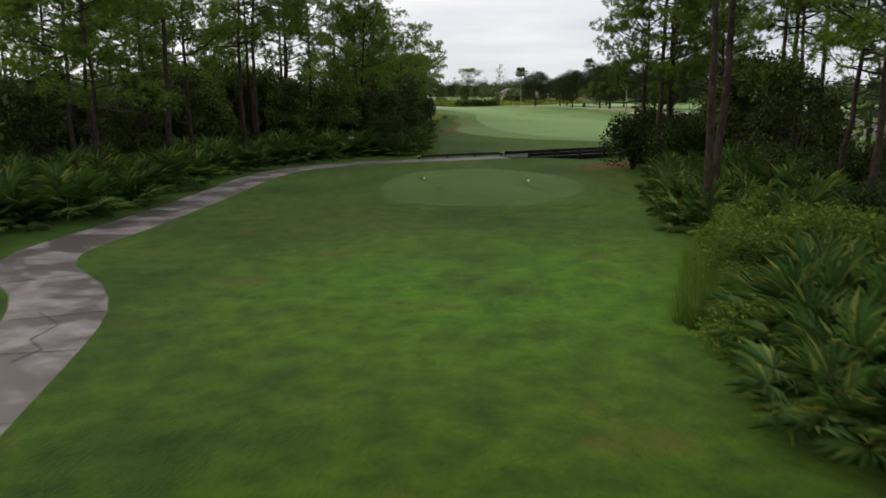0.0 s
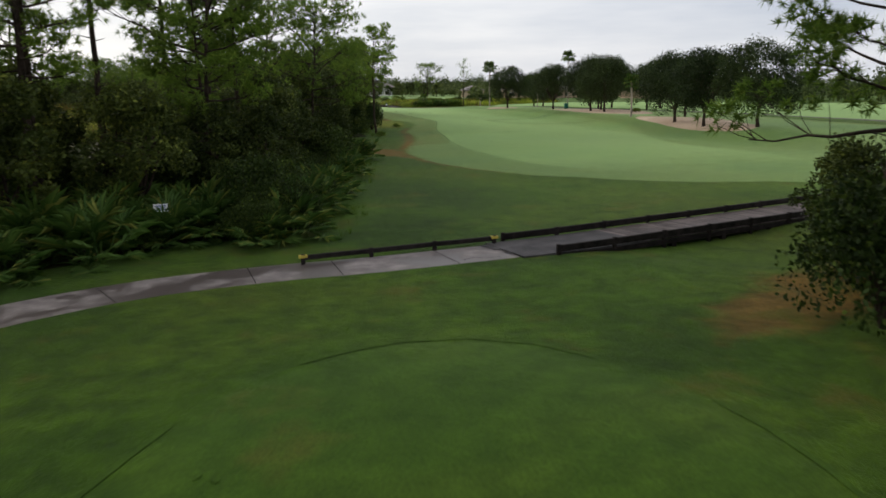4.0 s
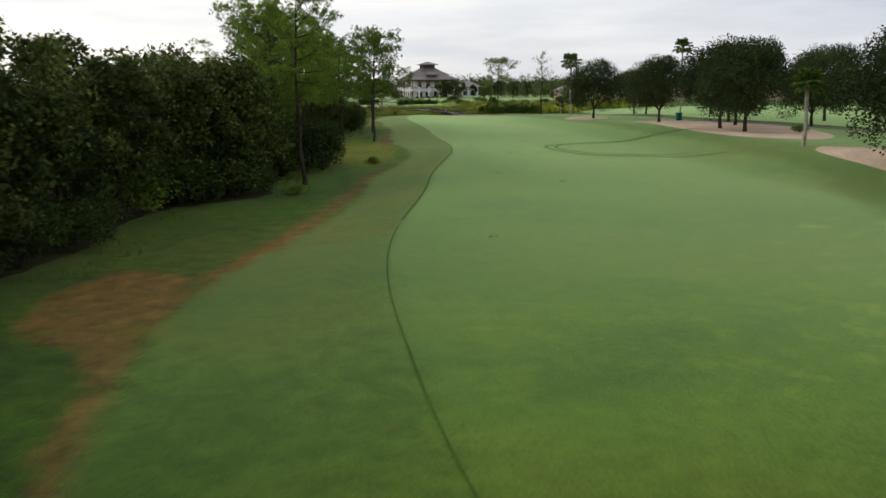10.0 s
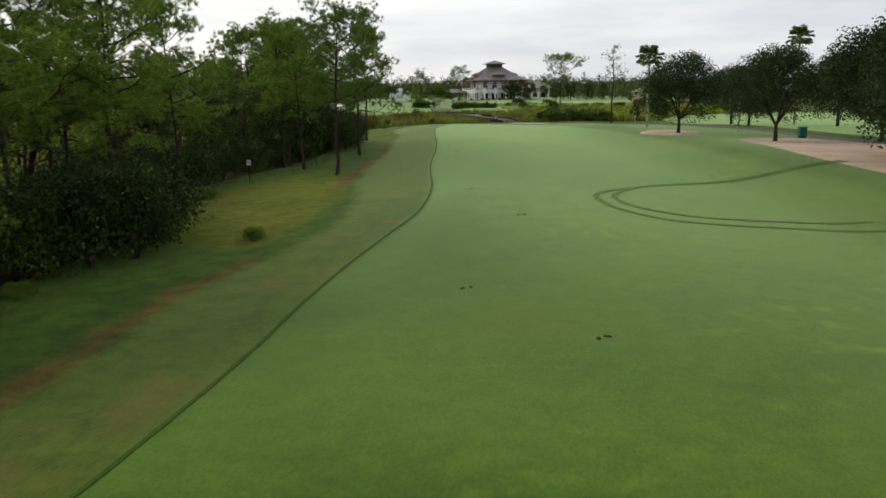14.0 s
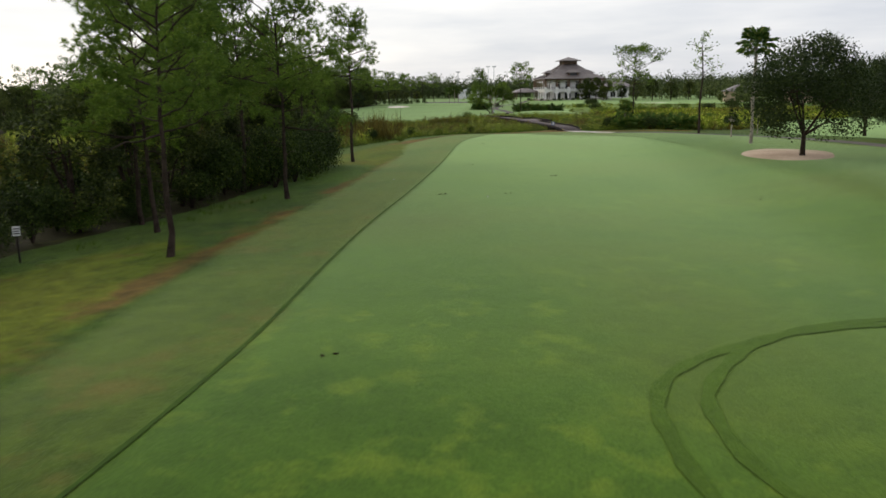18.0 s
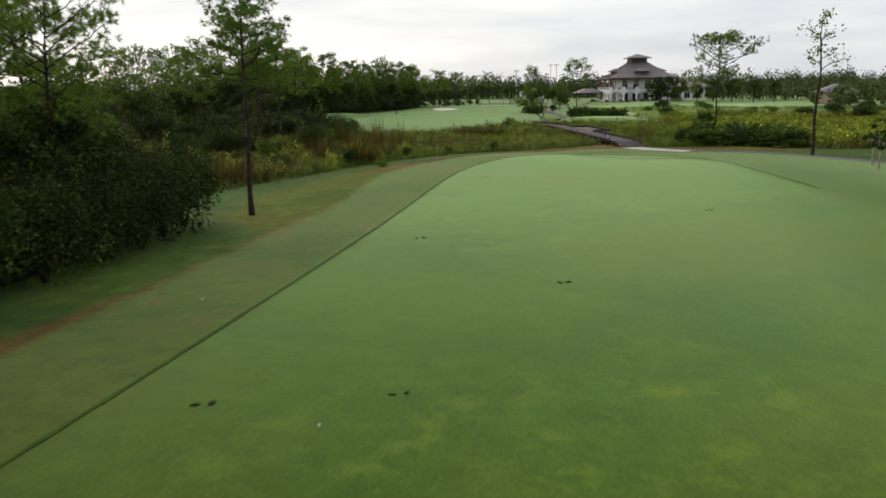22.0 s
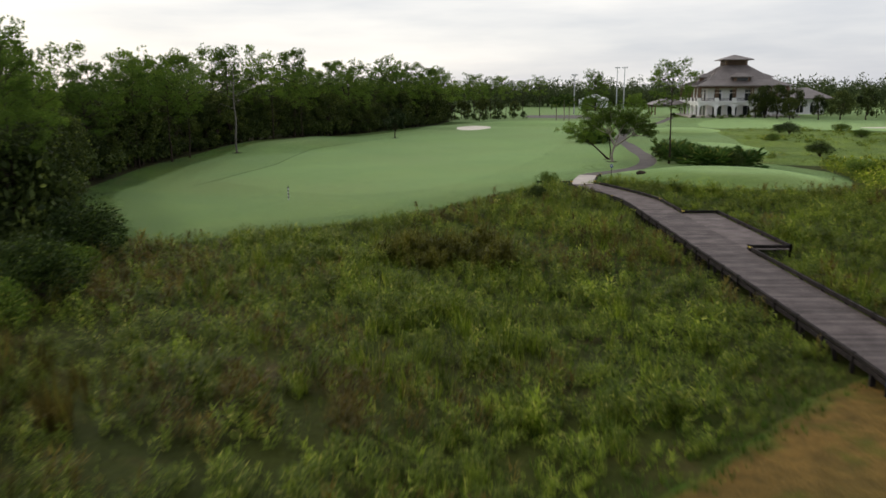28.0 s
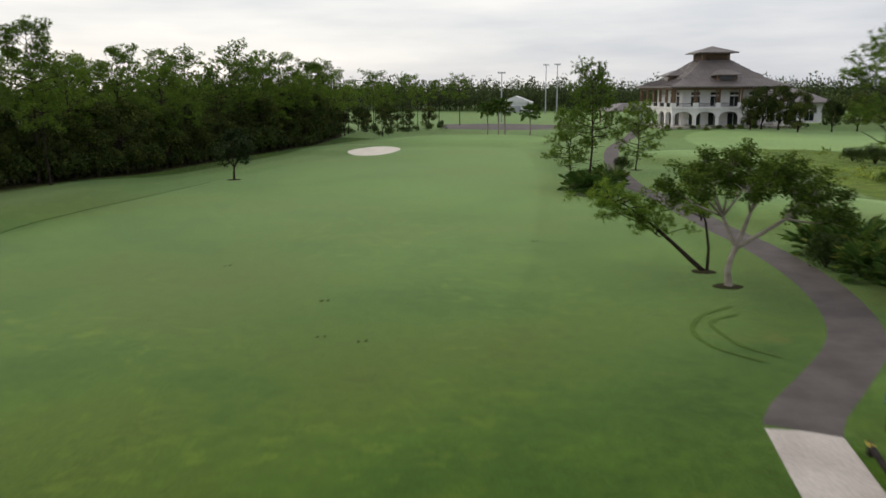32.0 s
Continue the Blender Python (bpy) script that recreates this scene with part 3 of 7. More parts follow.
MARSH_A = smooth_line([(15, 241), (20.5, 252), (24.6, 262), (29.5, 269.8), (34, 277.3), (38.6, 284), (42, 288.6), (44.8, 293.2), (47, 297.2), (49.8, 299.8), (52.5, 296.6), (56, 291), (64, 289), (76, 285), (84, 292), (96, 318), (125, 340), (128, 400), (112, 455), (84, 474), (62, 486), (53, 480), (57, 450), (58, 425), (60, 405), (54, 393), (62, 376), (61.6, 362), (56, 354.6), (46, 354.4), (40, 358.6), (36, 360), (32.4, 355.4), (28.8, 356.0), (28.6, 351.6), (26, 345.6), (24.2, 339.8), (22.2, 334.6), (20, 330.2), (17.5, 326.6), (14, 322.6), (6.5, 315), (-4, 300), (-30, 290), (-110, 290), (-110, 244), (0, 240)], True)
BARE = [smooth_line([(18.2, 113.2), (17.8, 118), (19.6, 121), (22.2, 118), (22.4, 111), (24.0, 103), (26.8, 95.4), (26.0, 95.0), (24.0, 99), (22.5, 103.4), (21.2, 110)], True, 0.7),
        smooth_line([(22.8, 116), (23.9, 120), (24.8, 123), (26, 129), (26.8, 133.4), (27.6, 138.4), (28.3, 143), (28.9, 149.6), (30.4, 155.6), (29.7, 156), (28.1, 150), (27.3, 143.6), (26.5, 138.8), (25.7, 134), (24.8, 129.4), (23.6, 124), (22.5, 120)], True, 0.7),
        smooth_line([(30, 178), (30.4, 188), (30.9, 198), (31.6, 198), (31.6, 186), (31.2, 178)], True, 0.8),
        smooth_line([(31, 205), (31.6, 216), (31.3, 228), (32.6, 240), (33.8, 240), (33, 226), (33, 214), (32.4, 205)], True, 0.8),
        smooth_line([(26.8, 255), (29.8, 262), (34.2, 271.4), (38.6, 281.8), (42, 288.2), (44.8, 292.8), (47, 296.8), (49.6, 299.4), (51.4, 295.6), (50.8, 288.4), (46.4, 287), (42, 281.4), (36, 270.4), (32, 261), (30, 254.6)], True, 0.8),
        smooth_line([(55.6, 290.3), (62, 288.4), (70, 286), (69, 283.6), (60, 285.4), (56.5, 287)], True, 0.8),
        smooth_line([(20, 56.5), (24, 60), (30, 63), (31, 60.5), (25, 56.5), (21, 54.8)], True, 0.8),
        ellipse(25.6, 376, 2.6, 4.2, 10)]
WOODS_L = smooth_line([(-46, -30), (-12.5, -30), (-12.2, 20), (-11.6, 32), (-9.9, 37.8), (-8.3, 41.5), (-7.0, 50), (-5.3, 57), (-3.0, 61.8), (2.4, 68), (7.4, 70.6), (9.2, 69.6), (11.2, 72.4), (11.7, 76.3), (12.9, 85), (14.9, 95.8), (16, 101.7), (17, 108.4), (15.4, 115.4), (17.4, 125), (17.6, 134.4), (21, 138.2), (23.4, 141), (23.2, 150), (23.6, 157), (24.8, 164.7), (20.5, 176), (22, 187.5), (25, 198), (26.2, 205), (26.4, 217), (25, 224), (23.4, 232), (16, 238), (12, 232), (10, 205), (11, 182), (7, 166), (-8, 150), (-32, 122), (-44, 60)], True)
MEADOW_W = np.array([(-172, -70), (-46, -30), (-44, 60), (-32, 122), (-8, 150), (7, 166), (11, 182), (10, 205), (12, 232), (0, 240), (-110, 244), (-172, 262)], float)
STRAW_P = smooth_line([(22.4, 164), (21.6, 174), (23.4, 184), (27.4, 190), (30.4, 186), (31.4, 176), (31.6, 168), (29.6, 158), (26, 160)], True, 0.8)
LAWN_N = np.array([(-60, 538), (24, 502), (32, 372), (36, 362), (62, 354), (62, 486), (300, 430), (300, 745), (-200, 745)], float)
MARSH_N = smooth_line([(61.6, 385), (128.5, 385), (129, 402), (113, 456.5), (85, 476), (62.5, 488), (51.5, 481), (55.6, 450), (56.6, 425), (58.6, 405), (52.6, 391.5)], True)
CUT_E = smooth_line([(58, 84), (70, 96), (77, 111), (80, 130), (81, 150), (81, 170), (81, 190), (80, 208), (79, 228), (75.5, 240), (74, 250), (72.5, 262), (69, 272), (64, 279), (57.6, 281.4), (57, 274), (59.8, 260), (61.2, 241), (62.8, 210), (62, 178), (61.4, 152), (57.6, 136), (54, 124), (53, 104), (55, 94)], True)
STRAW_Q = smooth_line([(25, 232), (24, 243), (26.4, 256), (29.4, 262.5), (31.5, 254), (33, 246), (33.4, 236), (32, 226), (27.6, 228)], True, 0.8)
APRON = np.vstack([CUT_1[(CUT_1[:, 1] < 124) & (CUT_1[:, 0] < 60)], [(31, 127), (40, 122), (57, 95)]])
WOODS_M = smooth_line([(-110, 292), (-30, 291), (-6, 290), (3, 287), (9.6, 292), (8.6, 305), (4.4, 314), (-3, 322.4), (-14, 335.8), (-24, 359), (-31, 384), (-33, 404), (-29, 424), (-26, 460), (-22.5, 500), (-26, 533), (-40, 548), (-120, 560)], True)
WOODS_R = smooth_line([(9, -30), (8.6, 6), (8.9, 12), (9.9, 17), (11.2, 22), (14.2, 28.5), (15.6, 33.5), (17.6, 38.5), (20, 44), (22.5, 49), (24, 54.5), (28, 58), (32, 62), (40, 66), (70, 60), (110, 60), (110, -30)], True)
DECK_A = smooth_line([(17.3, 66.45), (20.5, 67.25), (24, 68.45), (30, 70.5), (36, 72.6), (42, 74.7), (48, 77.2)], False, 0.5)


def soft(d, w):
    """1 inside, 0 outside, eased over w metres of signed distance."""
    t = np.clip(0.5 - d / w, 0, 1)
    return t * t * (3 - 2 * t)


def dist_to(poly, x, y):
    """Signed distance, negative inside."""
    x, y = np.atleast_1d(np.asarray(x, float)), np.atleast_1d(np.asarray(y, float))
    best = np.full(x.shape, 1e9)
    for (ax, ay), (bx, by) in zip(poly, np.roll(poly, -1, 0)):
        ex, ey = bx - ax, by - ay
        t = np.clip(((x - ax) * ex + (y - ay) * ey) / (ex * ex + ey * ey + 1e-9), 0, 1)
        best = np.minimum(best, (x - ax - t * ex) ** 2 + (y - ay - t * ey) ** 2)
    return np.where(inside(x, y, poly), -1, 1) * np.sqrt(best)


def bump(x, y, cx, cy, a, b, turn=0):
    r = radians(turn)
    u, v = (x - cx) * np.cos(r) + (y - cy) * np.sin(r), -(x - cx) * np.sin(r) + (y - cy) * np.cos(r)
    q = np.sqrt((u / a) ** 2 + (v / b) ** 2)
    t = np.clip((1.5 - q) / 1.0, 0, 1)
    return t * t * (3 - 2 * t)


def ease(v, a, b):
    t = np.clip((v - a) / (b - a), 0, 1)
    return t * t * (3 - 2 * t)


def ground_z(x, y):
    """Height of the ground, for arrays or single places."""
    x, y = np.asarray(x, float), np.asarray(y, float)
    near = np.clip((900 - np.hypot(x, y - 300)) / 400, 0, 1)
    z = 0.05 * np.sin(x * 0.21 + 1.3) * np.sin(y * 0.16) + 0.06 * np.sin(x * 0.07 + y * 0.09)
    z = z + 0.3 * bump(x, y, 10.7, 47.2, 6.5, 9.8, 0)
    # the fairway's crown, its broad bed, and the shelf under the oaks
    hole = ease(y, 140, 172) * (1 - ease(y, 262, 286))
    z = z + hole * (0.6 * np.exp(-((x - 38.5) / 9.5) ** 2) + 0.27 * ease(x, 20, 30) * (1 - ease(x, 62, 74)))
    z = z + 1.45 * ease(x, 56, 67) * (1 - 0.4 * ease(x, 84, 110)) * ease(y, 88, 122) * (1 - 0.27 * ease(y, 190, 226)) * (1 - 0.85 * ease(y, 240, 280))
    z = z + 1.1 * bump(x, y, 49, 366, 9.5, 7.5, -20) + 0.8 * bump(x, y, 49, 413, 8, 10) + 0.9 * bump(x, y, 47, 468, 8, 12, 10)
    z = z + 0.9 * bump(x, y, -29, 412, 9, 22, 8) + 0.6 * bump(x, y, 8, 514, 17, 17) + 0.5 * bump(x, y, -14, 486, 8, 10)
    z = z - 0.45 * bump(x, y, 40, 318, 16, 24, 20) - 0.4 * bump(x, y, 85, 380, 24, 60) - 0.4 * bump(x, y, 8, 272, 14, 16)
    z = z + 0.8 * bump(x, y, 66, 563, 30, 30) - 0.3 * bump(x, y, 27, 66, 5, 4)
    return z * near


def gz(x, y):
    return float(ground_z(x, y))


# ---- ground: one sheet, cut along the outlines into the kinds of turf and paving ----
from mathutils.geometry import delaunay_2d_cdt


def closed_ribbon(line, width):
    a, b = ribbon(line, width)
    return np.vstack([a, b[::-1]])


P1, P2, P3 = closed_ribbon(PATH_1, 2.45), closed_ribbon(PATH_2, 2.45), closed_ribbon(PATH_3, 2.4)
RA, RB = closed_ribbon(RAMP_A, 2.6), closed_ribbon(RAMP_B, 2.3)
LOT = np.array([(-8, 569), (-3, 562), (12, 557), (30, 568), (33, 585), (10, 600), (-10, 595)], float)
ZONES = [("path_concrete", P1, CONCRETE, "damp stained concrete cart path", "path"), ("path_asphalt_east", P2, ASPHALT, "grey asphalt cart path beside the fairway", "path"),
         ("path_asphalt_north", P3, ASPHALT, "winding grey asphalt cart path to the clubhouse", "path"), ("path_ramp_south", RA, PALE, "pale concrete ramp at the boardwalk", "path"),
         ("path_ramp_north", RB, PALE, "pale concrete slab at the boardwalk's end", "path"), ("parking_lot", LOT, ASPHALT, "grey asphalt behind the green", "road"),
         ("bunker_north", BUNKER_2, BUNKER, "pale sand bunker before the green", "bunker"), ("bunker_east", BUNKER_3, BUNKER, "pale sand bunker on far lawn", "bunker"),
         ("sand_bed_a", SAND_A, SAND, "pink tan sand bed under oaks", "sand"), ("sand_bed_b", SAND_B, SAND, "pink tan sand bed under oaks", "sand"), ("sand_bed_c", SAND_C, SAND, "pink tan sand bed under one oak", "sand"),
         ("tee_south", TEE_1, TURF, "oval mown teeing ground", "tee"), ("tee_east", TEE_2, TURF, "raised mown teeing ground", "tee"), ("tee_mid", TEE_3, TURF, "raised mown teeing ground", "tee"), ("tee_north", TEE_4, TURF, "raised mown teeing ground", "tee"),
         ("green", GREEN_2, GREEN, "pale smooth putting green", "green"), ("fairway_south", FAIR_1, TURF, "dewy mown fairway", "fairway"),
         ("fairway_north", FAIR_2_INNER, TURF, "dewy mown fairway beyond the marsh", "fairway"), ("first_cut_north", FAIR_2, TURF, "mown grass border of the fairway", "grass"),
         *[("dry_patch", b, TURF, "dry brown worn grass", "grass") for b in BARE],
         ("straw_patch", STRAW_P, TURF, "mottled straw-coloured rough grass", "grass"),
         ("fairway_apron", APRON, TURF, "dewy mown start of the fairway", "fairway"), ("straw_patch", STRAW_Q, TURF, "mottled straw-coloured rough grass", "grass"),
         ("first_cut_east", CUT_E, TURF, "mown grass between fairway and sand beds", "grass"),
         ("first_cut_south", CUT_1, TURF, "mown grass border of the fairway", "grass"),
         ("fairway_east", FAR_FAIR, GREEN, "pale dewy fairway behind the oaks", "fairway"), ("lawn_east", FAR_LAWN, TURF, "mown lawn by the clubhouse", "grass"),
         ("meadow_north", MARSH_N, LUSH, "lush wet meadow between the tees", "meadow"), ("meadow_west", MEADOW_W, MEADOW, "open wild meadow west of the wood", "meadow"), ("marsh_floor", MARSH_A, BOG, "wet dark marsh floor", "marsh"), ("woodland_floor_west", WOODS_L, LITTER, "dark leaf litter under trees", "ground"),
         ("woodland_floor_north", WOODS_M, LITTER, "dark leaf litter under trees", "ground"), ("woodland_floor_east", WOODS_R, LITTER, "dark leaf litter under trees", "ground"), ("lawn_north", LAWN_N, TURF, "mown grass round tees and clubhouse", "grass")]


def thin(poly, least):
    keep = [poly[0]]
    for q in poly[1:]:
        if np.hypot(*(q - keep[-1])) >= least:
            keep.append(q)
    return np.array(keep)


def frayed(poly, seed, much):
    """An outline with small irregular bites."""
    rng = np.random.default_rng(seed)
    fine = smooth_line(thin(poly, 0.6), True, 0.5)
    return fine + rng.normal(0, much, fine.shape)


for k, z in enumerate(ZONES):
    if z[0] in ("dry_patch", "straw_patch", "marsh_floor") or z[0].startswith("woodland"):
        outline = frayed(z[1], k, 0.22 if z[0] == "dry_patch" else 0.12)
        if z[0].startswith("woodland"):
            d = np.roll(outline, -4, 0) - np.roll(outline, 4, 0); d /= np.linalg.norm(d, axis=1)[:, None] + 1e-9
            nrm = np.stack([-d[:, 1], d[:, 0]], 1)
            area = np.sum(outline[:, 0] * np.roll(outline[:, 1], -1) - outline[:, 1] * np.roll(outline[:, 0], -1))
            outline = outline + nrm * (1.4 if area > 0 else -1.4)
        ZONES[k] = (z[0], outline, *z[2:])


def densified(poly, most):
    out = []
    for a, b in zip(poly, np.roll(poly, -1, 0)):
        n = max(1, int(np.hypot(*(b - a)) / most))
        out += [a + (b - a) * k / n for k in range(n)]
    return np.array(out)


def build_ground():
    pts, edges = [], []
    for _, poly, *_ in ZONES:
        poly = densified(thin(poly, 0.35), 1.7)
        k = len(pts)
        pts += [(float(x), float(y)) for x, y in poly]
        edges += [(k + i, k + (i + 1) % len(poly)) for i in range(len(poly))]
    for gx in np.arange(14, 84, 1.05):
        for gy in np.arange(80, 296, 1.05):
            pts.append((gx + 0.25 * math.sin(gy * 1.7), gy + 0.25 * math.sin(gx * 2.3)))
    for gx in np.arange(-44, 100, 1.9):
        for gy in np.arange(-14, 545, 1.9):
            if not (13 < gx < 85 and 79 < gy < 297):
                pts.append((gx + 0.3 * math.sin(gy * 1.7), gy + 0.3 * math.sin(gx * 2.3)))
    for r, step in ((300, 14), (1100, 60), (4200, 350)):
        for gx in np.arange(-r, r + 1, step):
            for gy in np.arange(-r, r + 1, step):
                if not (-46 < gx < 102 and -16 < gy + 300 < 547) and (r == 300 or max(abs(gx), abs(gy)) > r * 0.27):
                    pts.append((gx + 0.7, gy + 300.7))
    out = delaunay_2d_cdt([Vector(p) for p in pts], edges, [], 0, 1e-4)
    V = np.array([(v.x, v.y) for v in out[0]])
    T = np.array([f for f in out[2]])
    C = V[T].mean(1)
    V3 = np.column_stack([V, ground_z(V[:, 0], V[:, 1])])
    shares = {}
    for attr, polys in (("straw", [(STRAW_P, 3.5), (STRAW_Q, 3.5)]), ("dry", [(p, 1.6) for p in BARE]), ("cut", [(CUT_1, 2.2)]), ("lawn", [(CUT_E, 5.5), (APRON, 2.2), (FAIR_2, 2.2), (LAWN_N, 2.2)]),
                        ("fair", [(FAIR_1, 0.9), (FAIR_2_INNER, 3.6), (TEE_2, 0.9), (TEE_3, 0.9), (TEE_4, 0.9), (FAR_LAWN, 0.9)]), ("tee", [(TEE_1, 0.7)])):
        v = np.zeros(len(V))
        for poly, w in polys:
            lo, hi = poly.min(0) - w, poly.max(0) + w
            near = np.where((V[:, 0] > lo[0]) & (V[:, 0] < hi[0]) & (V[:, 1] > lo[1]) & (V[:, 1] < hi[1]))[0]
            d = dist_to(poly, V[near, 0], V[near, 1])
            if poly is FAIR_1:
                w = 0.9 + 4.0 * ease(V[near, 0], 46, 56) + 4.5 * (1 - ease(V[near, 1], 91, 104)) + 2.6 * (1 - ease(V[near, 1], 112, 134))
            v[near] = np.maximum(v[near], soft(d, w))
        if attr == "fair":
            near = np.where((V[:, 1] > 310) & (V[:, 1] < 540) & (np.abs(V[:, 0]) < 45))[0]
            v[near] = np.maximum(v[near], 0.58 * soft(dist_to(FAIR_2, V[near, 0], V[near, 1]) + 3.0, 6.0))
        shares[attr] = v.astype(np.float32)
    shares["south"] = (0.72 * shares["cut"] * (1 - ease(V[:, 1] - 0.25 * (V[:, 0] - 30), 84, 112))).astype(np.float32)
    owner = np.full(len(T), -1)
    for i, (_, poly, *_) in reversed(list(enumerate(ZONES))):
        lo, hi = poly.min(0), poly.max(0)
        near = np.where((C[:, 0] > lo[0]) & (C[:, 0] < hi[0]) & (C[:, 1] > lo[1]) & (C[:, 1] < hi[1]))[0]
        owner[near[inside(C[near, 0], C[near, 1], poly)]] = i
    for i in range(-1, len(ZONES)):
        t = T[owner == i]
        if not len(t):
            continue
        used, t = np.unique(t, return_inverse=True)
        t = t.reshape(-1, 3)
        name, mat, label, cat = ("ground", TURF, "rough green grass with worn patches", "grass") if i < 0 else (ZONES[i][0], *ZONES[i][2:])
        me = tri_mesh(name, V3[used], t, mat, True)
        if mat is TURF:
            for attr, v in shares.items():
                me.attributes.new(attr, "FLOAT", "POINT").data.foreach_set("value", v[used])
        tagged(new(name, me), label, cat, kind="structure")


build_ground()


def strip(name, line, width, mat, label, lift=0.012, tagname="turf line"):
    line = np.asarray(line)
    a, b = ribbon(line, width)
    wob = 1 + 0.25 * np.sin(np.arange(len(line)) * 1.9)[:, None]
    a, b = line + (a - line) * wob, line + (b - line) * wob
    V = np.vstack([a, b])
    V = np.column_stack([V, ground_z(V[:, 0], V[:, 1]) + lift])
    n = len(line)
    T = [(i, n + i, i + 1) for i in range(n - 1)] + [(i + 1, n + i, n + i + 1) for i in range(n - 1)]
    return tagged(new(name, tri_mesh(name, V, T, mat, True)), label, tagname, kind="structure")


WEST = FAIR_1[(FAIR_1[:, 0] < 43) & (FAIR_1[:, 1] > 97)]
strip("mown_line_start", smooth_line(WEST[WEST[:, 1] < 130], step=0.6), 0.05, LINE, "faint line along the fairway's mown edge", 0.03)
strip("mown_line_south", smooth_line(np.vstack([WEST[WEST[:, 1] > 129], [(44.6, 273.4), (49, 274.4), (55.8, 273), (59.4, 266), (60.1, 257.5), (61.3, 241.4)]]), step=0.6), 0.11, LINE, "dark line along the fairway's mown edge", 0.03)
strip("mown_line_north", smooth_line([(-8.2, 346), (-8.8, 353.1), (-9.9, 360.7), (-10.9, 371), (-14.1, 383.2), (-17.4, 396.5), (-17.7, 407.5), (-17.2, 420), (-16.2, 432)], step=0.6), 0.15, LINE, "dark line along the fairway's mown edge", 0.03)
for loop in ([(66, 179.6), (57.5, 178.8), (54.5, 178.1), (51.3, 176.8), (48.8, 174.8), (47.4, 173), (46.9, 171.3), (46.9, 169.8), (47.1, 168), (47.7, 166.2), (48.6, 164.6), (49.6, 163.5), (52, 162.3), (55.5, 161), (61, 158.6)],
             [(66, 180.4), (57.9, 179.5), (54.7, 178.6), (52, 177.4), (50, 175.6), (48.8, 173.7), (48.1, 172), (48, 170.3), (48.3, 168.4), (49.1, 166.8), (50.2, 165.4), (51.3, 164.5), (54, 163.4), (58.5, 161.8)]):
    strip("turf_track", smooth_line(loop, step=0.5), 0.34, TRACK, "curved mower tyre track in dewy turf", 0.03)
for off in (0.0, 0.9):
    strip("turf_track", smooth_line([(51.5, 284.2 - off), (47.5 + off * 0.3, 281 - off * 0.8), (44.9 + off, 276.5), (44.9 + off, 273.5), (46.4 + off * 0.5, 270.8 + off * 0.4), (48.5, 269.8 + off * 0.6), (51, 269.6 + off * 0.6), (54.8, 271 + off * 0.6), (58.5, 271.4 + off * 0.6)], step=0.5), 0.32, TRACK, "curved mower tyre track in dewy turf", 0.03)


for off in (0.0, 1.5):
    strip("turf_track", smooth_line([(34.2, 381.6 - off), (32.4 + off * 0.2, 379.6 - off * 0.6), (31.6 + off * 0.8, 377), (32.2 + off * 0.8, 374.6 + off * 0.2), (33.8 + off * 0.5, 373 + off * 0.5)], step=0.5), 0.18, TRACK, "faint curved tyre track in turf", 0.03)

ring = np.vstack([TEE_1, TEE_1[:1]])
for a, b in ((0.0, 0.16), (0.2, 0.47), (0.5, 0.66), (0.72, 0.97)):
    strip("mown_ring", ring[int(a * len(ring)):int(b * len(ring))], 0.13, LINE, "dark mown edge round the teeing ground", 0.02)


def footprints(name, line):
    """A trail of dark pressed marks in dewy turf."""
    L = smooth_line(line, step=0.36)
    rng = np.random.default_rng(len(line))
    V, T = [], []
    for k, c in enumerate(L):
        d = L[min(k + 1, len(L) - 1)] - L[max(k - 1, 0)]; d = d / np.linalg.norm(d)
        nrm = np.array([-d[1], d[0]])
        c = c + nrm * (0.11 if k % 2 else -0.11) + rng.normal(0, 0.03, 2)
        o = len(V)
        for a in np.linspace(0, 2 * np.pi, 8, endpoint=False):
            p = c + d * 0.17 * math.cos(a) * rng.uniform(0.8, 1.1) + nrm * 0.075 * math.sin(a)
            V.append((*p, gz(*p) + 0.02))
        T += [(o, o + j, o + j + 1) for j in range(1, 7)]
    tagged(new(name, tri_mesh(name, np.array(V), np.array(T), LINE)), "trail of dark footprints in dewy turf", "footprints", kind="stuff")


footprints("footprint_trail", [(7.4, 50.4), (7.5, 49.6), (7.6, 47.2), (7.7, 44.6), (7.2, 41.5)])
footprints("footprint_trail", [(8.2, 49.3), (8.8, 49.0), (11.5, 47.6), (12.4, 44.5), (13.0, 43.3)])
footprints("footprint_trail", [(13.6, 47.8), (13.2, 46.2), (13.0, 44.5), (13.4, 42)])

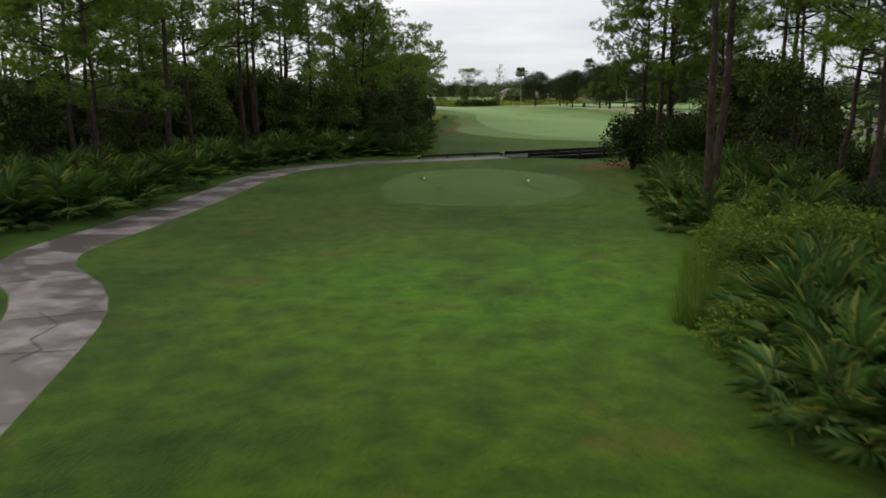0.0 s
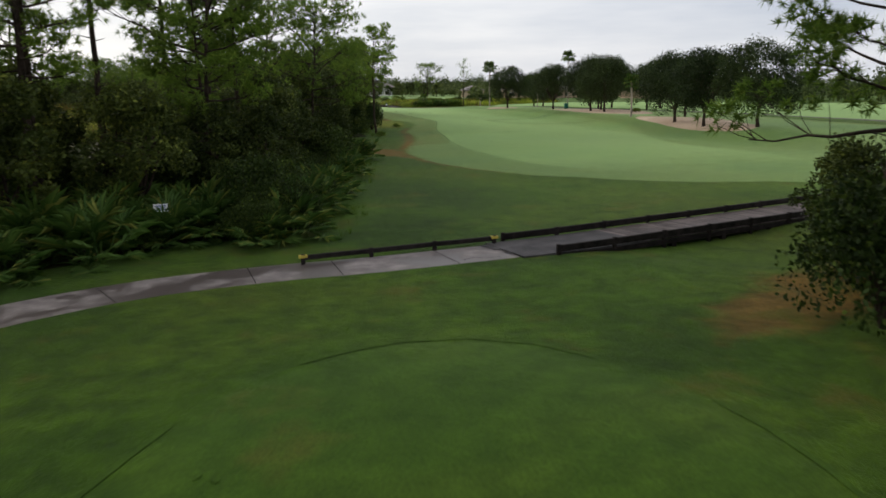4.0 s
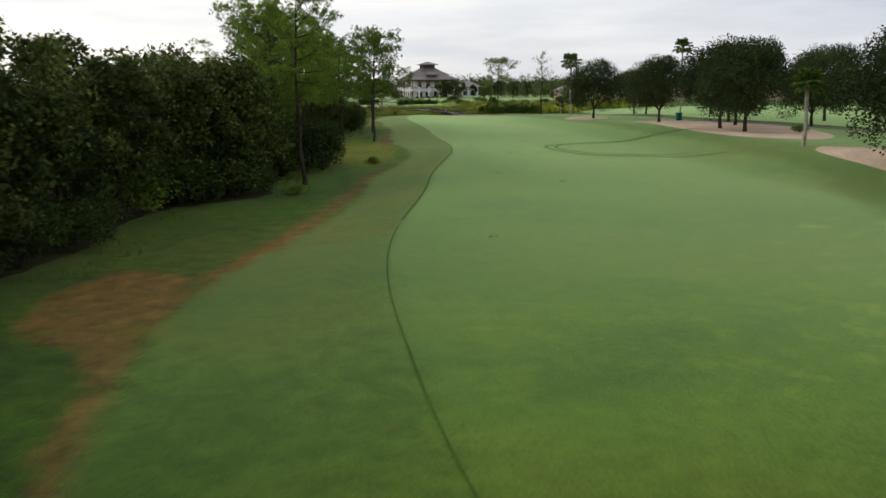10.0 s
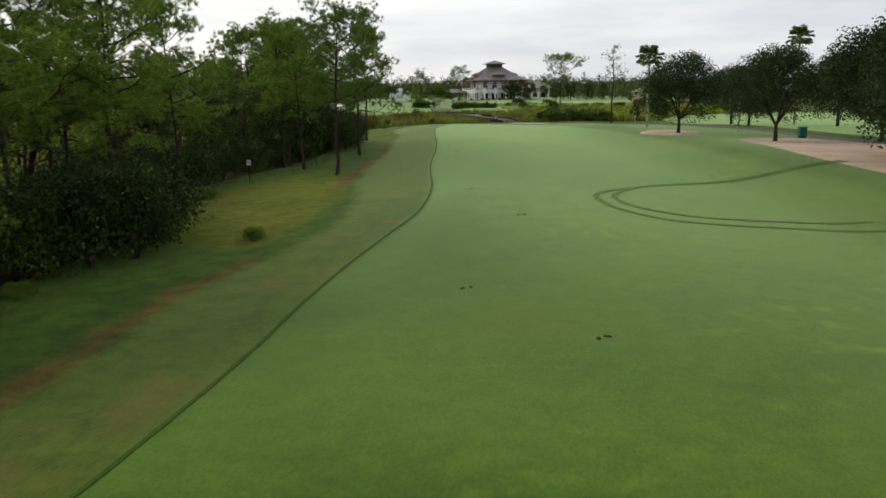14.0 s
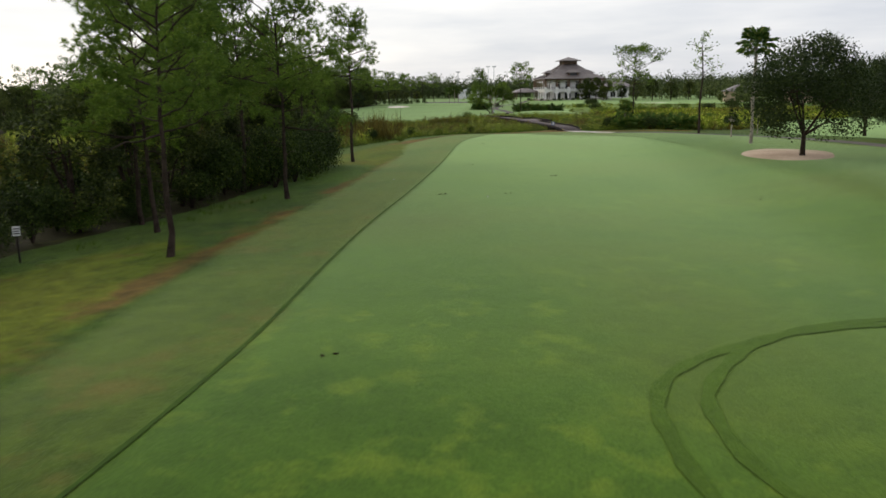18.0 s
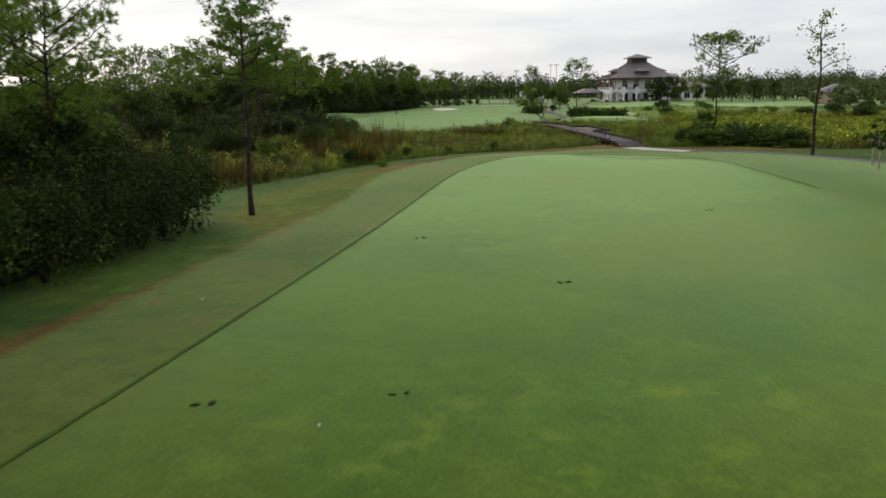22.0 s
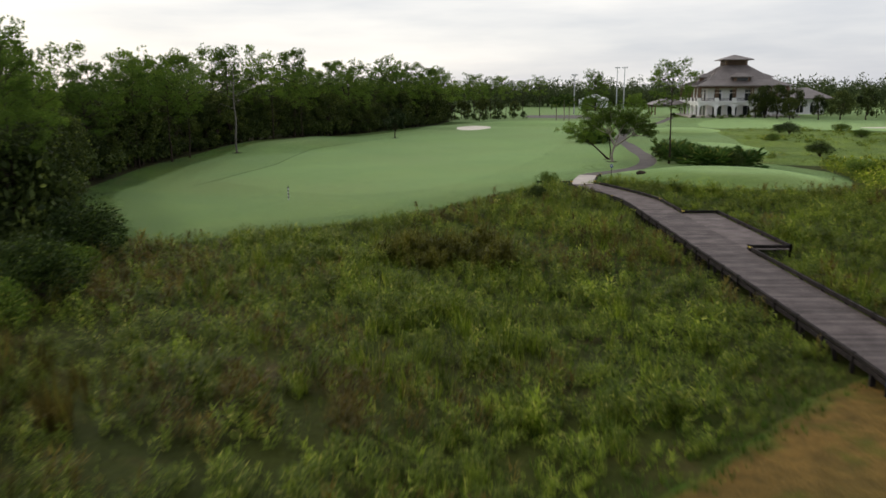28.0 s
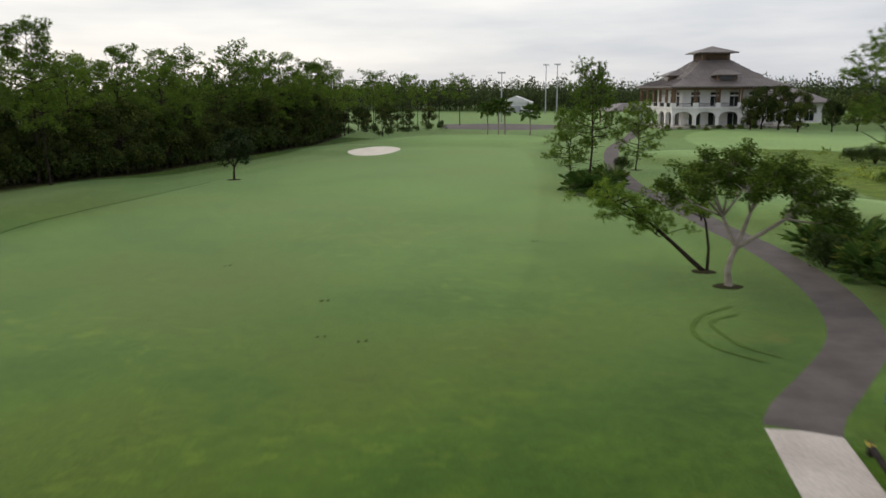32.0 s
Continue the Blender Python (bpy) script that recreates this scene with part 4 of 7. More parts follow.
# ---- plants: builders ----
def pine_meshes(seed, H, first, spread, limbs, ends_per, needles, needle=0.3, lean=0.0, width=0.014, sparse=0.0, pad=0.0):
    """Trunk, crooked limbs that fork into twigs, and round bursts of needles in a pad at each twig's end."""
    rng = np.random.default_rng(seed)
    zz = np.linspace(0, H, 11)
    bend, wob = rng.uniform(-1, 1, 2) * 0.3, rng.normal(0, 0.05, (11, 2))
    px = lean * zz + bend[0] * np.sin(zz / H * 3.0) + wob[:, 0]
    py = bend[1] * np.sin(zz / H * 2.4) + wob[:, 1]
    spine = np.column_stack([px, py, zz - 0.25])
    r0 = 0.0098 * H + 0.025
    wood = [tube(spine, r0 * (1 - 0.84 * zz / H) * np.where(zz == 0, 1.35, 1), 8)]
    ends, outs = [], []
    az = rng.uniform(0, 6)
    for i in range(limbs):
        u = (i + rng.uniform(0, 0.8)) / limbs
        z = H * (first + (0.98 - first) * u)
        az += 2.4 + rng.uniform(-0.6, 0.6)
        full = math.sin(math.pi * min(1.0, 0.26 + 0.66 * u))
        L = spread * (0.28 + 0.78 * full) * rng.uniform(0.55, 1.2)
        base = np.array([np.interp(z, zz, px), np.interp(z, zz, py), z])
        rise = -0.12 + 0.95 * u + rng.uniform(-0.18, 0.25)
        d = np.array([math.cos(az), math.sin(az), rise]); d /= np.linalg.norm(d)
        s = np.linspace(0, 1, 6)
        curve = base + np.outer(s * L, d) + np.outer(s * s * L * rng.uniform(0.0, 0.28), [0, 0, 1]) + rng.normal(0, 0.055, (6, 3)) * s[:, None] * L * 0.6
        wood.append(tube(curve, 0.016 + 0.05 * (1 - s) * (L / spread) * (1 - 0.5 * u) * (0.6 + 0.03 * H), 5))
        if rng.uniform() < sparse:
            continue
        for k in range(ends_per):
            f = rng.uniform(0.3, 1.0) ** 0.8
            p = np.array([np.interp(f, s, curve[:, a]) for a in range(3)])
            a2 = az + rng.uniform(-1.5, 1.5)
            reach = L * rng.uniform(0.18, 0.42) * (1.15 - 0.5 * f) + 0.2
            q = p + np.array([math.cos(a2), math.sin(a2), rng.uniform(-0.15, 0.95)]) * reach
            wood.append(tube([p, (p + q) / 2 + rng.normal(0, 0.05, 3), q], [0.018, 0.012, 0.006], 3))
            size = pad * rng.uniform(0.7, 1.3)
            for _ in range(8 if pad else 3):
                e = q + rng.normal(0, 1, 3) * [0.24, 0.24, 0.17] * (0.6 + 0.16 * spread)
                o = (e - p) + [0, 0, 0.15]
                if pad:
                    o = unit(rng, 1)[0] * [1, 1, 0.8] + [0, 0, 0.25]
                    e = q + o * size * [1, 1, 0.62]
                ends.append(e); outs.append(o / (np.linalg.norm(o) + 1e-6))
    for _ in range(int(limbs * 0.4)):
        z, a = H * rng.uniform(first * 0.5, first), rng.uniform(0, 6.3)
        base = np.array([np.interp(z, zz, px), np.interp(z, zz, py), z])
        L = rng.uniform(0.4, 1.5)
        wood.append(tube([base, base + [math.cos(a) * L * 0.6, math.sin(a) * L * 0.6, 0.12 * L], base + [math.cos(a) * L, math.sin(a) * L, rng.uniform(-0.2, 0.3) * L]], [0.026, 0.018, 0.008], 4))
    top = np.array([px[-1], py[-1], H - 0.2])
    for _ in range(10):
        ends.append(top + rng.normal(0, 1, 3) * [0.38, 0.38, 0.34]); outs.append(np.array([0, 0, 1.0]))
    ends, outs = np.array(ends), np.array(outs)
    n = len(ends) * needles
    c, o = np.repeat(ends, needles, 0), np.repeat(outs, needles, 0)
    d = unit(rng, n) + o * 0.55
    d /= np.linalg.norm(d, axis=1)[:, None]
    side = np.cross(d, unit(rng, n)); side /= np.linalg.norm(side, axis=1)[:, None] + 1e-9
    far = needle * rng.uniform(0.7, 1.3, (n, 1))
    V = np.stack([c - side * width, c + side * width, c + d * far], 1).reshape(-1, 3)
    return join(wood), (V, np.arange(n * 3).reshape(-1, 3))


def broadleaf_meshes(seed, H, trunk, R, blobs, leaves, leaf, flat=0.62, droop=0.0, lean=0.0, sides=7, forks=5):
    """Short trunk, spreading limbs, a domed crown of leaf clumps with gaps."""
    rng = np.random.default_rng(seed)
    ch = H - trunk
    r0 = 0.02 * H + 0.02
    top = np.array([lean * trunk, 0, trunk])
    wood = [tube([(0, 0, -0.25), (0.02, 0.01, 0.15), (lean * trunk * 0.5 + rng.uniform(-0.06, 0.06), rng.uniform(-0.06, 0.06), trunk * 0.55), top], [r0 * 1.5, r0 * 1.05, r0 * 0.85, r0 * 0.75], sides)]
    cents, rads = [], []
    for i in range(blobs):
        u = rng.uniform(0.0, 1.0) ** 0.8
        a = i * 2.4 + rng.uniform(-0.4, 0.4)
        prof = math.sqrt(max(0.02, 1 - (u * 1.02 - 0.3) ** 2 * 1.75)) if u > 0.3 else 0.8 + 0.66 * u
        rr = R * min(prof, 1.0) * rng.uniform(0.45, 0.86)
        c = top + [math.cos(a) * rr, math.sin(a) * rr, ch * (0.12 + 0.74 * u)]
        if u < 0.25:
            c[2] -= droop * rng.uniform(0, 1)
        cents.append(c); rads.append(R * rng.uniform(0.2, 0.36))
    for i in range(forks):
        c = cents[int(i * blobs / forks)]
        mid = top + (c - top) * 0.5 + [0, 0, 0.08 * ch]
        wood.append(tube([top - [0, 0, 0.15], mid, top + (c - top) * 0.95], [r0 * 0.6, r0 * 0.34, r0 * 0.1], 5))
        for j in range(3):
            e = cents[rng.integers(0, blobs)]
            if np.linalg.norm(e - mid) < R * 1.1:
                wood.append(tube([mid, (mid + e) / 2 + [0, 0, 0.1], e], [r0 * 0.26, r0 * 0.16, r0 * 0.06], 4))
    cents, rads = np.array(cents), np.array(rads)
    pick = rng.integers(0, blobs, leaves)
    d = unit(rng, leaves) * [1, 1, flat + 0.2]
    P = cents[pick] + d * (rads[pick] * rng.uniform(0.5, 1.0, leaves))[:, None]
    return join(wood), leaf_cards(rng, P, leaf, d)


def shrub_mesh(seed, H, R, blobs, leaves, leaf, ragged=0.2):
    """A bush down to the ground: leaf clumps of uneven height, twigs poking out."""
    rng = np.random.default_rng(seed)
    cents, rads = [], []
    for i in range(blobs):
        a, rr = i * 2.4, R * math.sqrt((i + 0.5) / blobs) * rng.uniform(0.5, 0.9)
        hh = H * (0.95 - 0.55 * (rr / R) ** 2) * rng.uniform(0.55, 1.0)
        rad = min(R, H) * rng.uniform(0.24, 0.42)
        cents.append((math.cos(a) * rr, math.sin(a) * rr, max(rad * 0.6, hh - rad * 0.6))); rads.append(rad)
    cents, rads = np.array(cents), np.array(rads)
    pick = rng.integers(0, blobs, leaves)
    d = unit(rng, leaves)
    P = cents[pick] + d * (rads[pick] * rng.uniform(0.6, 1.0 + ragged, leaves))[:, None]
    low = P[:, 2] < 0.05
    P[low, 2] = rng.uniform(0.02, 0.5, low.sum()) * H * 0.5
    twigs = [tube([(0, 0, -0.1), c * [0.4, 0.4, 0.5], c], [0.05, 0.03, 0.012], 4) for c in cents[: max(4, blobs // 2)]]
    return join(twigs), leaf_cards(rng, P, leaf, d)


def frond_mesh(seed, stalk, fan, leaflets, droop=0.25):
    """A fan frond: a bowed stalk with a spread of narrow folded leaflets at its end."""
    rng = np.random.default_rng(seed)
    s = np.linspace(0, 1, 4)
    path = np.column_stack([s * stalk * 0.75, 0 * s, stalk * 0.85 * s - 0.18 * stalk * s * s])
    V0, T0 = tube(path[[0, 2, 3]], [0.018, 0.013, 0.01], 3)
    tip, ahead = path[-1], np.array([0.85, 0, 0.4])
    V, T = [], []
    for i in range(leaflets):
        a = radians(-125 + 250 * (i + rng.uniform(-0.2, 0.2)) / (leaflets - 1))
        d = ahead * math.cos(a) + np.array([0, 1, 0]) * math.sin(a) + np.array([0, 0, 0.18])
        d /= np.linalg.norm(d)
        side = np.cross(d, [0.2, 0, 1.0]); side /= np.linalg.norm(side)
        L = fan * (0.72 + 0.28 * math.cos(a * 0.7)) * rng.uniform(0.85, 1.1)
        w = fan * 0.045
        k = len(V)
        V += [tip, tip + d * L * 0.55 + side * w + [0, 0, 0.03], tip + d * L * 0.55 - side * w + [0, 0, 0.03], tip + d * L + [0, 0, -droop * L * rng.uniform(0.3, 1)]]
        T += [(k, k + 1, k + 3), (k, k + 3, k + 2)]
    return join([(V0, T0), (np.array(V), np.array(T))])


def turned(V, az, tilt, at=(0, 0, 0), scale=1.0):
    m = np.array((Matrix.Rotation(az, 3, "Z") @ Matrix.Rotation(tilt, 3, "Y")).to_3x3())
    return (np.asarray(V) * scale) @ m.T + np.asarray(at)


def palmetto_mesh(seed, size, fronds):
    rng = np.random.default_rng(seed)
    kinds = [frond_mesh(seed * 7 + k, 0.75, 0.62, 15) for k in range(3)]
    got = []
    for i in range(fronds):
        V, T = kinds[i % 3]
        u = i / fronds
        got.append((turned(V, i * 2.4 + rng.uniform(-0.3, 0.3), radians(-35 + 75 * u + rng.uniform(-10, 10)), (rng.normal(0, 0.18), rng.normal(0, 0.18), 0.0), size * rng.uniform(0.75, 1.15)), T))
    return join(got)


def root_of(name, label, category):
    """A thing at the origin, from which copies are made."""
    return thing(name, (0, 0, 0), label, category)


PINES, TALL, PINES_FAR, OAKS, SHRUBS, BRIGHTS, PALMETTOS = [], [], [], [], [], [], []
USED = set()


def plant(stock, which, x, y, scale=1.0, turn=0.0, label="", group="", tall=1.0, sink=0.0):
    """Set a copy of a stock plant on the ground; the first use takes the stock plant itself."""
    src = stock[which % len(stock)]
    m = pose(x, y, gz(x, y) - sink, 0, 0, turn)
    if src.name in USED:
        ob = copy_thing(src, m)
    else:
        ob = src
        USED.add(src.name)
        ob.matrix_basis = m
    ob.scale = (scale, scale, scale * tall)
    return tagged(ob, label, group=group)


def stock_tree(name, label, wood, crown, woodmat, leafmat):
    root = root_of(name, label, "tree")
    part("trunk", tri_mesh("trunk", *wood, woodmat, True), woodmat, root)
    part("crown", tri_mesh("crown", *crown, leafmat), leafmat, root)
    return root


def stock_bush(name, label, cat, twigs, leaves, leafmat):
    root = root_of(name, label, cat)
    part("stem", tri_mesh("stem", *twigs, BARK), BARK, root)
    part("foliage", tri_mesh("foliage", *leaves, leafmat), leafmat, root)
    return root


for k in range(7):
    PINES.append(stock_tree("pine_tree", "tall slash pine with open clumped needle crown", *pine_meshes(k + 1, 13.0, (0.46, 0.4, 0.52, 0.34, 0.46, 0.56, 0.42)[k], (2.9, 3.3, 2.5, 3.5, 3.0, 2.4, 3.2)[k], (22, 26, 20, 28, 24, 20, 26)[k], 8, 18, 0.27, (0, 0.04, 0, -0.03, 0.07, 0, -0.04)[k], 0.021, 0.12, 0.46), BARK, NEEDLE))
for k in range(4):
    TALL.append(stock_tree("pine_tree", "very tall slash pine with bare trunk and high crown", *pine_meshes(k + 11, 18.0, (0.56, 0.5, 0.6, 0.54)[k], (3.1, 3.6, 2.8, 3.3)[k], (21, 24, 19, 22)[k], 6, 17, 0.28, (0, 0.03, -0.02, 0.05)[k], 0.021, 0.12, 0.48), BARK, NEEDLE))
for k in range(5):
    PINES_FAR.append(stock_tree("pine_tree", "tall pine among dense woodland", *pine_meshes(k + 31, 15.0, (0.58, 0.5, 0.64, 0.55, 0.6)[k], (3.6, 4.2, 3.2, 3.9, 3.4)[k], (19, 22, 16, 20, 16)[k], 5, 13, 0.34, 0.0, 0.045, 0.06, 0.72), BARK, NEEDLE))
for k in range(4):
    OAKS.append(stock_tree("oak_tree", "dense dark live oak with rounded crown", *broadleaf_meshes(k + 51, 9.6, 1.7, 5.3, 84, 24000, 0.18, droop=0.9), BARK, OAKLEAF))
for k in range(5):
    SHRUBS.append(stock_bush("shrub", "dark green dense woodland shrub", "shrub", *shrub_mesh(k + 71, 3.0, 1.9, 26, 6200, 0.115), SHRUB))
for k in range(3):
    BRIGHTS.append(stock_bush("shrub", "bright green leafy shrub", "shrub", *shrub_mesh(k + 81, 2.0, 1.7, 16, 4200, 0.115, 0.3), BRIGHT))
for k in range(4):
    root = root_of("saw_palmetto", "saw palmetto with fan fronds", "palmetto")
    part("foliage", tri_mesh("foliage", *palmetto_mesh(k + 101, 1.45, 28), PALMLEAF), PALMLEAF, root)
    PALMETTOS.append(root)
PALM_NEAR = []
for k in range(3):
    root = root_of("saw_palmetto", "saw palmetto with separate fan fronds", "palmetto")
    kinds = [tri_mesh("frond", *frond_mesh(k * 5 + j + 300, 0.95, 0.85, 17), PALMLEAF) for j in range(3)]
    rp = random.Random(k)
    for i in range(18):
        f = part("frond", kinds[i % 3], PALMLEAF, root)
        f.matrix_basis = pose(rp.gauss(0, 0.2), rp.gauss(0, 0.2), 0) @ Matrix.Rotation(i * 2.4 + rp.uniform(-0.3, 0.3), 4, "Z") @ Matrix.Rotation(radians(-38 + 75 * i / 18 + rp.uniform(-10, 10)), 4, "Y") @ Matrix.Scale(rp.uniform(0.85, 1.2), 4)
    PALM_NEAR.append(root)

# ---- woodland: single pines that stand out ----
R = random.Random(7)
for x, y, h, k in [(-15.5, 55.9, 15, 0), (-13.5, 52.3, 15, 2), (-14, 58.3, 16, 5), (-10.6, 45, 14, 3), (-8.2, 54.5, 16, 2), (-7.4, 59, 15, 0), (-3.5, 69.5, 16, 1), (-1.2, 75.5, 15, 4), (1.2, 79, 15, 2), (6.4, 80.6, 12.4, 4),
                   (5.4, 92.6, 14, 1), (-4.4, 66.6, 15, 5), (-3.6, 71.5, 14, 3), (-1.4, 78, 15, 0), (3.9, 84, 14, 2), (7.6, 82.4, 11, 2), 
                   (4.1, 120.2, 10.6, 1), (24.1, 147, 13.6, 2), (22, 153.6, 11.6, 4), (22.6, 160.5, 12.2, 6), (29.4, 186.3, 12.2, 1), (23.3, 195.9, 12, 3), (20.6, 158.6, 12, 3), (19, 163.4, 11.6, 1), (23.6, 167, 11, 6), (29.4, 202.8, 12.6, 3), (27.4, 231.4, 13.4, 5),
                   (22.6, 203, 12, 0), (25.6, 193, 11.2, 6), (24.4, 209, 13, 2), (21, 213, 13.4, 1), (16.1, 216.3, 13, 4), (11.2, 231.2, 14, 0), (23, 220, 12, 1), (17.5, 226, 13.6, 6),
                   (16.1, 29.3, 15, 2), (17.3, 31.2, 15, 5), (23.6, 50.0, 15, 2), (24.6, 50.6, 14, 0), (27, 56, 14, 5), (29.6, 52.8, 14, 1), (24, 30, 15, 1), (26.5, 36, 15, 4), (29, 45, 14, 0), (33, 60, 13, 2), (25.5, 57, 14, 3), (34.6, 63, 13, 1)]:
    high = y < 90 and (x, y) not in ((-10.6, 45), (-14, 58.3), (-13.5, 52.3), (-15.5, 55.9), (-7.4, 59), (6.4, 80.6), (24.6, 50.6), (29.6, 52.8), (26.5, 36), (33, 60), (24, 30), (25.5, 57), (34.6, 63))
    plant(TALL if high else PINES, k, x, y, (h + 3) / 18 if high else h / 13, R.uniform(0, 360), group="pines at the woodland's edge")


def fill(poly, n, gap, seed, box4=None):
    """Scattered places inside an outline, at least gap apart."""
    rng = np.random.default_rng(seed)
    lo, hi = (poly.min(0), poly.max(0)) if box4 is None else (np.array(box4[:2]), np.array(box4[2:]))
    got = []
    for _ in range(60):
        P = rng.uniform(lo, hi, (n, 2))
        P = P[inside(P[:, 0], P[:, 1], poly)]
        for p in P:
            if all((p[0] - q[0]) ** 2 + (p[1] - q[1]) ** 2 > gap * gap for q in got):
                got.append(p)
                if len(got) >= n:
                    return np.array(got)
    return np.array(got)


def along(line, gap, jitter, inset, seed, rows=1, depth=1.6):
    """Places in rows along a line, set back to its left."""
    rng = np.random.default_rng(seed)
    L = smooth_line(line, step=gap)
    d = np.gradient(L, axis=0); d /= np.linalg.norm(d, axis=1)[:, None]
    nrm = np.stack([-d[:, 1], d[:, 0]], 1)
    out = []
    for r in range(rows):
        out.append(L + nrm * (inset + depth * r) + rng.uniform(-jitter, jitter, L.shape))
    return np.vstack(out)


EDGE_L1 = [(-13, 8), (-12.4, 20), (-11.8, 32), (-10.1, 37.8), (-8.5, 41.5), (-7.2, 50), (-5.5, 57), (-3.2, 62), (2.2, 68.2), (7.2, 71)]
EDGE_L2 = [(9.4, 70), (11, 73), (11.5, 77), (12.6, 85), (14.6, 95.8), (15.7, 101.7), (16.6, 108.4), (15.2, 115.4), (17, 125), (17.2, 134.4), (20.6, 138.6), (22.6, 142), (22.4, 150), (22.9, 157), (24, 164.7)]
EDGE_L3 = [(20.4, 176), (21.8, 187.5), (24.6, 198), (25.6, 205), (25.8, 217), (24.4, 224), (22.6, 231)]
EDGE_R = [(40, 67), (32, 63), (28, 59), (24.4, 54.8), (23, 49), (20.6, 44), (18.2, 38.5), (16.2, 33.5), (14.8, 28.5), (11.9, 22), (10.5, 17), (9.6, 12), (9.3, 4)]
for i, (x, y) in enumerate([(23.8, 54.8), (25.4, 56.2), (26.6, 54.4), (27.6, 57.6), (25.4, 52.8), (28.6, 55.2), (29.6, 58.6), (31.4, 60.2), (33, 62.4)]):
    plant(SHRUBS, i, x, y, R.uniform(1.05, 1.35), R.uniform(0, 360), tall=1.15, group="bushes at the bridge")
# palmetto thickets
for i, (x, y) in enumerate(np.vstack([[q for q in along(EDGE_R[4:], 1.6, 0.45, 0.9, 3, 2, 1.6) if not 17 < q[1] < 27.5], along(EDGE_L2[:4], 1.8, 0.5, 0.8, 2, 1), [(13.8, 101), (14.2, 99.8), (17.2, 109), (16.9, 107.8), (12.2, 83.4), (12.6, 85.6), (11.6, 81.8), (14.6, 96.4), (14.2, 94)], [(9.2, 12), (9.9, 13.6), (10.4, 11), (9.0, 9.8), (10.9, 15.4), (9.5, 8), (11.6, 12.6), (8.7, 6), (11.8, 14.4), (12.6, 16.2), (13.2, 13.4), (13.6, 18.2), (8.4, 10.8)]])):
    plant(PALM_NEAR, i, x, y, R.uniform(0.85, 1.25), R.uniform(0, 360), group="palmetto thicket")
for i, (x, y) in enumerate(np.vstack([along(EDGE_L1, 2.6, 0.9, 0.9, 1, 4, 1.9), [q for q in along(EDGE_R[4:], 1.9, 0.5, 4.0, 33, 2, 1.8) if not 17 < q[1] < 26]])):
    plant(PALMETTOS, i, x, y, R.uniform(0.95, 1.45), R.uniform(0, 360), group="palmetto thicket")
for i, (x, y) in enumerate([(14.9, 25.4), (16.4, 27.2), (16.2, 24.0), (17.6, 25.6), (17.2, 22.6), (18.8, 24.2), (16.6, 21.4), (18.4, 29.2)]):
    plant(BRIGHTS, i, x, y, R.uniform(0.8, 1.05), R.uniform(0, 360), group="flecked shrubs beside the rough")
for i, (x, y) in enumerate(np.vstack([along(EDGE_L1, 2.6, 0.7, 1.5, 34, 1), along(EDGE_L2[:5], 2.0, 0.6, 1.0, 35, 1)])):
    plant(BRIGHTS if i % 5 == 1 and y < 42 else SHRUBS, i, x, y, R.uniform(0.42, 0.78), R.uniform(0, 360), tall=R.uniform(0.85, 1.25), group="thicket shrubs beside the path")
# shrubs behind them
for i, (x, y) in enumerate(np.vstack([along(EDGE_L1[3:], 4.2, 1.2, 8.6, 4, 1), along(EDGE_L2[:5], 2.8, 0.8, 2.2, 5, 1), along(EDGE_L2[4:], 2.6, 0.7, 1.9, 55, 1), along(EDGE_L3, 2.6, 0.6, 1.9, 6, 1), along(EDGE_R[:5], 2.4, 0.7, 1.6, 7, 1), along(EDGE_R[4:], 4.0, 0.9, 6.6, 77, 1)])):
    big = R.choice((0.55, 0.7, 0.85, 1.0, 1.25)) * (1.3 if 104 < y < 142 else 1.0)
    plant(BRIGHTS if i % 6 == 5 else SHRUBS, i, x, y, big, R.uniform(0, 360), tall=R.uniform(0.85, 1.35), group="woodland shrubs")



for i, (x, y) in enumerate([(-24, 72), (-15, 84), (-27, 66)]):
    plant(PINES, i, x, y, R.uniform(0.85, 1.1), R.uniform(0, 360), group="woodland pines")

# ---- woodland: smaller trees, thicket behind the edges ----
WOODTREES = [stock_tree("broadleaf_tree", "dense dark broadleaf tree in the woodland", *broadleaf_meshes(k + 121, 7.5, 1.0, (2.7, 3.1, 2.3, 2.9, 2.5)[k], 40, 6400, 0.2, droop=0.9), BARK, WOODLEAF) for k in range(5)]
BIG_TREES = [(10, 112, 1.3), (6, 118, 1.35), (13.4, 121.5, 1.35), (12.4, 127, 1.4), (15.6, 133, 1.25), (19.4, 143.6, 1.2), (19.8, 150, 1.15), (12, 137, 1.4), (15, 147, 1.35), (17.4, 155, 1.3), (16.4, 164, 1.3), (10.6, 116, 1.2)]


def bush_mass(name, label, places, seed, lo, hi, H=3.6, R0=2.2, leaves=1500, leaf=0.23, mat=SHRUB):
    """Far or inner bushes that nobody could count, as one body of leaves."""
    rng = np.random.default_rng(seed)
    P = np.column_stack([places, ground_z(places[:, 0], places[:, 1])])
    pieces = []
    for k in range(4):
        tw, lv = shrub_mesh(seed * 9 + k, H, R0, 12, leaves, leaf, 0.3)
        pieces.append(scatter(P[k::4], *join([tw, lv]), rng, lo, hi, 0.7, 1.4, 0.0))
    tagged(new(name, tri_mesh(name, *join(pieces), mat)), label, "shrubs", kind="stuff")


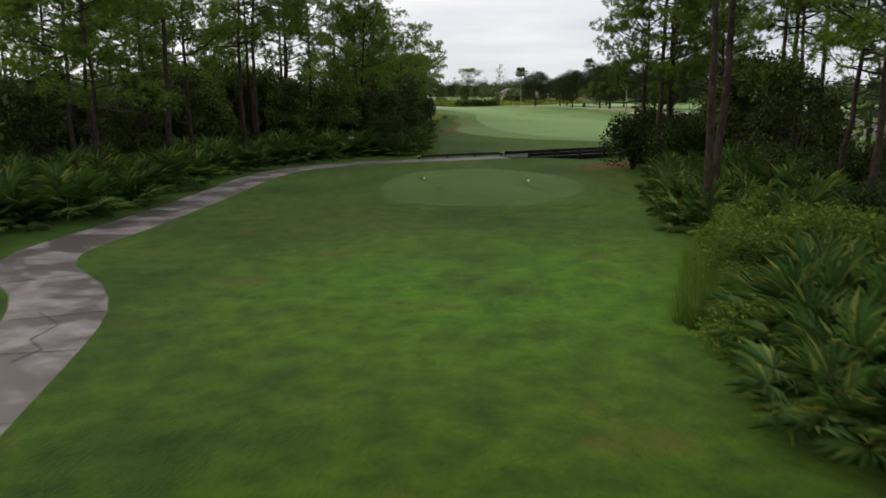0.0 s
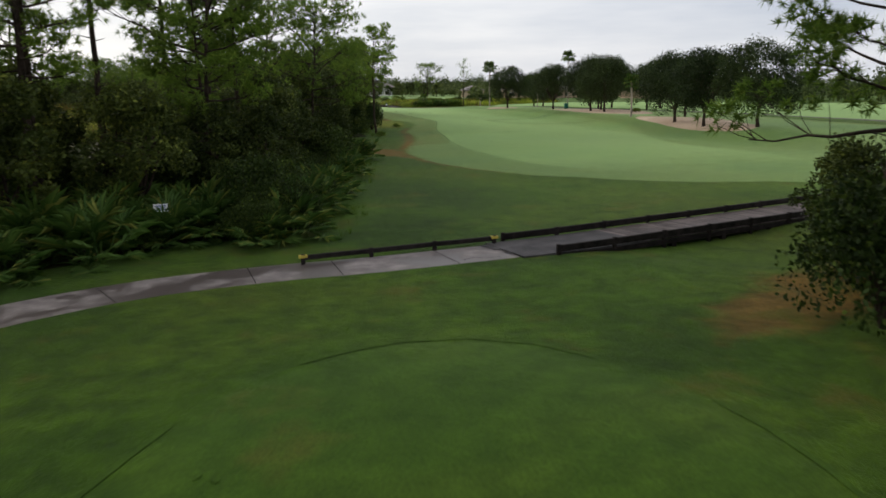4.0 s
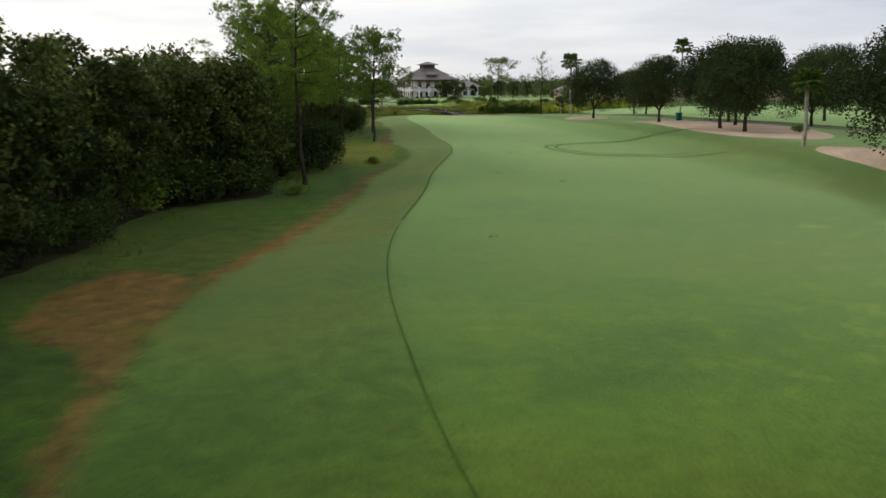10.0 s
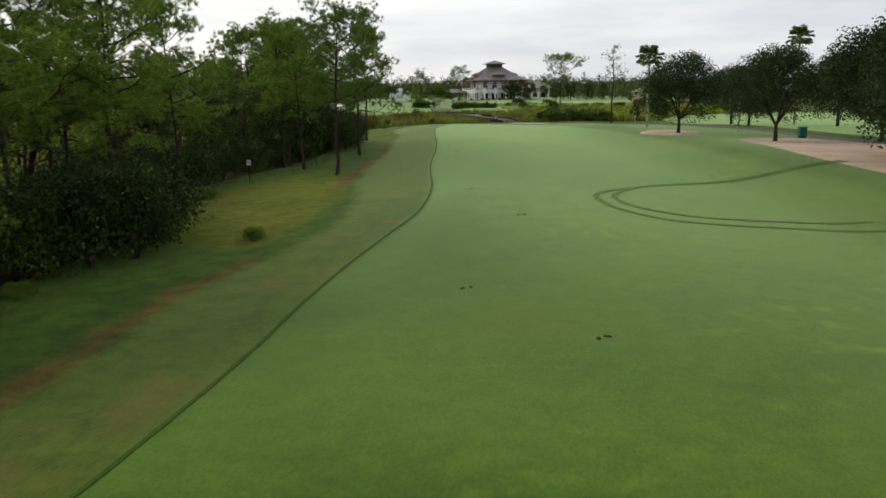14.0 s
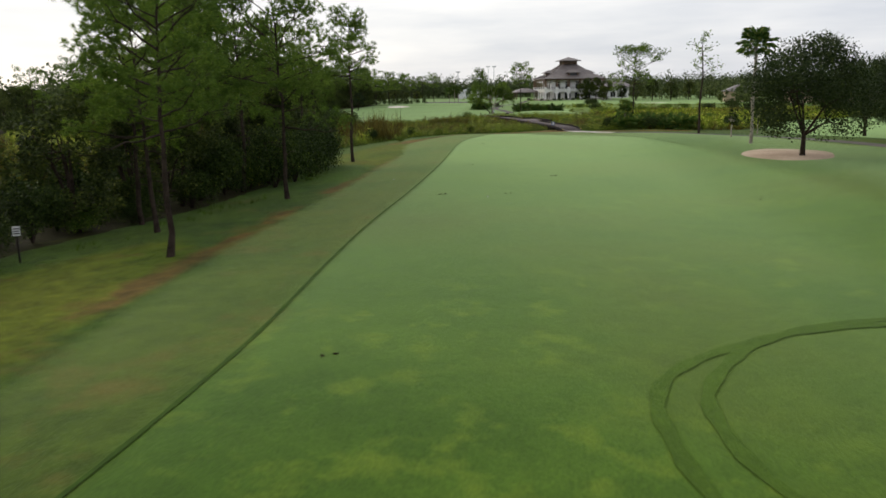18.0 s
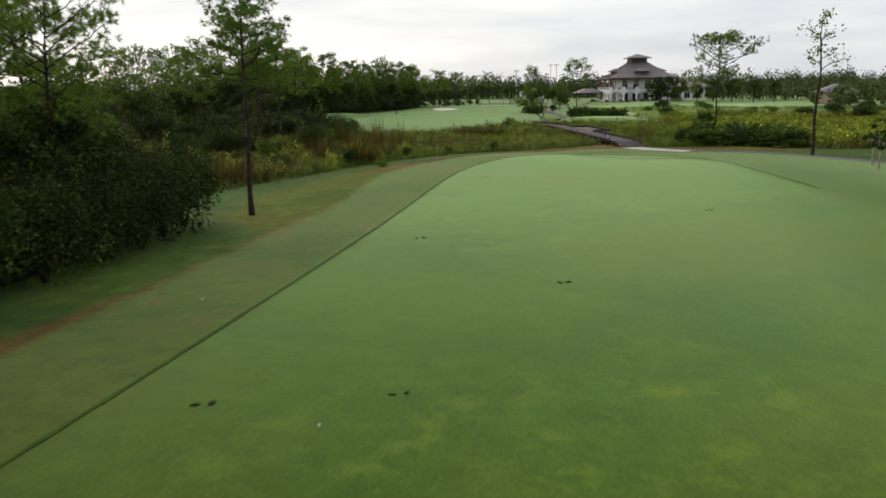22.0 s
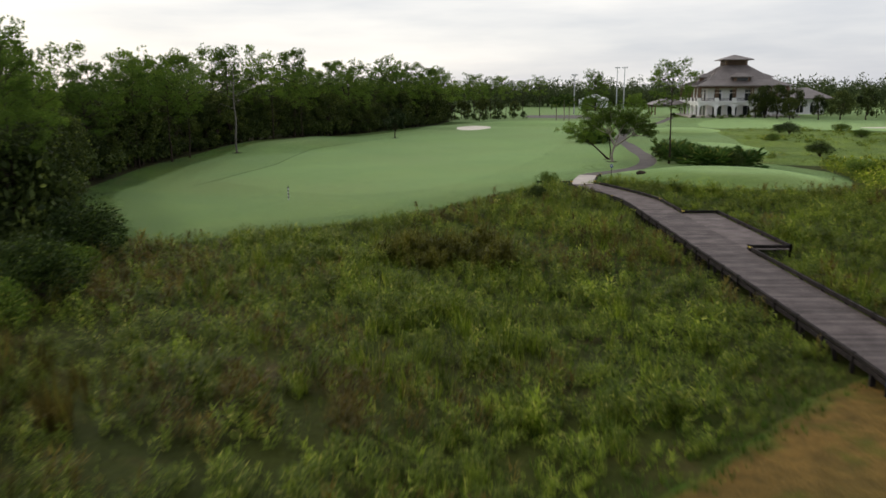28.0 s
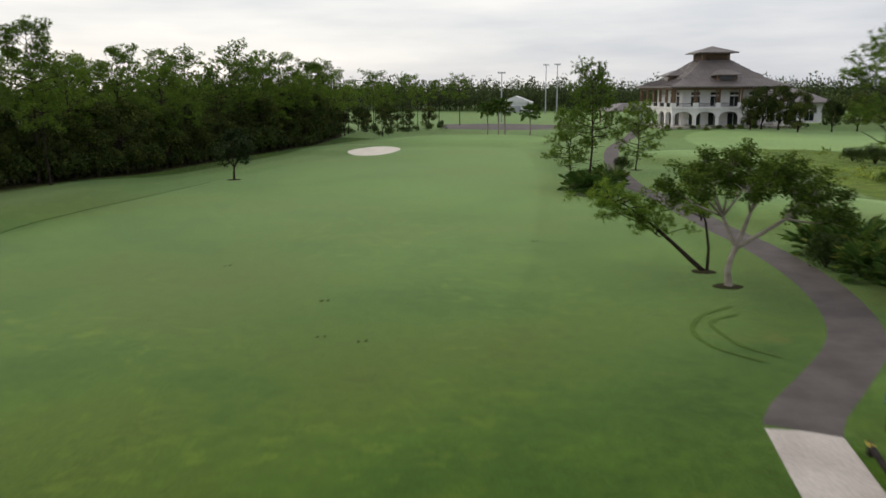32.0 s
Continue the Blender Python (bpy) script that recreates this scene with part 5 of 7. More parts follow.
def scatter(P, V, T, rng, lo, hi, tall_lo=0.8, tall_hi=1.3, tilt=0.15, grow=1.0):
    """Many turned and scaled copies of one small shape, as one mesh."""
    n, k = len(P), len(V)
    a, s, h = rng.uniform(0, 2 * np.pi, n), rng.uniform(lo, hi, n) * grow, rng.uniform(tall_lo, tall_hi, n)
    lx, ly = rng.normal(0, tilt, n), rng.normal(0, tilt, n)
    x, y, z = V[:, 0][None], V[:, 1][None], V[:, 2][None]
    X = (np.cos(a)[:, None] * x - np.sin(a)[:, None] * y + lx[:, None] * z) * s[:, None] + P[:, 0:1]
    Y = (np.sin(a)[:, None] * x + np.cos(a)[:, None] * y + ly[:, None] * z) * s[:, None] + P[:, 1:2]
    Z = z * (s * h)[:, None] + P[:, 2:3]
    W = np.stack([X, Y, Z], -1).reshape(-1, 3)
    return W, (T[None] + (np.arange(n) * k)[:, None, None]).reshape(-1, 3)


for i, (x, y) in enumerate(np.vstack([along(EDGE_L1[5:], 9, 2.0, 11.0, 11, 1), along(EDGE_L2[3:8], 5.4, 1.4, 5.5, 12, 1), along(EDGE_L2[6:12], 4.2, 1.0, 2.8, 13, 2, 4.0), along(EDGE_L3, 4.4, 0.9, 3.2, 14, 1), along(EDGE_R[1:6], 7.5, 1.5, 7, 15, 1)])):
    plant(WOODTREES, i, x, y, R.uniform(0.95, 1.25) if 112 < y < 160 else R.uniform(0.75, 1.15), R.uniform(0, 360), group="woodland trees")
for i, (x, y) in enumerate([(-13, 66), (-17, 70), (-20, 64), (-10, 72), (-23, 75), (-14, 78), (-27, 82), (-9, 80), (-18, 59), (-25, 58), (-30, 66), (-6, 86), (6, 78), (3.2, 75), (8.2, 80), (4.6, 85), (9.2, 88), (-1, 72), (1.4, 80), (11, 95), (-7, 66), (-11, 60), (-4, 76), (7, 92), (-9, 70), (-6, 73), (-12, 75), (-3, 80), (27, 60), (30, 64), (33, 60), (36, 64)]):
    plant(WOODTREES, i, x, y, R.uniform(0.7, 1.0) if i < 12 else R.uniform(0.75, 1.0) if i < 24 else R.uniform(0.95, 1.2) if i < 28 else R.uniform(0.55, 0.7), R.uniform(0, 360), group="woodland trees")
for i, (x, y) in enumerate([(24.8, 156.6), (24.4, 160), (23.6, 155), (23.4, 158.4), (21.4, 157), (22.8, 160.6), (23, 164), (21, 167), (20.4, 162), (19.8, 154), (21.8, 153), (26.2, 210.5), (26.7, 214), (26.8, 217.6), (26.5, 221), (25.6, 224.6), (24.8, 228), (24.2, 219), (24.6, 214)]):
    plant(SHRUBS, i, x, y, R.uniform(1.05, 1.35), R.uniform(0, 360), tall=1.25, group="woodland shrubs")
bush_mass("thicket_west", "dense dark thicket of shrubs behind the palmettos", np.vstack([along(EDGE_L1, 2.0, 0.7, 2.6, 36, 4, 2.0), along(EDGE_L2[4:], 2.4, 0.7, 4.4, 37, 1), along(EDGE_L3, 2.4, 0.7, 4.4, 38, 1), along(EDGE_L2[:5], 1.9, 0.6, 2.6, 39, 1)]), 60, 0.5, 0.85, 2.8, 1.7, 900, 0.19)
bush_mass("understorey_west", "dark tangled understorey of the western wood", np.vstack([along(EDGE_L1[2:], 4.5, 1.8, 13, 61, 2, 6), along(EDGE_L2[2:], 3.6, 1.2, 6.5, 62, 2, 4), along(EDGE_L3, 3.4, 1.0, 6.2, 63, 2, 3)]), 61, 0.55, 1.0)
bush_mass("understorey_east", "dark tangled understorey of the eastern wood", np.vstack([along(EDGE_R, 5, 1.6, 11, 64, 2, 6)]), 64, 0.5, 0.9)
for i, (x, y) in enumerate([(-11.4, 79), (-7, 84.6), (-9, 91)]):
    plant(PINES, i + 2, x, y, R.uniform(0.9, 1.1), R.uniform(0, 360), group="woodland pines")
for i, (x, y, k) in enumerate(BIG_TREES):
    plant(WOODTREES, i, x, y, k, R.uniform(0, 360), group="woodland trees")
for i, (x, y) in enumerate(np.vstack([fill(WOODS_L, 11, 8.0, 21, (-34, 36, 8, 100)), fill(WOODS_R, 9, 7.0, 22, (24, 8, 60, 58))])):
    plant(TALL if y < 90 and i % 3 else PINES, i, x, y, R.uniform(0.95, 1.15), R.uniform(0, 360), group="woodland pines")
# the northern wood
NORTH = np.vstack([fill(WOODS_M, 70, 4.6, 23, (-56, 340, 0, 552)), fill(WOODS_M, 18, 6.0, 24, (-80, 294, 0, 335))])
for i, (x, y) in enumerate(NORTH):
    plant(PINES_FAR, i, x, y, R.choice((0.68, 0.78, 0.88, 0.98, 1.08)) * R.uniform(0.93, 1.07) * (0.78 if y < 335 else 1.0), R.uniform(0, 360), group="pines of the northern wood")
EDGE_M = [(3, 288), (9.2, 292.5), (8.2, 305), (4, 313.8), (-3.4, 322), (-14.4, 335.4), (-24.4, 358.6), (-31.4, 384), (-33.4, 404), (-29.6, 424), (-26.6, 460), (-23.2, 500), (-26.6, 532), (-40, 546)]
for i, (x, y) in enumerate(along(EDGE_M[3:-1], 8, 1.6, 4.5, 27, 1)):
    plant(PINES, i, x, y, R.uniform(1.0, 1.32) * (0.72 if y < 350 else 1.0), R.uniform(0, 360), group="pines of the northern wood")
bush_mass("understorey_north", "dark dense understorey of the northern wood", np.vstack([along(EDGE_M, 3.2, 0.8, 2.4, 25, 3, 4.0), np.column_stack([np.linspace(-80, 2, 34), 292 + 2 * np.sin(np.arange(34) * 1.7)]), np.column_stack([np.linspace(-80, -4, 26), 300 + 3 * np.sin(np.arange(26) * 2.1)]), np.column_stack([np.linspace(-90, -8, 28), 311 + 4 * np.sin(np.arange(28) * 1.3)]), along(EDGE_M[3:], 4.4, 1.5, 15, 28, 2, 7.0)]), 65, 0.6, 1.25, 4.0, 2.5, 640, 0.38, WOODLEAF)
for i, (x, y) in enumerate(np.vstack([along(EDGE_M[3:], 4.6, 1.6, 3.4, 26, 3, 4.6), fill(WOODS_M, 30, 4.6, 29, (-80, 296, 2, 345))])):
    plant(WOODTREES, i, x, y, R.uniform(0.85, 1.5), R.uniform(0, 360), group="woodland trees")
# pines behind the green
for i, (x, y) in enumerate([(-27, 538), (-22, 545), (-17, 551), (-24, 556), (-13, 560), (-30, 566), (-19, 570), (-9, 573), (-26, 580), (-14, 584), (-34, 552), (-38, 574), (-21, 592), (-5, 590), (-16, 528)]):
    plant(PINES_FAR, i, x, y, R.uniform(0.7, 1.0) if i < 14 else 0.75, R.uniform(0, 360), group="pines behind the green")
for i, (x, y) in enumerate([(-29, 541), (-33, 547), (-25, 549), (-20, 557), (-29, 556), (-36, 560), (-17, 564), (-24, 566), (-11, 566), (-31, 571), (-40, 566)]):
    plant(WOODTREES, i, x, y, R.uniform(0.8, 1.15), R.uniform(0, 360), group="woodland trees")
bush_mass("shrubs_behind_green", "low dark shrubs behind the green", np.array([(-27, 540), (-24, 543), (-21, 541), (-18, 545), (-15, 548), (-12, 551), (-9, 553), (-30, 545), (-13, 545), (-17, 529), (-15, 530.5), (-6, 556)], float), 66, 0.4, 0.7)
# the pine clump in the marsh, with its thicket
for x, y, h, k in [(2.6, 285.4, 15.6, 2), (3.7, 287.2, 15, 1), (5.1, 284.6, 15.2, 0), (7.1, 286, 14.4, 2), (8.6, 290, 12.6, 3)]:
    plant(TALL, k, x, y, h / 18, R.uniform(0, 360), group="pines at the marsh's edge")
# every second bush is bright-leaved: its paler colour stands in for sunlit tops
for i, (x, y) in enumerate([(6, 277), (9.4, 280.6), (12, 284.4), (13, 288.4), (11.6, 292), (8.4, 277.6), (3, 276.6), (10.8, 287), (14, 291.6), (12.8, 296), (-1, 276), (1.6, 279), (12.2, 300), (10, 305), (7.6, 309), (3.4, 314)]):
    plant(BRIGHTS if i % 2 else SHRUBS, i, x, y, R.uniform(1.0, 1.5), R.uniform(0, 360), group="marsh thicket")

for i, (x, y, k) in enumerate([(17.5, 252.5, 0.5), (21.5, 258.6, 0.42), (23, 264.5, 0.55), (15, 258, 0.6), (12.5, 263, 0.7), (18.4, 267.4, 0.5), (27.4, 271.5, 0.36), (31, 276.4, 0.4), (9.6, 256, 0.65), (22.6, 272, 0.45), (35.5, 282.6, 0.35), (5, 262, 0.8), (26.4, 279.4, 0.4), (14.4, 271, 0.6)]):
    plant(BRIGHTS if i % 2 else SHRUBS, i, x, y, k, R.uniform(0, 360), tall=1.2, group="bushes in the marsh")

# ---- oaks and single trees along the east side ----
for x, y, h, k in [(67.3, 225, 10.6, 0), (72.5, 208, 10.4, 1), (70.1, 181.5, 10.6, 2), (69.5, 174, 10.8, 3), (64.5, 139.5, 10.2, 0), (63.2, 129.8, 10.2, 1), (65, 121.2, 10.6, 2), (84, 246, 9.8, 3), (93, 222, 12, 2), (84, 186, 9.6, 0), (82, 205, 11, 1), (87, 262, 10.4, 2), (97, 205, 12, 3), (96, 243, 11.4, 0), (76, 190, 10.6, 1), (72, 150, 9.6, 2)]:
    plant(OAKS, k, x, y, h / 10.0, R.uniform(0, 360), group="oaks east of the fairway")


def thin_tree_meshes(seed, H, lean=0.0, limbs=9, leafy=60, spread=2.6, first=0.55):
    """A tall bare tree with a few crooked limbs and sparse leaves at their ends."""
    rng = np.random.default_rng(seed)
    zz = np.linspace(0, H, 8)
    spine = np.column_stack([lean * zz + 0.12 * np.sin(zz * 0.9), 0.12 * np.sin(zz * 0.6), zz - 0.2])
    wood, ends = [tube(spine, (0.011 * H + 0.03) * (1 - 0.8 * zz / H), 7)], []
    for i in range(limbs):
        u = (i + 0.5) / limbs
        z, a = H * (first + (0.96 - first) * u), i * 2.4 + rng.uniform(-0.4, 0.4)
        b = np.array([np.interp(z, zz, spine[:, 0]), np.interp(z, zz, spine[:, 1]), z])
        L = spread * rng.uniform(0.6, 1.1) * (1.0 - 0.45 * u)
        p = [b]
        for _ in range(4):
            a += rng.uniform(-0.5, 0.5)
            p.append(p[-1] + np.array([math.cos(a), math.sin(a), rng.uniform(0.0, 0.8)]) * L / 4)
        wood.append(tube(p, [0.055, 0.042, 0.032, 0.022, 0.01], 5))
        for q in p[2:]:
            for _ in range(2):
                e = q + rng.normal(0, 0.28, 3) * L / 2 + [0, 0, 0.15]
                wood.append(tube([q, (q + e) / 2 + rng.normal(0, 0.04, 3), e], [0.02, 0.014, 0.006], 4))
                ends.append(e)
    ends = np.array(ends)
    C = ends[rng.integers(0, len(ends), leafy)] + rng.normal(0, 0.24, (leafy, 3))
    return join(wood), leaf_cards(rng, C, 0.26)


def one_tree(name, label, meshes, at, woodmat, leafmat, turn=0):
    root = stock_tree(name, label, *meshes, woodmat, leafmat)
    root.matrix_basis = pose(at[0], at[1], gz(*at), 0, 0, turn)
    return root


one_tree("sparse_tree", "tall thin tree with sparse leaves", thin_tree_meshes(1, 14.2, 0.012, 9, 420, 3.0, 0.58), (69.4, 276), BARK, NEEDLE, 40)
one_tree("dead_tree", "grey dead tree with bare limbs", thin_tree_meshes(2, 14.0, 0.0, 13, 30, 3.0, 0.5), (-25.8, 387), DEADWOOD, SHRUB, 200)
one_tree("pine_tree", "tall pine with an open rounded crown in palmettos", pine_meshes(61, 13.0, 0.55, 3.8, 24, 7, 18, 0.27, 0.01, 0.02, 0.1, 0.5), (62.6, 296.6), BARK, NEEDLE)
one_tree("pine_tree", "tall pine with a flat open crown", pine_meshes(63, 12.6, 0.6, 3.0, 22, 7, 18, 0.27, 0.0, 0.02, 0.1, 0.5), (42.8, 383.5), BARK, NEEDLE, 20)
one_tree("pine_tree", "pine rising from palmettos beside the cart path", pine_meshes(64, 12.6, 0.38, 2.6, 34, 10, 30, 0.3, 0.0, 0.017), (28.8, 429), BARK, NEEDLE, 20)
one_tree("young_pine", "young bushy pine on mown grass", pine_meshes(65, 7.2, 0.14, 2.5, 30, 10, 30, 0.3, 0.0, 0.017), (27.0, 446), BARK, NEEDLE, 80)
one_tree("pine_tree", "dark pine with a broad crown leaning over the rough", pine_meshes(70, 12.4, 0.36, 4.8, 32, 8, 18, 0.28, 0.06, 0.021, 0.1, 0.52), (12.6, 104), BARK, NEEDLE)
one_tree("pine_tree", "big dark pine with heavy crooked limbs leaning over the rough", pine_meshes(69, 14.4, 0.36, 5.2, 32, 8, 18, 0.28, 0.1, 0.021, 0.1, 0.55), (8.4, 106.4), BARK, NEEDLE)
one_tree("pine_tree", "broad many-limbed pine over woodland shrubs", pine_meshes(68, 14.0, 0.3, 5.0, 30, 8, 18, 0.28, 0.02, 0.021, 0.08, 0.5), (18.4, 171), BARK, NEEDLE, 30)
one_tree("young_pine", "young bushy pine beside the cart path", pine_meshes(66, 7.9, 0.22, 2.9, 30, 10, 30, 0.3, 0.0, 0.017), (35.8, 451), BARK, NEEDLE, 10)
one_tree("small_oak", "small tree with dark rounded crown on the fairway's edge", broadleaf_meshes(67, 6.6, 1.7, 2.9, 22, 2200, 0.3, lean=0.08), (-14.4, 435), BARK, OAKLEAF)
for k, (x, y, h) in enumerate([(69.9, 259.4, 3.6), (68.2, 252.4, 3.0), (76.3, 229, 4.6), (77, 273.5, 3.4)]):
    one_tree("sapling", "small young tree with a slim trunk", broadleaf_meshes(141 + k, h, 1.3, 0.9, 9, 420, 0.2, sides=5, forks=3), (x, y), PALEBARK, SHRUB)


def spreading_tree(at):
    """The pale-trunked tree beside the path: forked limbs and a flat leafy crown."""
    rng = np.random.default_rng(5)
    fork = np.array([0.28, 0.0, 2.3])
    wood = [tube([(0, 0, -0.2), (0.02, 0, 0.15), (-0.1, 0, 0.9), (0.05, 0, 1.6), fork], [0.34, 0.22, 0.18, 0.16, 0.17], 9)]
    limbs = [((-0.5, 0.2, 3.9), [(-3.0, 0.8, 5.0), (-2.2, -1.2, 5.7), (-1.1, 1.4, 6.4), (-0.2, -0.8, 6.8), (0.9, 0.9, 6.7), (-1.6, 0.2, 6.3)]),
             ((0.9, 0.1, 4.2), [(1.9, -0.9, 6.4), (2.4, 0.9, 6.1), (1.2, 1.6, 5.6), (0.6, -1.6, 5.6)]), ((2.7, 0.0, 3.9), [(4.9, 0.4, 4.6), (5.2, -0.8, 4.0), (3.9, -1.1, 5.4), (4.0, 1.2, 5.2), (3.2, 0.2, 5.9)])]
    cents = []
    for knee, tips in limbs:
        knee = np.array(knee)
        wood.append(tube([fork - [0, 0, 0.1], (fork + knee) / 2 + [0, 0, -0.08], knee], [0.14, 0.12, 0.1], 7))
        for tip in tips:
            tip = np.array(tip)
            wood.append(tube([knee, (knee + tip) / 2 + rng.normal(0, 0.12, 3), tip], [0.085, 0.055, 0.02], 6))
            for _ in range(10):
                c = tip + rng.normal(0, 1, 3) * [0.7, 0.7, 0.4]
                wood.append(tube([tip - (tip - knee) * rng.uniform(0.05, 0.4), (tip + c) / 2, c], [0.03, 0.02, 0.008], 4))
                cents.append(c)
    cents = np.array(cents)
    pick = rng.integers(0, len(cents), 21000)
    d = unit(rng, 21000) * [1, 1, 0.7]
    P = cents[pick] + d * rng.uniform(0.1, 0.62, (21000, 1))
    root = one_tree("spreading_tree", "pale-trunked forked tree with a broad airy crown", (join(wood), leaf_cards(rng, P, 0.16, d)), at, PALEBARK, TREELEAF, -8)
    return root


spreading_tree((34.9, 385.8))
rngL = np.random.default_rng(9)
lean_wood = [tube([(0, 0, -0.1), (-0.8, 0.1, 0.6), (-2.0, 0.2, 1.7), (-3.4, 0.3, 2.9), (-4.8, 0.3, 3.9), (-5.8, 0.3, 4.3)], [0.16, 0.14, 0.115, 0.09, 0.05, 0.02], 7),
             tube([(0.1, 0.1, -0.1), (0.12, 0.1, 1.4), (-0.1, 0.2, 2.9), (-0.5, 0.2, 4.2)], [0.11, 0.09, 0.07, 0.03], 6)]
lean_ends = []
for a in range(64):
    f = rngL.uniform(0.5, 1.08)
    b = np.array([-5.6 * f, 0.3 * f, 4.2 * f ** 1.05]) if a < 50 else np.array([-0.4, 0.2, rngL.uniform(3.0, 4.2)])
    e = b + rngL.normal(0, 1, 3) * [0.85, 0.9, 0.32] + [-0.2, 0, 0.4]
    lean_wood.append(tube([b, (b + e) / 2 + [0, 0, 0.05], e], [0.04, 0.025, 0.01], 4)); lean_ends.append(e)
lean_ends = np.array(lean_ends)
lc = lean_ends[rngL.integers(0, 64, 900)] + rngL.normal(0, 0.24, (900, 3)) * [1, 1, 0.6]
one_tree("leaning_pine", "low leaning pine beside the pale-trunked tree", (join(lean_wood), needle_tufts(rngL, lc, unit(rngL, 900) * 0.4, 0.3, 14, 0.016)), (34.3, 389.4), BARK, NEEDLE)


def mulch(x, y, r):
    bm = bmesh.new()
    bmesh.ops.create_icosphere(bm, subdivisions=2, radius=1.0, matrix=pose(x, y, gz(x, y) - 0.02) @ Matrix.Diagonal((r, r * 0.8, 0.09, 1)))
    for v in bm.verts:
        v.co.z += 0.02 * math.sin(v.co.x * 9) * math.cos(v.co.y * 7)
    ob = part("mulch_bed", bm, LITTER, None)
    tagged(ob, "dark mulch ring round a tree's foot", "mulch", kind="structure")


for x, y, r in [(34.9, 385.8, 0.9), (34.2, 389.3, 0.8), (-14.4, 435, 1.0), (-25.8, 387, 1.0), (35.8, 451, 1.0)]:
    mulch(x, y, r)


def cabbage_palm(at, H, label, seed, lift=0.0, crown=1.5, fronds=30):
    """Ringed trunk, old leaf boots, and a head of separate fan fronds."""
    rng = np.random.default_rng(seed)
    root = thing("cabbage_palm", (at[0], at[1], gz(*at)), label, "palm")
    zz = np.linspace(-0.2, H, 12)
    part("trunk", tri_mesh("trunk", *tube(np.column_stack([0.05 * np.sin(zz), 0 * zz, zz]), 0.16 + 0.03 * np.cos(zz * 9) * 0.3 + 0.03 * (zz < 0.2), 8), PALEBARK, True), PALEBARK, root)
    kinds = [tri_mesh("frond", *frond_mesh(seed * 3 + k, 0.8 * crown, 0.75 * crown, 18, 0.5), PALMLEAF) for k in range(2)]
    for i in range(fronds):
        f = part("frond", kinds[i % 2], PALMLEAF, root)
        u = i / fronds
        f.matrix_basis = pose(0, 0, H - 0.1) @ Matrix.Rotation(i * 2.4, 4, "Z") @ Matrix.Rotation(radians(-40 + 115 * u + rng.uniform(-8, 8)), 4, "Y") @ Matrix.Scale(rng.uniform(0.85, 1.1), 4)
    return root


cabbage_palm((66.6, 238.2), 9.6, "tall cabbage palm beside the oaks", 201)
cabbage_palm((65.3, 154.6), 5.2, "cabbage palm at the edge of the sand", 202, crown=1.15)
cabbage_palm((92.6, 250), 13.2, "tall cabbage palm rising behind oaks", 203)
for k, (x, y, h) in enumerate([(8.5, 534, 5.8), (11.2, 533, 6.6), (12.6, 535, 6.0), (18.8, 531, 5.2)]):
    cabbage_palm((x, y), h, "cabbage palm behind the green", 205 + k, crown=1.9, fronds=26)
cabbage_palm((61, 295.6), 2.6, "short cabbage palm in the palmetto clump", 211, crown=1.3, fronds=22)

# palmetto and shrub clumps
for i, (x, y) in enumerate([(58.2, 293.6), (60, 292.4), (62.4, 291.6), (64.6, 290.6), (66.8, 289.4), (69, 287.8), (59.6, 296), (62, 294.6), (64.6, 293.4), (67, 292.2), (69.4, 291), (71, 289.4), (61, 298.6), (65, 297), (68.6, 295), (72, 293), (66.6, 300), (70.6, 299)]):
    plant(PALMETTOS if i % 3 else SHRUBS, i, x, y, R.uniform(1.1, 1.5) if i % 3 else R.uniform(0.6, 0.85), R.uniform(0, 360), group="palmetto clump by the ramp")
for i, (x, y) in enumerate([(41.6, 391), (43, 388), (44.2, 384.6), (45.2, 381), (46.4, 378.4), (48.4, 378), (50.6, 378.6), (52.6, 380), (45, 390), (47, 386.4), (48.6, 383), (51, 382.6), (53.6, 384), (44, 393), (47.6, 390.6), (50.4, 387.4), (42.4, 394.6), (49, 380)]):
    plant(PALMETTOS if i % 3 else SHRUBS, i, x, y, R.uniform(1.1, 1.6) if i % 3 else R.uniform(0.6, 0.9), R.uniform(0, 360), group="palmetto clump by the path")
for i, (x, y) in enumerate([(28.2, 426.6), (29.8, 425), (30.6, 427.6), (27.6, 428.6), (29.2, 431), (31, 430), (28.6, 424.4)]):
    plant(PALMETTOS, i, x, y, R.uniform(1.1, 1.6), R.uniform(0, 360), group="palmettos round the pine")
plant(SHRUBS, 1, 33.9, 449.4, 0.75, 20, label="clipped round dark bush by the path")
plant(BRIGHTS, 0, 29.8, 355.2, 0.8, 40, label="small bush beside the low timber rail", tall=0.9)
for i, (x, y, s) in enumerate([(29, 159.8, 0.4), (23.9, 141.6, 0.45), (27.6, 260.2, 0.5), (23, 150.5, 0.4), (22, 176, 0.6), (75, 172.6, 0.6), (100, 130, 1.5), (97, 122, 1.2)]):
    plant(BRIGHTS, i, x, y, s, R.uniform(0, 360), tall=0.75, group="low tufted bushes")
for i, (x, y) in enumerate([(9.6, 15.4), (10.6, 14.2), (12, 19.6), (13.2, 21.8), (14.4, 23.6), (15.8, 26.2), (13.4, 17.4), (15.6, 20.4), (17, 23.4), (17.4, 29), (18.6, 31.6), (16.4, 16.2), (19, 25.6)]):
    plant(BRIGHTS, i, x, y, R.uniform(0.6, 1.0), R.uniform(0, 360), tall=0.8, group="yellow-flecked bushes")


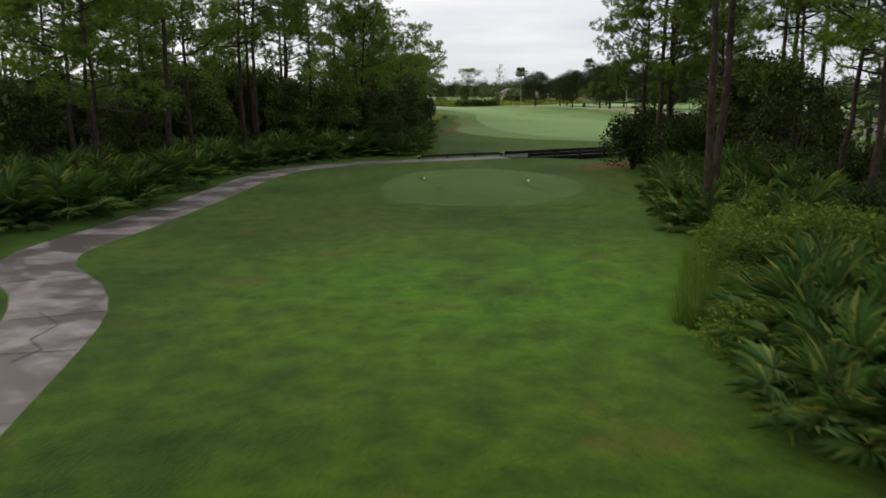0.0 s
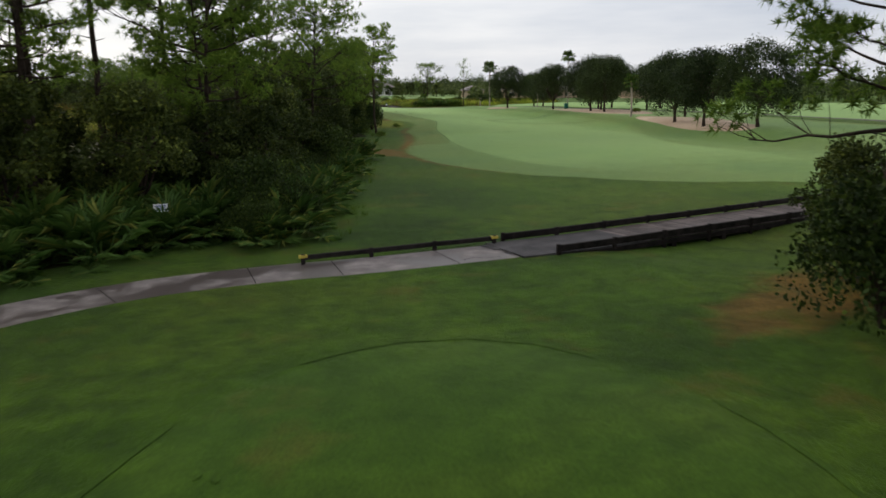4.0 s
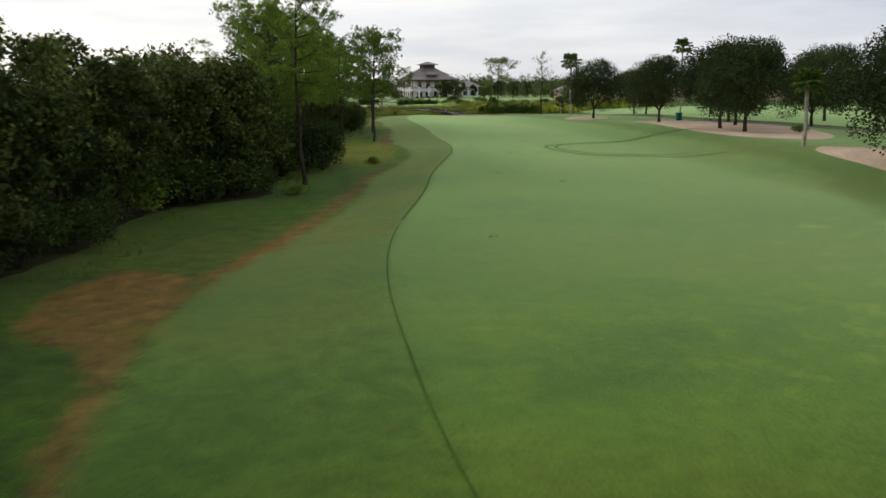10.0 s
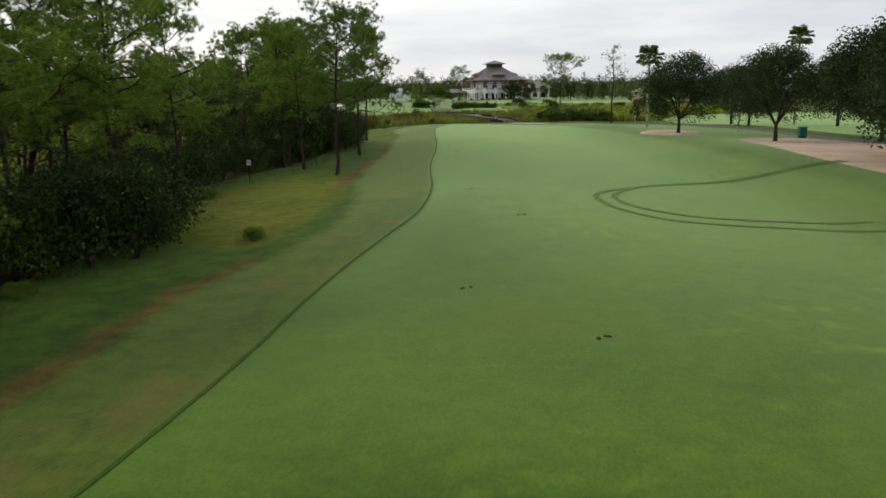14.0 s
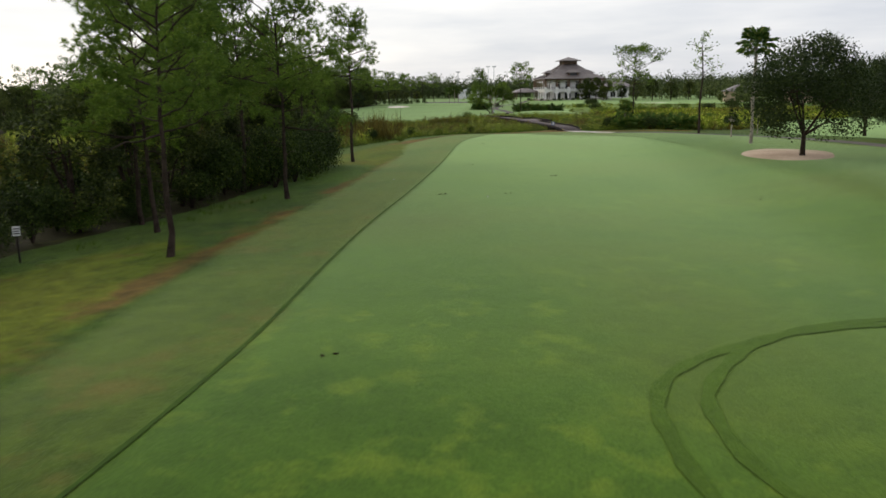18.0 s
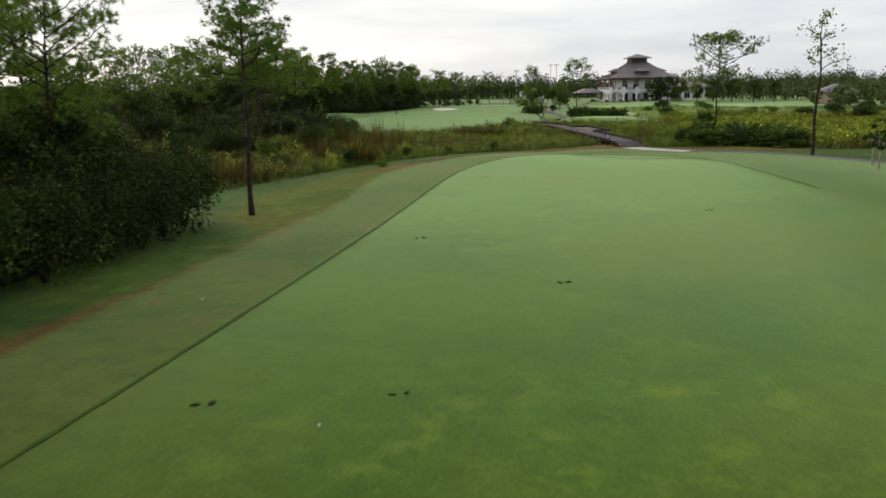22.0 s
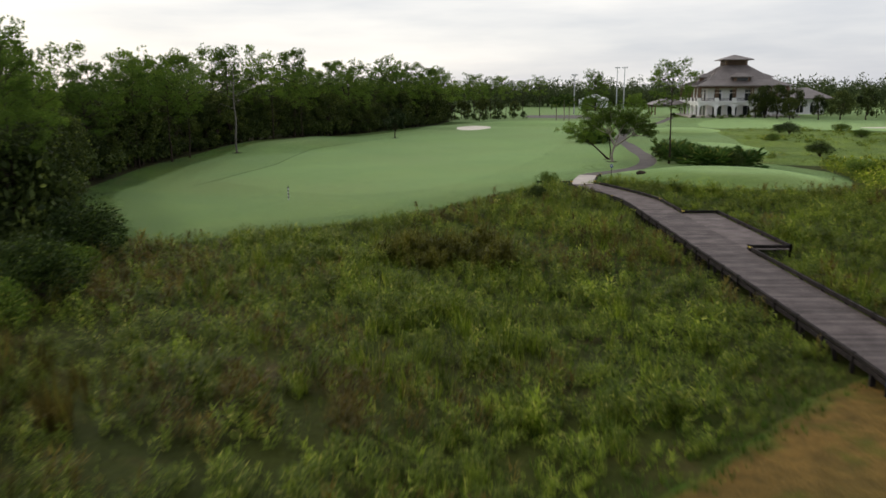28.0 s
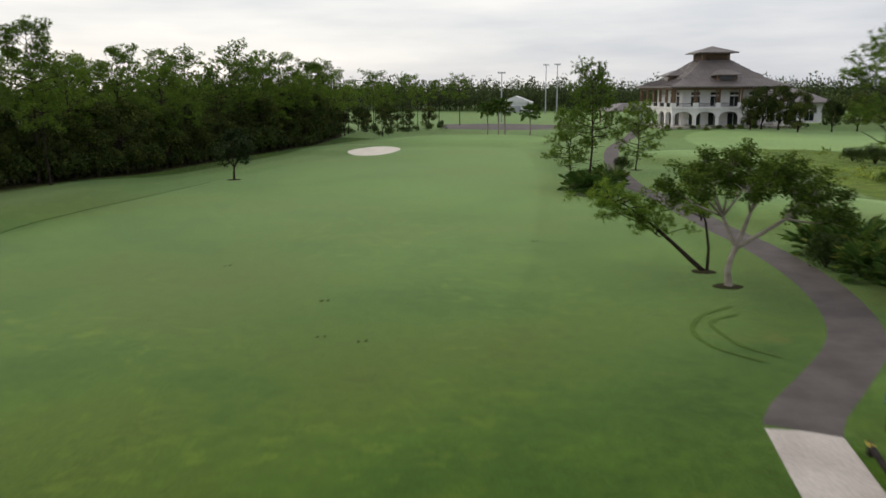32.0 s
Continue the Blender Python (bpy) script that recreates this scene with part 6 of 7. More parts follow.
# ---- timber bridge and boardwalk ----
def deck_z(line, high):
    """Deck height along a line: from the ground at both ends up to the level deck."""
    s = np.r_[0, np.cumsum(np.hypot(*np.diff(line, axis=0).T))]
    ease = np.clip(np.minimum(s, s[-1] - s) / 5.0, 0, 1)
    g = ground_z(line[:, 0], line[:, 1])
    ends = np.interp(s, [0, s[-1]], [g[0] + 0.05, g[-1] + 0.05])
    return ends * (1 - ease) + high * ease, s


def at_s(line, z, s, q):
    x, y, h = np.interp(q, s, line[:, 0]), np.interp(q, s, line[:, 1]), np.interp(q, s, z)
    x2, y2 = np.interp(q + 0.05, s, line[:, 0]), np.interp(q + 0.05, s, line[:, 1])
    x1, y1 = np.interp(q - 0.05, s, line[:, 0]), np.interp(q - 0.05, s, line[:, 1])
    return np.array([x, y, h]), math.degrees(math.atan2(y2 - y1, x2 - x1))


PLANK = {}


def plank_mesh(width):
    if width not in PLANK:
        me = bpy.data.meshes.new("plank")
        bm = boxed((0.136, width, 0.045), bevel=0.006)
        bm.to_mesh(me); bm.free()
        me.materials.append(DECKING)
        PLANK[width] = me
    return PLANK[width]


def planked(root, line, z, s, width, first, last, most=300):
    q, n, rest = first, 0, bmesh.new()
    rng = random.Random(3)
    while q < last:
        p, a = at_s(line, z, s, q)
        if n < most:
            ob = part("plank", plank_mesh(width), DECKING, root)
            ob.matrix_basis = pose(p[0], p[1], p[2] - 0.022 + rng.uniform(-0.004, 0.004), 0, 0, a + rng.uniform(-0.3, 0.3))
        else:
            box(rest, (0.136, width, 0.045), (p[0], p[1], p[2] - 0.022 + rng.uniform(-0.004, 0.004)), a)
        n, q = n + 1, q + 0.146
    if n > most:
        tagged(part("planks", rest, DECKING, root), kind="stuff")


def rail_run(root, pts, post_h, beam, gap=2.4, low=True, marks=()):
    """Posts with a heavy top beam and a kerb timber along a run of 3D points."""
    pts = np.asarray(pts, float)
    s = np.r_[0, np.cumsum(np.linalg.norm(np.diff(pts, axis=0), axis=1))]
    count = max(2, int(round(s[-1] / gap)) + 1)
    where = [np.array([np.interp(q, s, pts[:, k]) for k in range(3)]) for q in np.linspace(0, s[-1], count)]
    for p in where:
        part("post", boxed((0.15, 0.15, post_h + 0.7), (p[0], p[1], p[2] + post_h / 2 - 0.31), bevel=0.012), TIMBER, root)
    for a, b in zip(where, where[1:]):
        L, ang, mid = np.hypot(*(b - a)[:2]), math.degrees(math.atan2(b[1] - a[1], b[0] - a[0])), (a + b) / 2
        tilt = math.degrees(math.atan2(b[2] - a[2], L))
        for name, size, h in (("rail", beam, post_h - beam[1] / 2),) + ((("kerb", (0.1, 0.12), 0.1),) if low else ()):
            bm = boxed((L - 0.004, size[0], size[1]), bevel=0.012)
            bm.transform(pose(mid[0], mid[1], mid[2] + h, 0, -tilt, ang))
            part(name, bm, TIMBER, root)
    for k in marks:
        p = where[k]
        o = where[k - 1] if k else where[1]
        cap = boxed((0.3, beam[0] + 0.03, 0.11), bevel=0.01)
        cap.transform(pose(p[0], p[1], p[2] + post_h - 0.04, 0, 0, math.degrees(math.atan2(p[1] - o[1], p[0] - o[0]))))
        part("yellow_cap", cap, YELLOW, root, "yellow painted post cap")


def joists(root, line, z, s, width, first, last):
    """Edge beams, bearers and piles under a deck."""
    for side in (-1, 1):
        q = first
        while q < last - 0.2:
            e = min(q + 3.0, last)
            (a, aa), (b, _) = at_s(line, z, s, q), at_s(line, z, s, e)
            off = lambda p, ang: p[:2] + np.array([-math.sin(radians(ang)), math.cos(radians(ang))]) * side * (width / 2 + 0.05)
            A, B = off(a, aa), off(b, at_s(line, z, s, e)[1])
            L, ang = np.hypot(*(B - A)), math.degrees(math.atan2(B[1] - A[1], B[0] - A[0]))
            bm = boxed((L, 0.09, 0.2), bevel=0.008)
            bm.transform(pose(*((A + B) / 2), (a[2] + b[2]) / 2 - 0.16, 0, -math.degrees(math.atan2(b[2] - a[2], L)), ang))
            part("edge_beam", bm, TIMBER, root)
            part("support_post", boxed((0.2, 0.2, 1.5), (A[0], A[1], a[2] - 0.95)), TIMBER, root)
            q = e


bridge = tagged(thing("timber_bridge", (0, 0, 0), "low dark timber cart bridge over wet ground", "bridge"), kind="")
zA, sA = deck_z(DECK_A, 0.16)
planked(bridge, DECK_A, zA, sA, 2.9, 5.4, sA[-1])
joists(bridge, DECK_A, zA, sA, 2.9, 1.2, sA[-1])
la, ra = ribbon(DECK_A, 3.06)
rail_run(bridge, np.column_stack([la, zA])[2::6], 0.3, (0.13, 0.18), 2.6)
rail_run(bridge, np.column_stack([ra, zA])[3::6], 0.3, (0.13, 0.18), 2.6)
slab_bm = bmesh.new()
n5 = int(np.searchsorted(sA, 5.45)) + 1
sl, sr = ribbon(DECK_A, 2.88)
for k in range(n5 - 1):
    vs = [slab_bm.verts.new((*p, h)) for p, h in ((sl[k], zA[k]), (sr[k], zA[k]), (sr[k + 1], zA[k + 1]), (sl[k + 1], zA[k + 1]))]
    slab_bm.faces.new(vs)
bmesh.ops.remove_doubles(slab_bm, verts=slab_bm.verts, dist=0.001)
got = bmesh.ops.extrude_face_region(slab_bm, geom=list(slab_bm.faces))
for v in [g for g in got["geom"] if isinstance(g, bmesh.types.BMVert)]:
    v.co.z -= 0.25
bmesh.ops.recalc_face_normals(slab_bm, faces=slab_bm.faces)
part("approach_slab", slab_bm, WET, bridge, "dark cracked asphalt approach")
rj = random.Random(4)
lip = bmesh.new()
rows = []
for j in range(15):
    q = (j / 14 - 0.5) * 2.5
    c, e = DECK_A[0] + (sl[0] - sr[0]) / 2.88 * q, DECK_A[2] + (sl[2] - sr[2]) / 2.88 * q
    d = (e - c) / np.linalg.norm(e - c)
    f = c + d * (rj.uniform(-0.45, 0.1) + (0.35 if j < 5 else 0.0))
    rows.append([lip.verts.new((f[0], f[1], gz(*f) + 0.012)), lip.verts.new((f[0] + d[0] * 0.1, f[1] + d[1] * 0.1, gz(*f) + 0.035)), lip.verts.new((e[0], e[1], zA[2] + 0.012))])
for a, b in zip(rows, rows[1:]):
    for k in range(2):
        lip.faces.new((b[k], a[k], a[k + 1], b[k + 1]))
part("asphalt_lip", lip, WET, bridge, "jagged edge of asphalt over the concrete")
rail_l = thing("path_rail", (0, 0, 0), "low dark timber rail with yellow ends beside the path", "rail")
rail_run(rail_l, [(9.8, 66.4, gz(9.8, 66.4)), (12.35, 66.85, gz(12.4, 66.8)), (14.9, 67.35, gz(15, 67.3)), (17.3, 67.8, gz(17.3, 67.8))], 0.32, (0.14, 0.17), 2.55, False, (0, 3))

DECK_B = np.vstack([np.column_stack([np.linspace(52.1, 40.1, 100), np.linspace(292.5, 341.4, 100)]), smooth_line([(39.95, 342.0), (38.6, 344.9), (36.5, 348.7), (34.6, 352.2), (33.4, 355.9)], step=0.5)])
boardwalk = thing("boardwalk", (0, 0, 0), "long grey-brown timber boardwalk through the marsh", "boardwalk")
zB, sB = deck_z(DECK_B, 0.32)
planked(boardwalk, DECK_B, zB, sB, 3.1, 0.05, sB[-1])
joists(boardwalk, DECK_B, zB, sB, 3.1, 0.6, sB[-1] - 0.3)
lb, rb = ribbon(DECK_B, 3.25)
LB, RB3 = np.column_stack([lb, zB]), np.column_stack([rb, zB])
rail_run(boardwalk, LB[1::6], 0.16, (0.13, 0.12), 2.5, False, (0, 21, -1))
k0, k1 = int(np.argmin(abs(DECK_B[:, 1] - 320.4))), int(np.argmin(abs(DECK_B[:, 1] - 334.6)))
rail_run(boardwalk, RB3[1:k0:6], 0.26, (0.14, 0.14), 2.5, True, (0, -1))
rail_run(boardwalk, RB3[k1::5], 0.26, (0.14, 0.14), 2.5, True, (0, 3, -1))
bay = [rb[k0] + (0.05, 0.1), rb[k0] + (2.6, 0.7), rb[k1] + (2.7, 0.6), rb[k1] + (0.05, 0)]
for a, b in zip(bay, bay[1:]):
    rail_run(boardwalk, [(*a, 0.32), (*((a + b) / 2), 0.32), (*b, 0.32)], 0.26, (0.14, 0.14), 2.5, True)
bay_bm = bmesh.new()
edge_dir = (rb[k1] - rb[k0]) / np.linalg.norm(rb[k1] - rb[k0])
for k in range(int(np.linalg.norm(rb[k1] - rb[k0]) / 0.146)):
    c = rb[k0] + edge_dir * 0.146 * (k + 0.5)
    box(bay_bm, (0.136, 2.7, 0.045), (c[0] + edge_dir[1] * 1.28, c[1] - edge_dir[0] * 1.28, 0.297), math.degrees(math.atan2(edge_dir[1], edge_dir[0])))
tagged(part("bay_planks", bay_bm, DECKING, boardwalk, "planks of the passing bay"), kind="stuff")
low_rail = thing("low_rail", (0, 0, 0), "low dark timber kerb beside the slab", "rail")
rail_run(low_rail, [(28.6, 355.4, gz(28.6, 355.4)), (30.4, 355.6, gz(30.4, 355.6)), (32.2, 356.2, gz(32.2, 356.2))], 0.3, (0.16, 0.16), 1.9, False, (2,))
slab_rail = thing("slab_rail", (0, 0, 0), "low dark timber rail along the slab's outer edge", "rail")
rail_run(slab_rail, [(34.75, 356.4, 0.05), (34.6, 359, 0.05), (34.5, 361.5, 0.05), (34.75, 364.6, 0.05)], 0.34, (0.14, 0.16), 2.6, False, (0, 2, 3))
for q in np.arange(3, len(PATH_1), 2.6):
    c, d = PATH_1[int(q)], PATH_1[min(int(q) + 1, len(PATH_1) - 1)] - PATH_1[int(q)]
    nrm = np.array([-d[1], d[0]]) / np.linalg.norm(d)
    strip("path_joint", np.array([c - nrm * 1.2, c, c + nrm * 1.2]), 0.03, TIMBER, "dark joint between concrete slabs", 0.01, "joint")
strip("path_crack", np.array([(-6.2, 17.4), (-5.8, 18.2), (-6.3, 19.0), (-6.0, 20.2), (-6.8, 21.4)]), 0.03, TIMBER, "crack across the concrete path", 0.012, "crack")
strip("path_crack", np.array([(15.4, 65.3), (15.9, 65.6), (16.3, 65.4), (16.9, 65.5)]), 0.03, TIMBER, "crack across the concrete path", 0.012, "crack")


# ---- marsh and rough growth ----
def tuft(rng, blades, height, spread, width):
    V, T = [], []
    for i in range(blades):
        a, r = rng.uniform(0, 6.28), rng.uniform(0, spread * 0.35)
        b = np.array([math.cos(a) * r, math.sin(a) * r, -0.03])
        tip = b + [math.cos(a) * rng.uniform(0.2, 1) * spread, math.sin(a) * rng.uniform(0.2, 1) * spread, height * rng.uniform(0.6, 1.1)]
        sd = np.array([-math.sin(a), math.cos(a), 0]) * width
        k = len(V)
        V += [b - sd, b + sd, tip]
        T += [(k, k + 1, k + 2)]
    return np.array(V), np.array(T)


def bushy(rng, blades, height, spread, width):
    """An upright weed: narrow pointed leaves in tiers round a few stems."""
    a, u = rng.uniform(0, 6.28, blades), rng.uniform(0.05, 0.9, blades)
    r = rng.uniform(0, spread * 0.55, blades)
    d = np.column_stack([np.cos(a), np.sin(a), np.zeros(blades)])
    b = d * r[:, None] + np.column_stack([np.zeros((blades, 2)), u * height * 0.8])
    tip = b + d * (spread * rng.uniform(0.3, 0.75, blades))[:, None] + np.column_stack([np.zeros((blades, 2)), height * rng.uniform(-0.02, 0.15, blades)])
    sd = np.column_stack([-np.sin(a), np.cos(a), np.zeros(blades)]) * width
    V = np.stack([b - sd, b + sd, tip], 1).reshape(-1, 3)
    return V, np.arange(blades * 3).reshape(-1, 3)


def weed(rng, stalks, height, spread, leaves, size):
    got = [tuft(rng, stalks, height, spread, 0.012)]
    C = np.column_stack([rng.normal(0, spread * 0.6, leaves), rng.normal(0, spread * 0.6, leaves), height * rng.uniform(0.3, 1.05, leaves)])
    got.append(leaf_cards(rng, C, size, np.tile([0, 0, 0.6], (leaves, 1))))
    return join(got)


DECK_ZONE = np.vstack([lb + (lb - DECK_B) * 0.06, (rb + (rb - DECK_B) * 0.06)[::-1]])
BAY_ZONE = np.array([rb[k0], rb[k0] + (2.8, 0.6), rb[k1] + (2.9, 0.7), rb[k1]])


def bush_leaves(r, n, h):
    return bushy(r, int(n * 2.7), h, 0.27, 0.026)


def growth(name, label, cat, polys, n, box4, make, mat, seed, keep=None, clumps=0, **kw):
    rng = np.random.default_rng(seed)
    P = np.column_stack([rng.uniform(box4[0], box4[2], n), rng.uniform(box4[1], box4[3], n)])
    ok = np.zeros(n, bool)
    for q in polys:
        ok |= inside(P[:, 0], P[:, 1], q)
    ok &= ~inside(P[:, 0], P[:, 1], DECK_ZONE) & ~inside(P[:, 0], P[:, 1], BAY_ZONE)
    P = P[ok]
    dome = np.ones(len(P))
    if clumps:
        C = P[rng.integers(0, len(P), max(1, len(P) // clumps))]
        C = np.column_stack([C, rng.uniform(0.75, 1.3, len(C))])[rng.integers(0, len(C), len(P))]
        off = rng.normal(0, 0.42, (len(P), 2))
        P = C[:, :2] + off
        dome = C[:, 2] * (1.2 - 0.75 * np.clip(np.hypot(off[:, 0], off[:, 1]) / 0.85, 0, 1) ** 1.6)
        ok = ~inside(P[:, 0], P[:, 1], DECK_ZONE) & ~inside(P[:, 0], P[:, 1], BAY_ZONE)
        P, dome = P[ok], dome[ok]
    if keep is not None:
        ok = keep(P[:, 0], P[:, 1]) > rng.uniform(0, 1, len(P))
        P, dome = P[ok], dome[ok]
    P = np.column_stack([P, ground_z(P[:, 0], P[:, 1])])
    mound = (0.66 + 0.68 * np.clip(wave(P[:, 0], P[:, 1], 5.0, 1.7), 0, 1)) * dome if clumps else dome
    if MARSH_A is polys[0]:
        mound = mound * np.clip(0.42 - 0.24 * dist_to(MARSH_A, P[:, 0], P[:, 1]), 0.4, 1.0)
    # lower growth beside the boardwalk
    gap = np.full(len(P), 99.0)
    for e in np.vstack([lb[::2], rb[::2]]):
        gap = np.minimum(gap, np.hypot(P[:, 0] - e[0], P[:, 1] - e[1]))
    mound = mound * np.clip(0.5 + 0.3 * gap, 0.55, 1.0)
    pieces = []
    for k in range(4):
        V, T = make(rng)
        pieces.append(scatter(P[k::4], V, T, rng, grow=mound[k::4], **kw))
    V, T = join(pieces)
    ob = new(name, tri_mesh(name, V, T, mat))
    return tagged(ob, label, cat, kind="stuff")


def wave(x, y, seed, size):
    return 0.5 + 0.25 * (np.sin(x / size + seed) * np.cos(y / size * 1.3 + seed * 2) + np.sin((x + y) / size * 0.7 + seed * 3) + 0.6 * np.sin((x - 1.7 * y) / size * 1.9 + seed)) 


# Extra rust in the south-west corner: brown growth, its dark colour also standing for shade
rusty = lambda x, y: np.clip((wave(x, y, 1.0, 5.2) - 0.55) * 3.2 + 0.5 * (1 - ease(x, 20, 32)) * (1 - ease(y, 294, 306)), 0, 0.66)
lush = lambda x, y: np.clip(1.25 - rusty(x, y), 0.15, 1)
NEARM = (4, 254, 62, 362)
growth("marsh_weeds", "dense green and yellow marsh weeds", "weeds", [MARSH_A], 50000, NEARM, lambda r: bush_leaves(r, 15, 0.85), MARSH, 1, lush, clumps=5, lo=0.6, hi=1.3)
growth("marsh_grass", "tall green marsh grass", "grass", [MARSH_A], 20000, NEARM, lambda r: tuft(r, 11, 0.8, 0.4, 0.016), MARSH, 2, lambda x, y: np.clip(wave(x, y, 4.0, 4.0) * 2.6 - 0.9, 0, 1), clumps=5, lo=0.7, hi=1.25)
growth("rusty_marsh_grass", "rusty brown marsh grass", "grass", [MARSH_A], 26000, NEARM, lambda r: bush_leaves(r, 16, 1.2), RUSTY, 3, rusty, clumps=9, lo=0.7, hi=1.3)
growth("rusty_bushes", "tall yellow-brown bushes standing in the marsh", "bushes", [MARSH_A], 3400, (23.5, 311, 34, 321), lambda r: bush_leaves(r, 22, 1.35), OCHRE, 17, lambda x, y: np.clip(1.5 - 1.3 * np.hypot((x - 28.8) / 4.6, (y - 316) / 3.2), 0, 1), clumps=24, lo=0.8, hi=1.35)
growth("marsh_weeds_east", "green and brown marsh growth east of the boardwalk", "weeds", [MARSH_A], 15000, (62, 284, 128, 386), lambda r: weed(r, 8, 0.8, 0.6, 10, 0.22), MARSH, 4, lush, lo=0.7, hi=1.5)
growth("rusty_grass_east", "brown marsh grass east of the boardwalk", "grass", [MARSH_A], 6500, (62, 284, 128, 386), lambda r: tuft(r, 12, 1.3, 0.7, 0.04), RUSTY, 5, rusty, lo=0.8, hi=1.6)
growth("marsh_weeds_west", "green and brown marsh growth to the west", "weeds", [MARSH_A], 7000, (-70, 236, 26, 292), lambda r: bush_leaves(r, 20, 1.1), MARSH, 6, lush, clumps=4, lo=0.8, hi=1.7)
growth("rusty_grass_west", "brown marsh grass to the west", "grass", [MARSH_A], 14000, (-70, 236, 26, 292), lambda r: tuft(r, 14, 1.6, 0.6, 0.028), RUSTY, 7, lambda x, y: np.clip((wave(x, y, 1.0, 5) - 0.42) * 5, 0, 1), clumps=5, lo=0.8, hi=1.6)
growth("marsh_weeds_north", "marsh growth between the tees", "weeds", [MARSH_A, MARSH_N], 7000, (44, 362, 128, 486), lambda r: weed(r, 6, 0.6, 0.5, 9, 0.2), MARSH, 8, lambda x, y: np.clip(wave(x, y, 2.0, 5.0) * 2.4 - 0.8, 0, 1), clumps=9, lo=0.5, hi=1.2)
growth("meadow_weeds", "wild growth of the western meadow", "weeds", [MEADOW_W], 14000, (-45, 110, 13, 244), lambda r: weed(r, 8, 1.0, 0.5, 12, 0.16), MEADOWLEAF, 11, lush, lo=0.7, hi=1.6)
growth("meadow_grass", "brown grass of the western meadow", "grass", [MEADOW_W], 9000, (-45, 110, 13, 244), lambda r: tuft(r, 12, 1.3, 0.6, 0.028), RUSTY, 12, rusty, lo=0.8, hi=1.6)
KEEP_OFF = [p for nme, p, *_ in ZONES if nme not in ("marsh_floor", "woodland_floor_west", "woodland_floor_north", "woodland_floor_east", "dry_patch")] + [np.vstack([la, ra[::-1]])]


def open_rough(x, y):
    ok = np.ones(x.shape)
    for p in KEEP_OFF:
        lo, hi = p.min(0), p.max(0)
        near = (x > lo[0]) & (x < hi[0]) & (y > lo[1]) & (y < hi[1])
        ok[near] *= ~inside(x[near], y[near], p)
    return ok


FIELD = np.array([(-12, 0), (9.5, 0), (12, 24), (24, 55), (46, 66), (46, 84), (30, 92), (24, 115), (28, 150), (31, 180), (30, 255), (22, 255), (20, 180), (16, 110), (10, 68), (-4, 60), (-12, 30)], float)
growth("rough_grass_blades", "short uneven blades of rough grass", "grass", [FIELD], 70000, (-12, 4, 46, 256), lambda r: tuft(r, 5, 0.06, 0.15, 0.01), BLADE, 9, open_rough, lo=0.7, hi=1.5)
growth("edge_grass", "longer grass at the woodland's foot", "grass", [np.vstack([smooth_line(EDGE_L2), smooth_line(EDGE_L3), (smooth_line(EDGE_L3) + (2.4, 0))[::-1], (smooth_line(EDGE_L2) + (2.0, 0))[::-1]])], 9000, (8, 68, 30, 235), lambda r: tuft(r, 8, 0.35, 0.25, 0.012), BLADE, 10, lambda x, y: np.clip(wave(x, y, 2, 3) * 2 - 0.7, 0, 1), lo=0.6, hi=1.3)
growth("tall_grass", "tall soft grass beside the palmettos", "grass", [np.array([(9.4, 14.6), (8.9, 17.5), (10.6, 20.6), (12.4, 24), (14.6, 26.6), (15.4, 23), (14.4, 19), (12, 15.6)], float)], 3800, (8, 14, 16, 27), lambda r: tuft(r, 12, 0.75, 0.4, 0.009), BLADE, 15, None, lo=0.5, hi=1.15)
rim = np.array([(10, 238), (62, 280), (62, 362), (4, 362), (4, 300), (40, 300), (20, 268)], float)
growth("marsh_rim_grass", "low ragged grass along the marsh's rim", "grass", [rim], 40000, (4, 238, 62, 362), lambda r: tuft(r, 9, 0.34, 0.24, 0.012), BLADE, 16, lambda x, y: (dist_to(MARSH_A, x, y) < 0.9) * open_rough(x, y), lo=0.5, hi=1.3)
# flattened grass and divots
DIVOT = []
for k in range(3):
    bm = bmesh.new()
    bmesh.ops.create_icosphere(bm, subdivisions=2, radius=1.0, matrix=Matrix.Diagonal((0.15, 0.085, 0.03, 1)))
    rr = random.Random(k)
    for v in bm.verts:
        v.co *= rr.uniform(0.75, 1.25)
    me = bpy.data.meshes.new("divot"); bm.to_mesh(me); bm.free(); me.materials.append(LITTER)
    DIVOT.append(me)
DIVOTS = [(33.9, 124.9), (38.4, 150.6), (42.1, 145.2), (39.2, 173.1), (41.6, 164.1), (39.0, 202.4), (58.0, 203.7), (39.4, 222.3), (46.1, 215.8), (42.9, 204), (53.7, 235.4), (39, 247.3), (51.6, 265.8), (16.9, 373.5), (13.3, 379.9), (14.9, 373.9), (4.6, 387.8), (23.7, 397.8), (6.2, 353.4), (10, 352.4), (21.1, 345.9), (5.0, 358.4)]
for k, (x, y) in enumerate(DIVOTS):
    for j in range(2):
        ob = tagged(new("divot", DIVOT[(k + j) % 3]), "small dark divot in the turf", "divot", group="divots")
        ob.matrix_basis = pose(x + j * 0.3, y + j * 0.16, gz(x, y) + 0.01, 0, 0, 40 * k + 70 * j) @ Matrix.Scale(0.6 + 0.12 * (k % 3), 4)

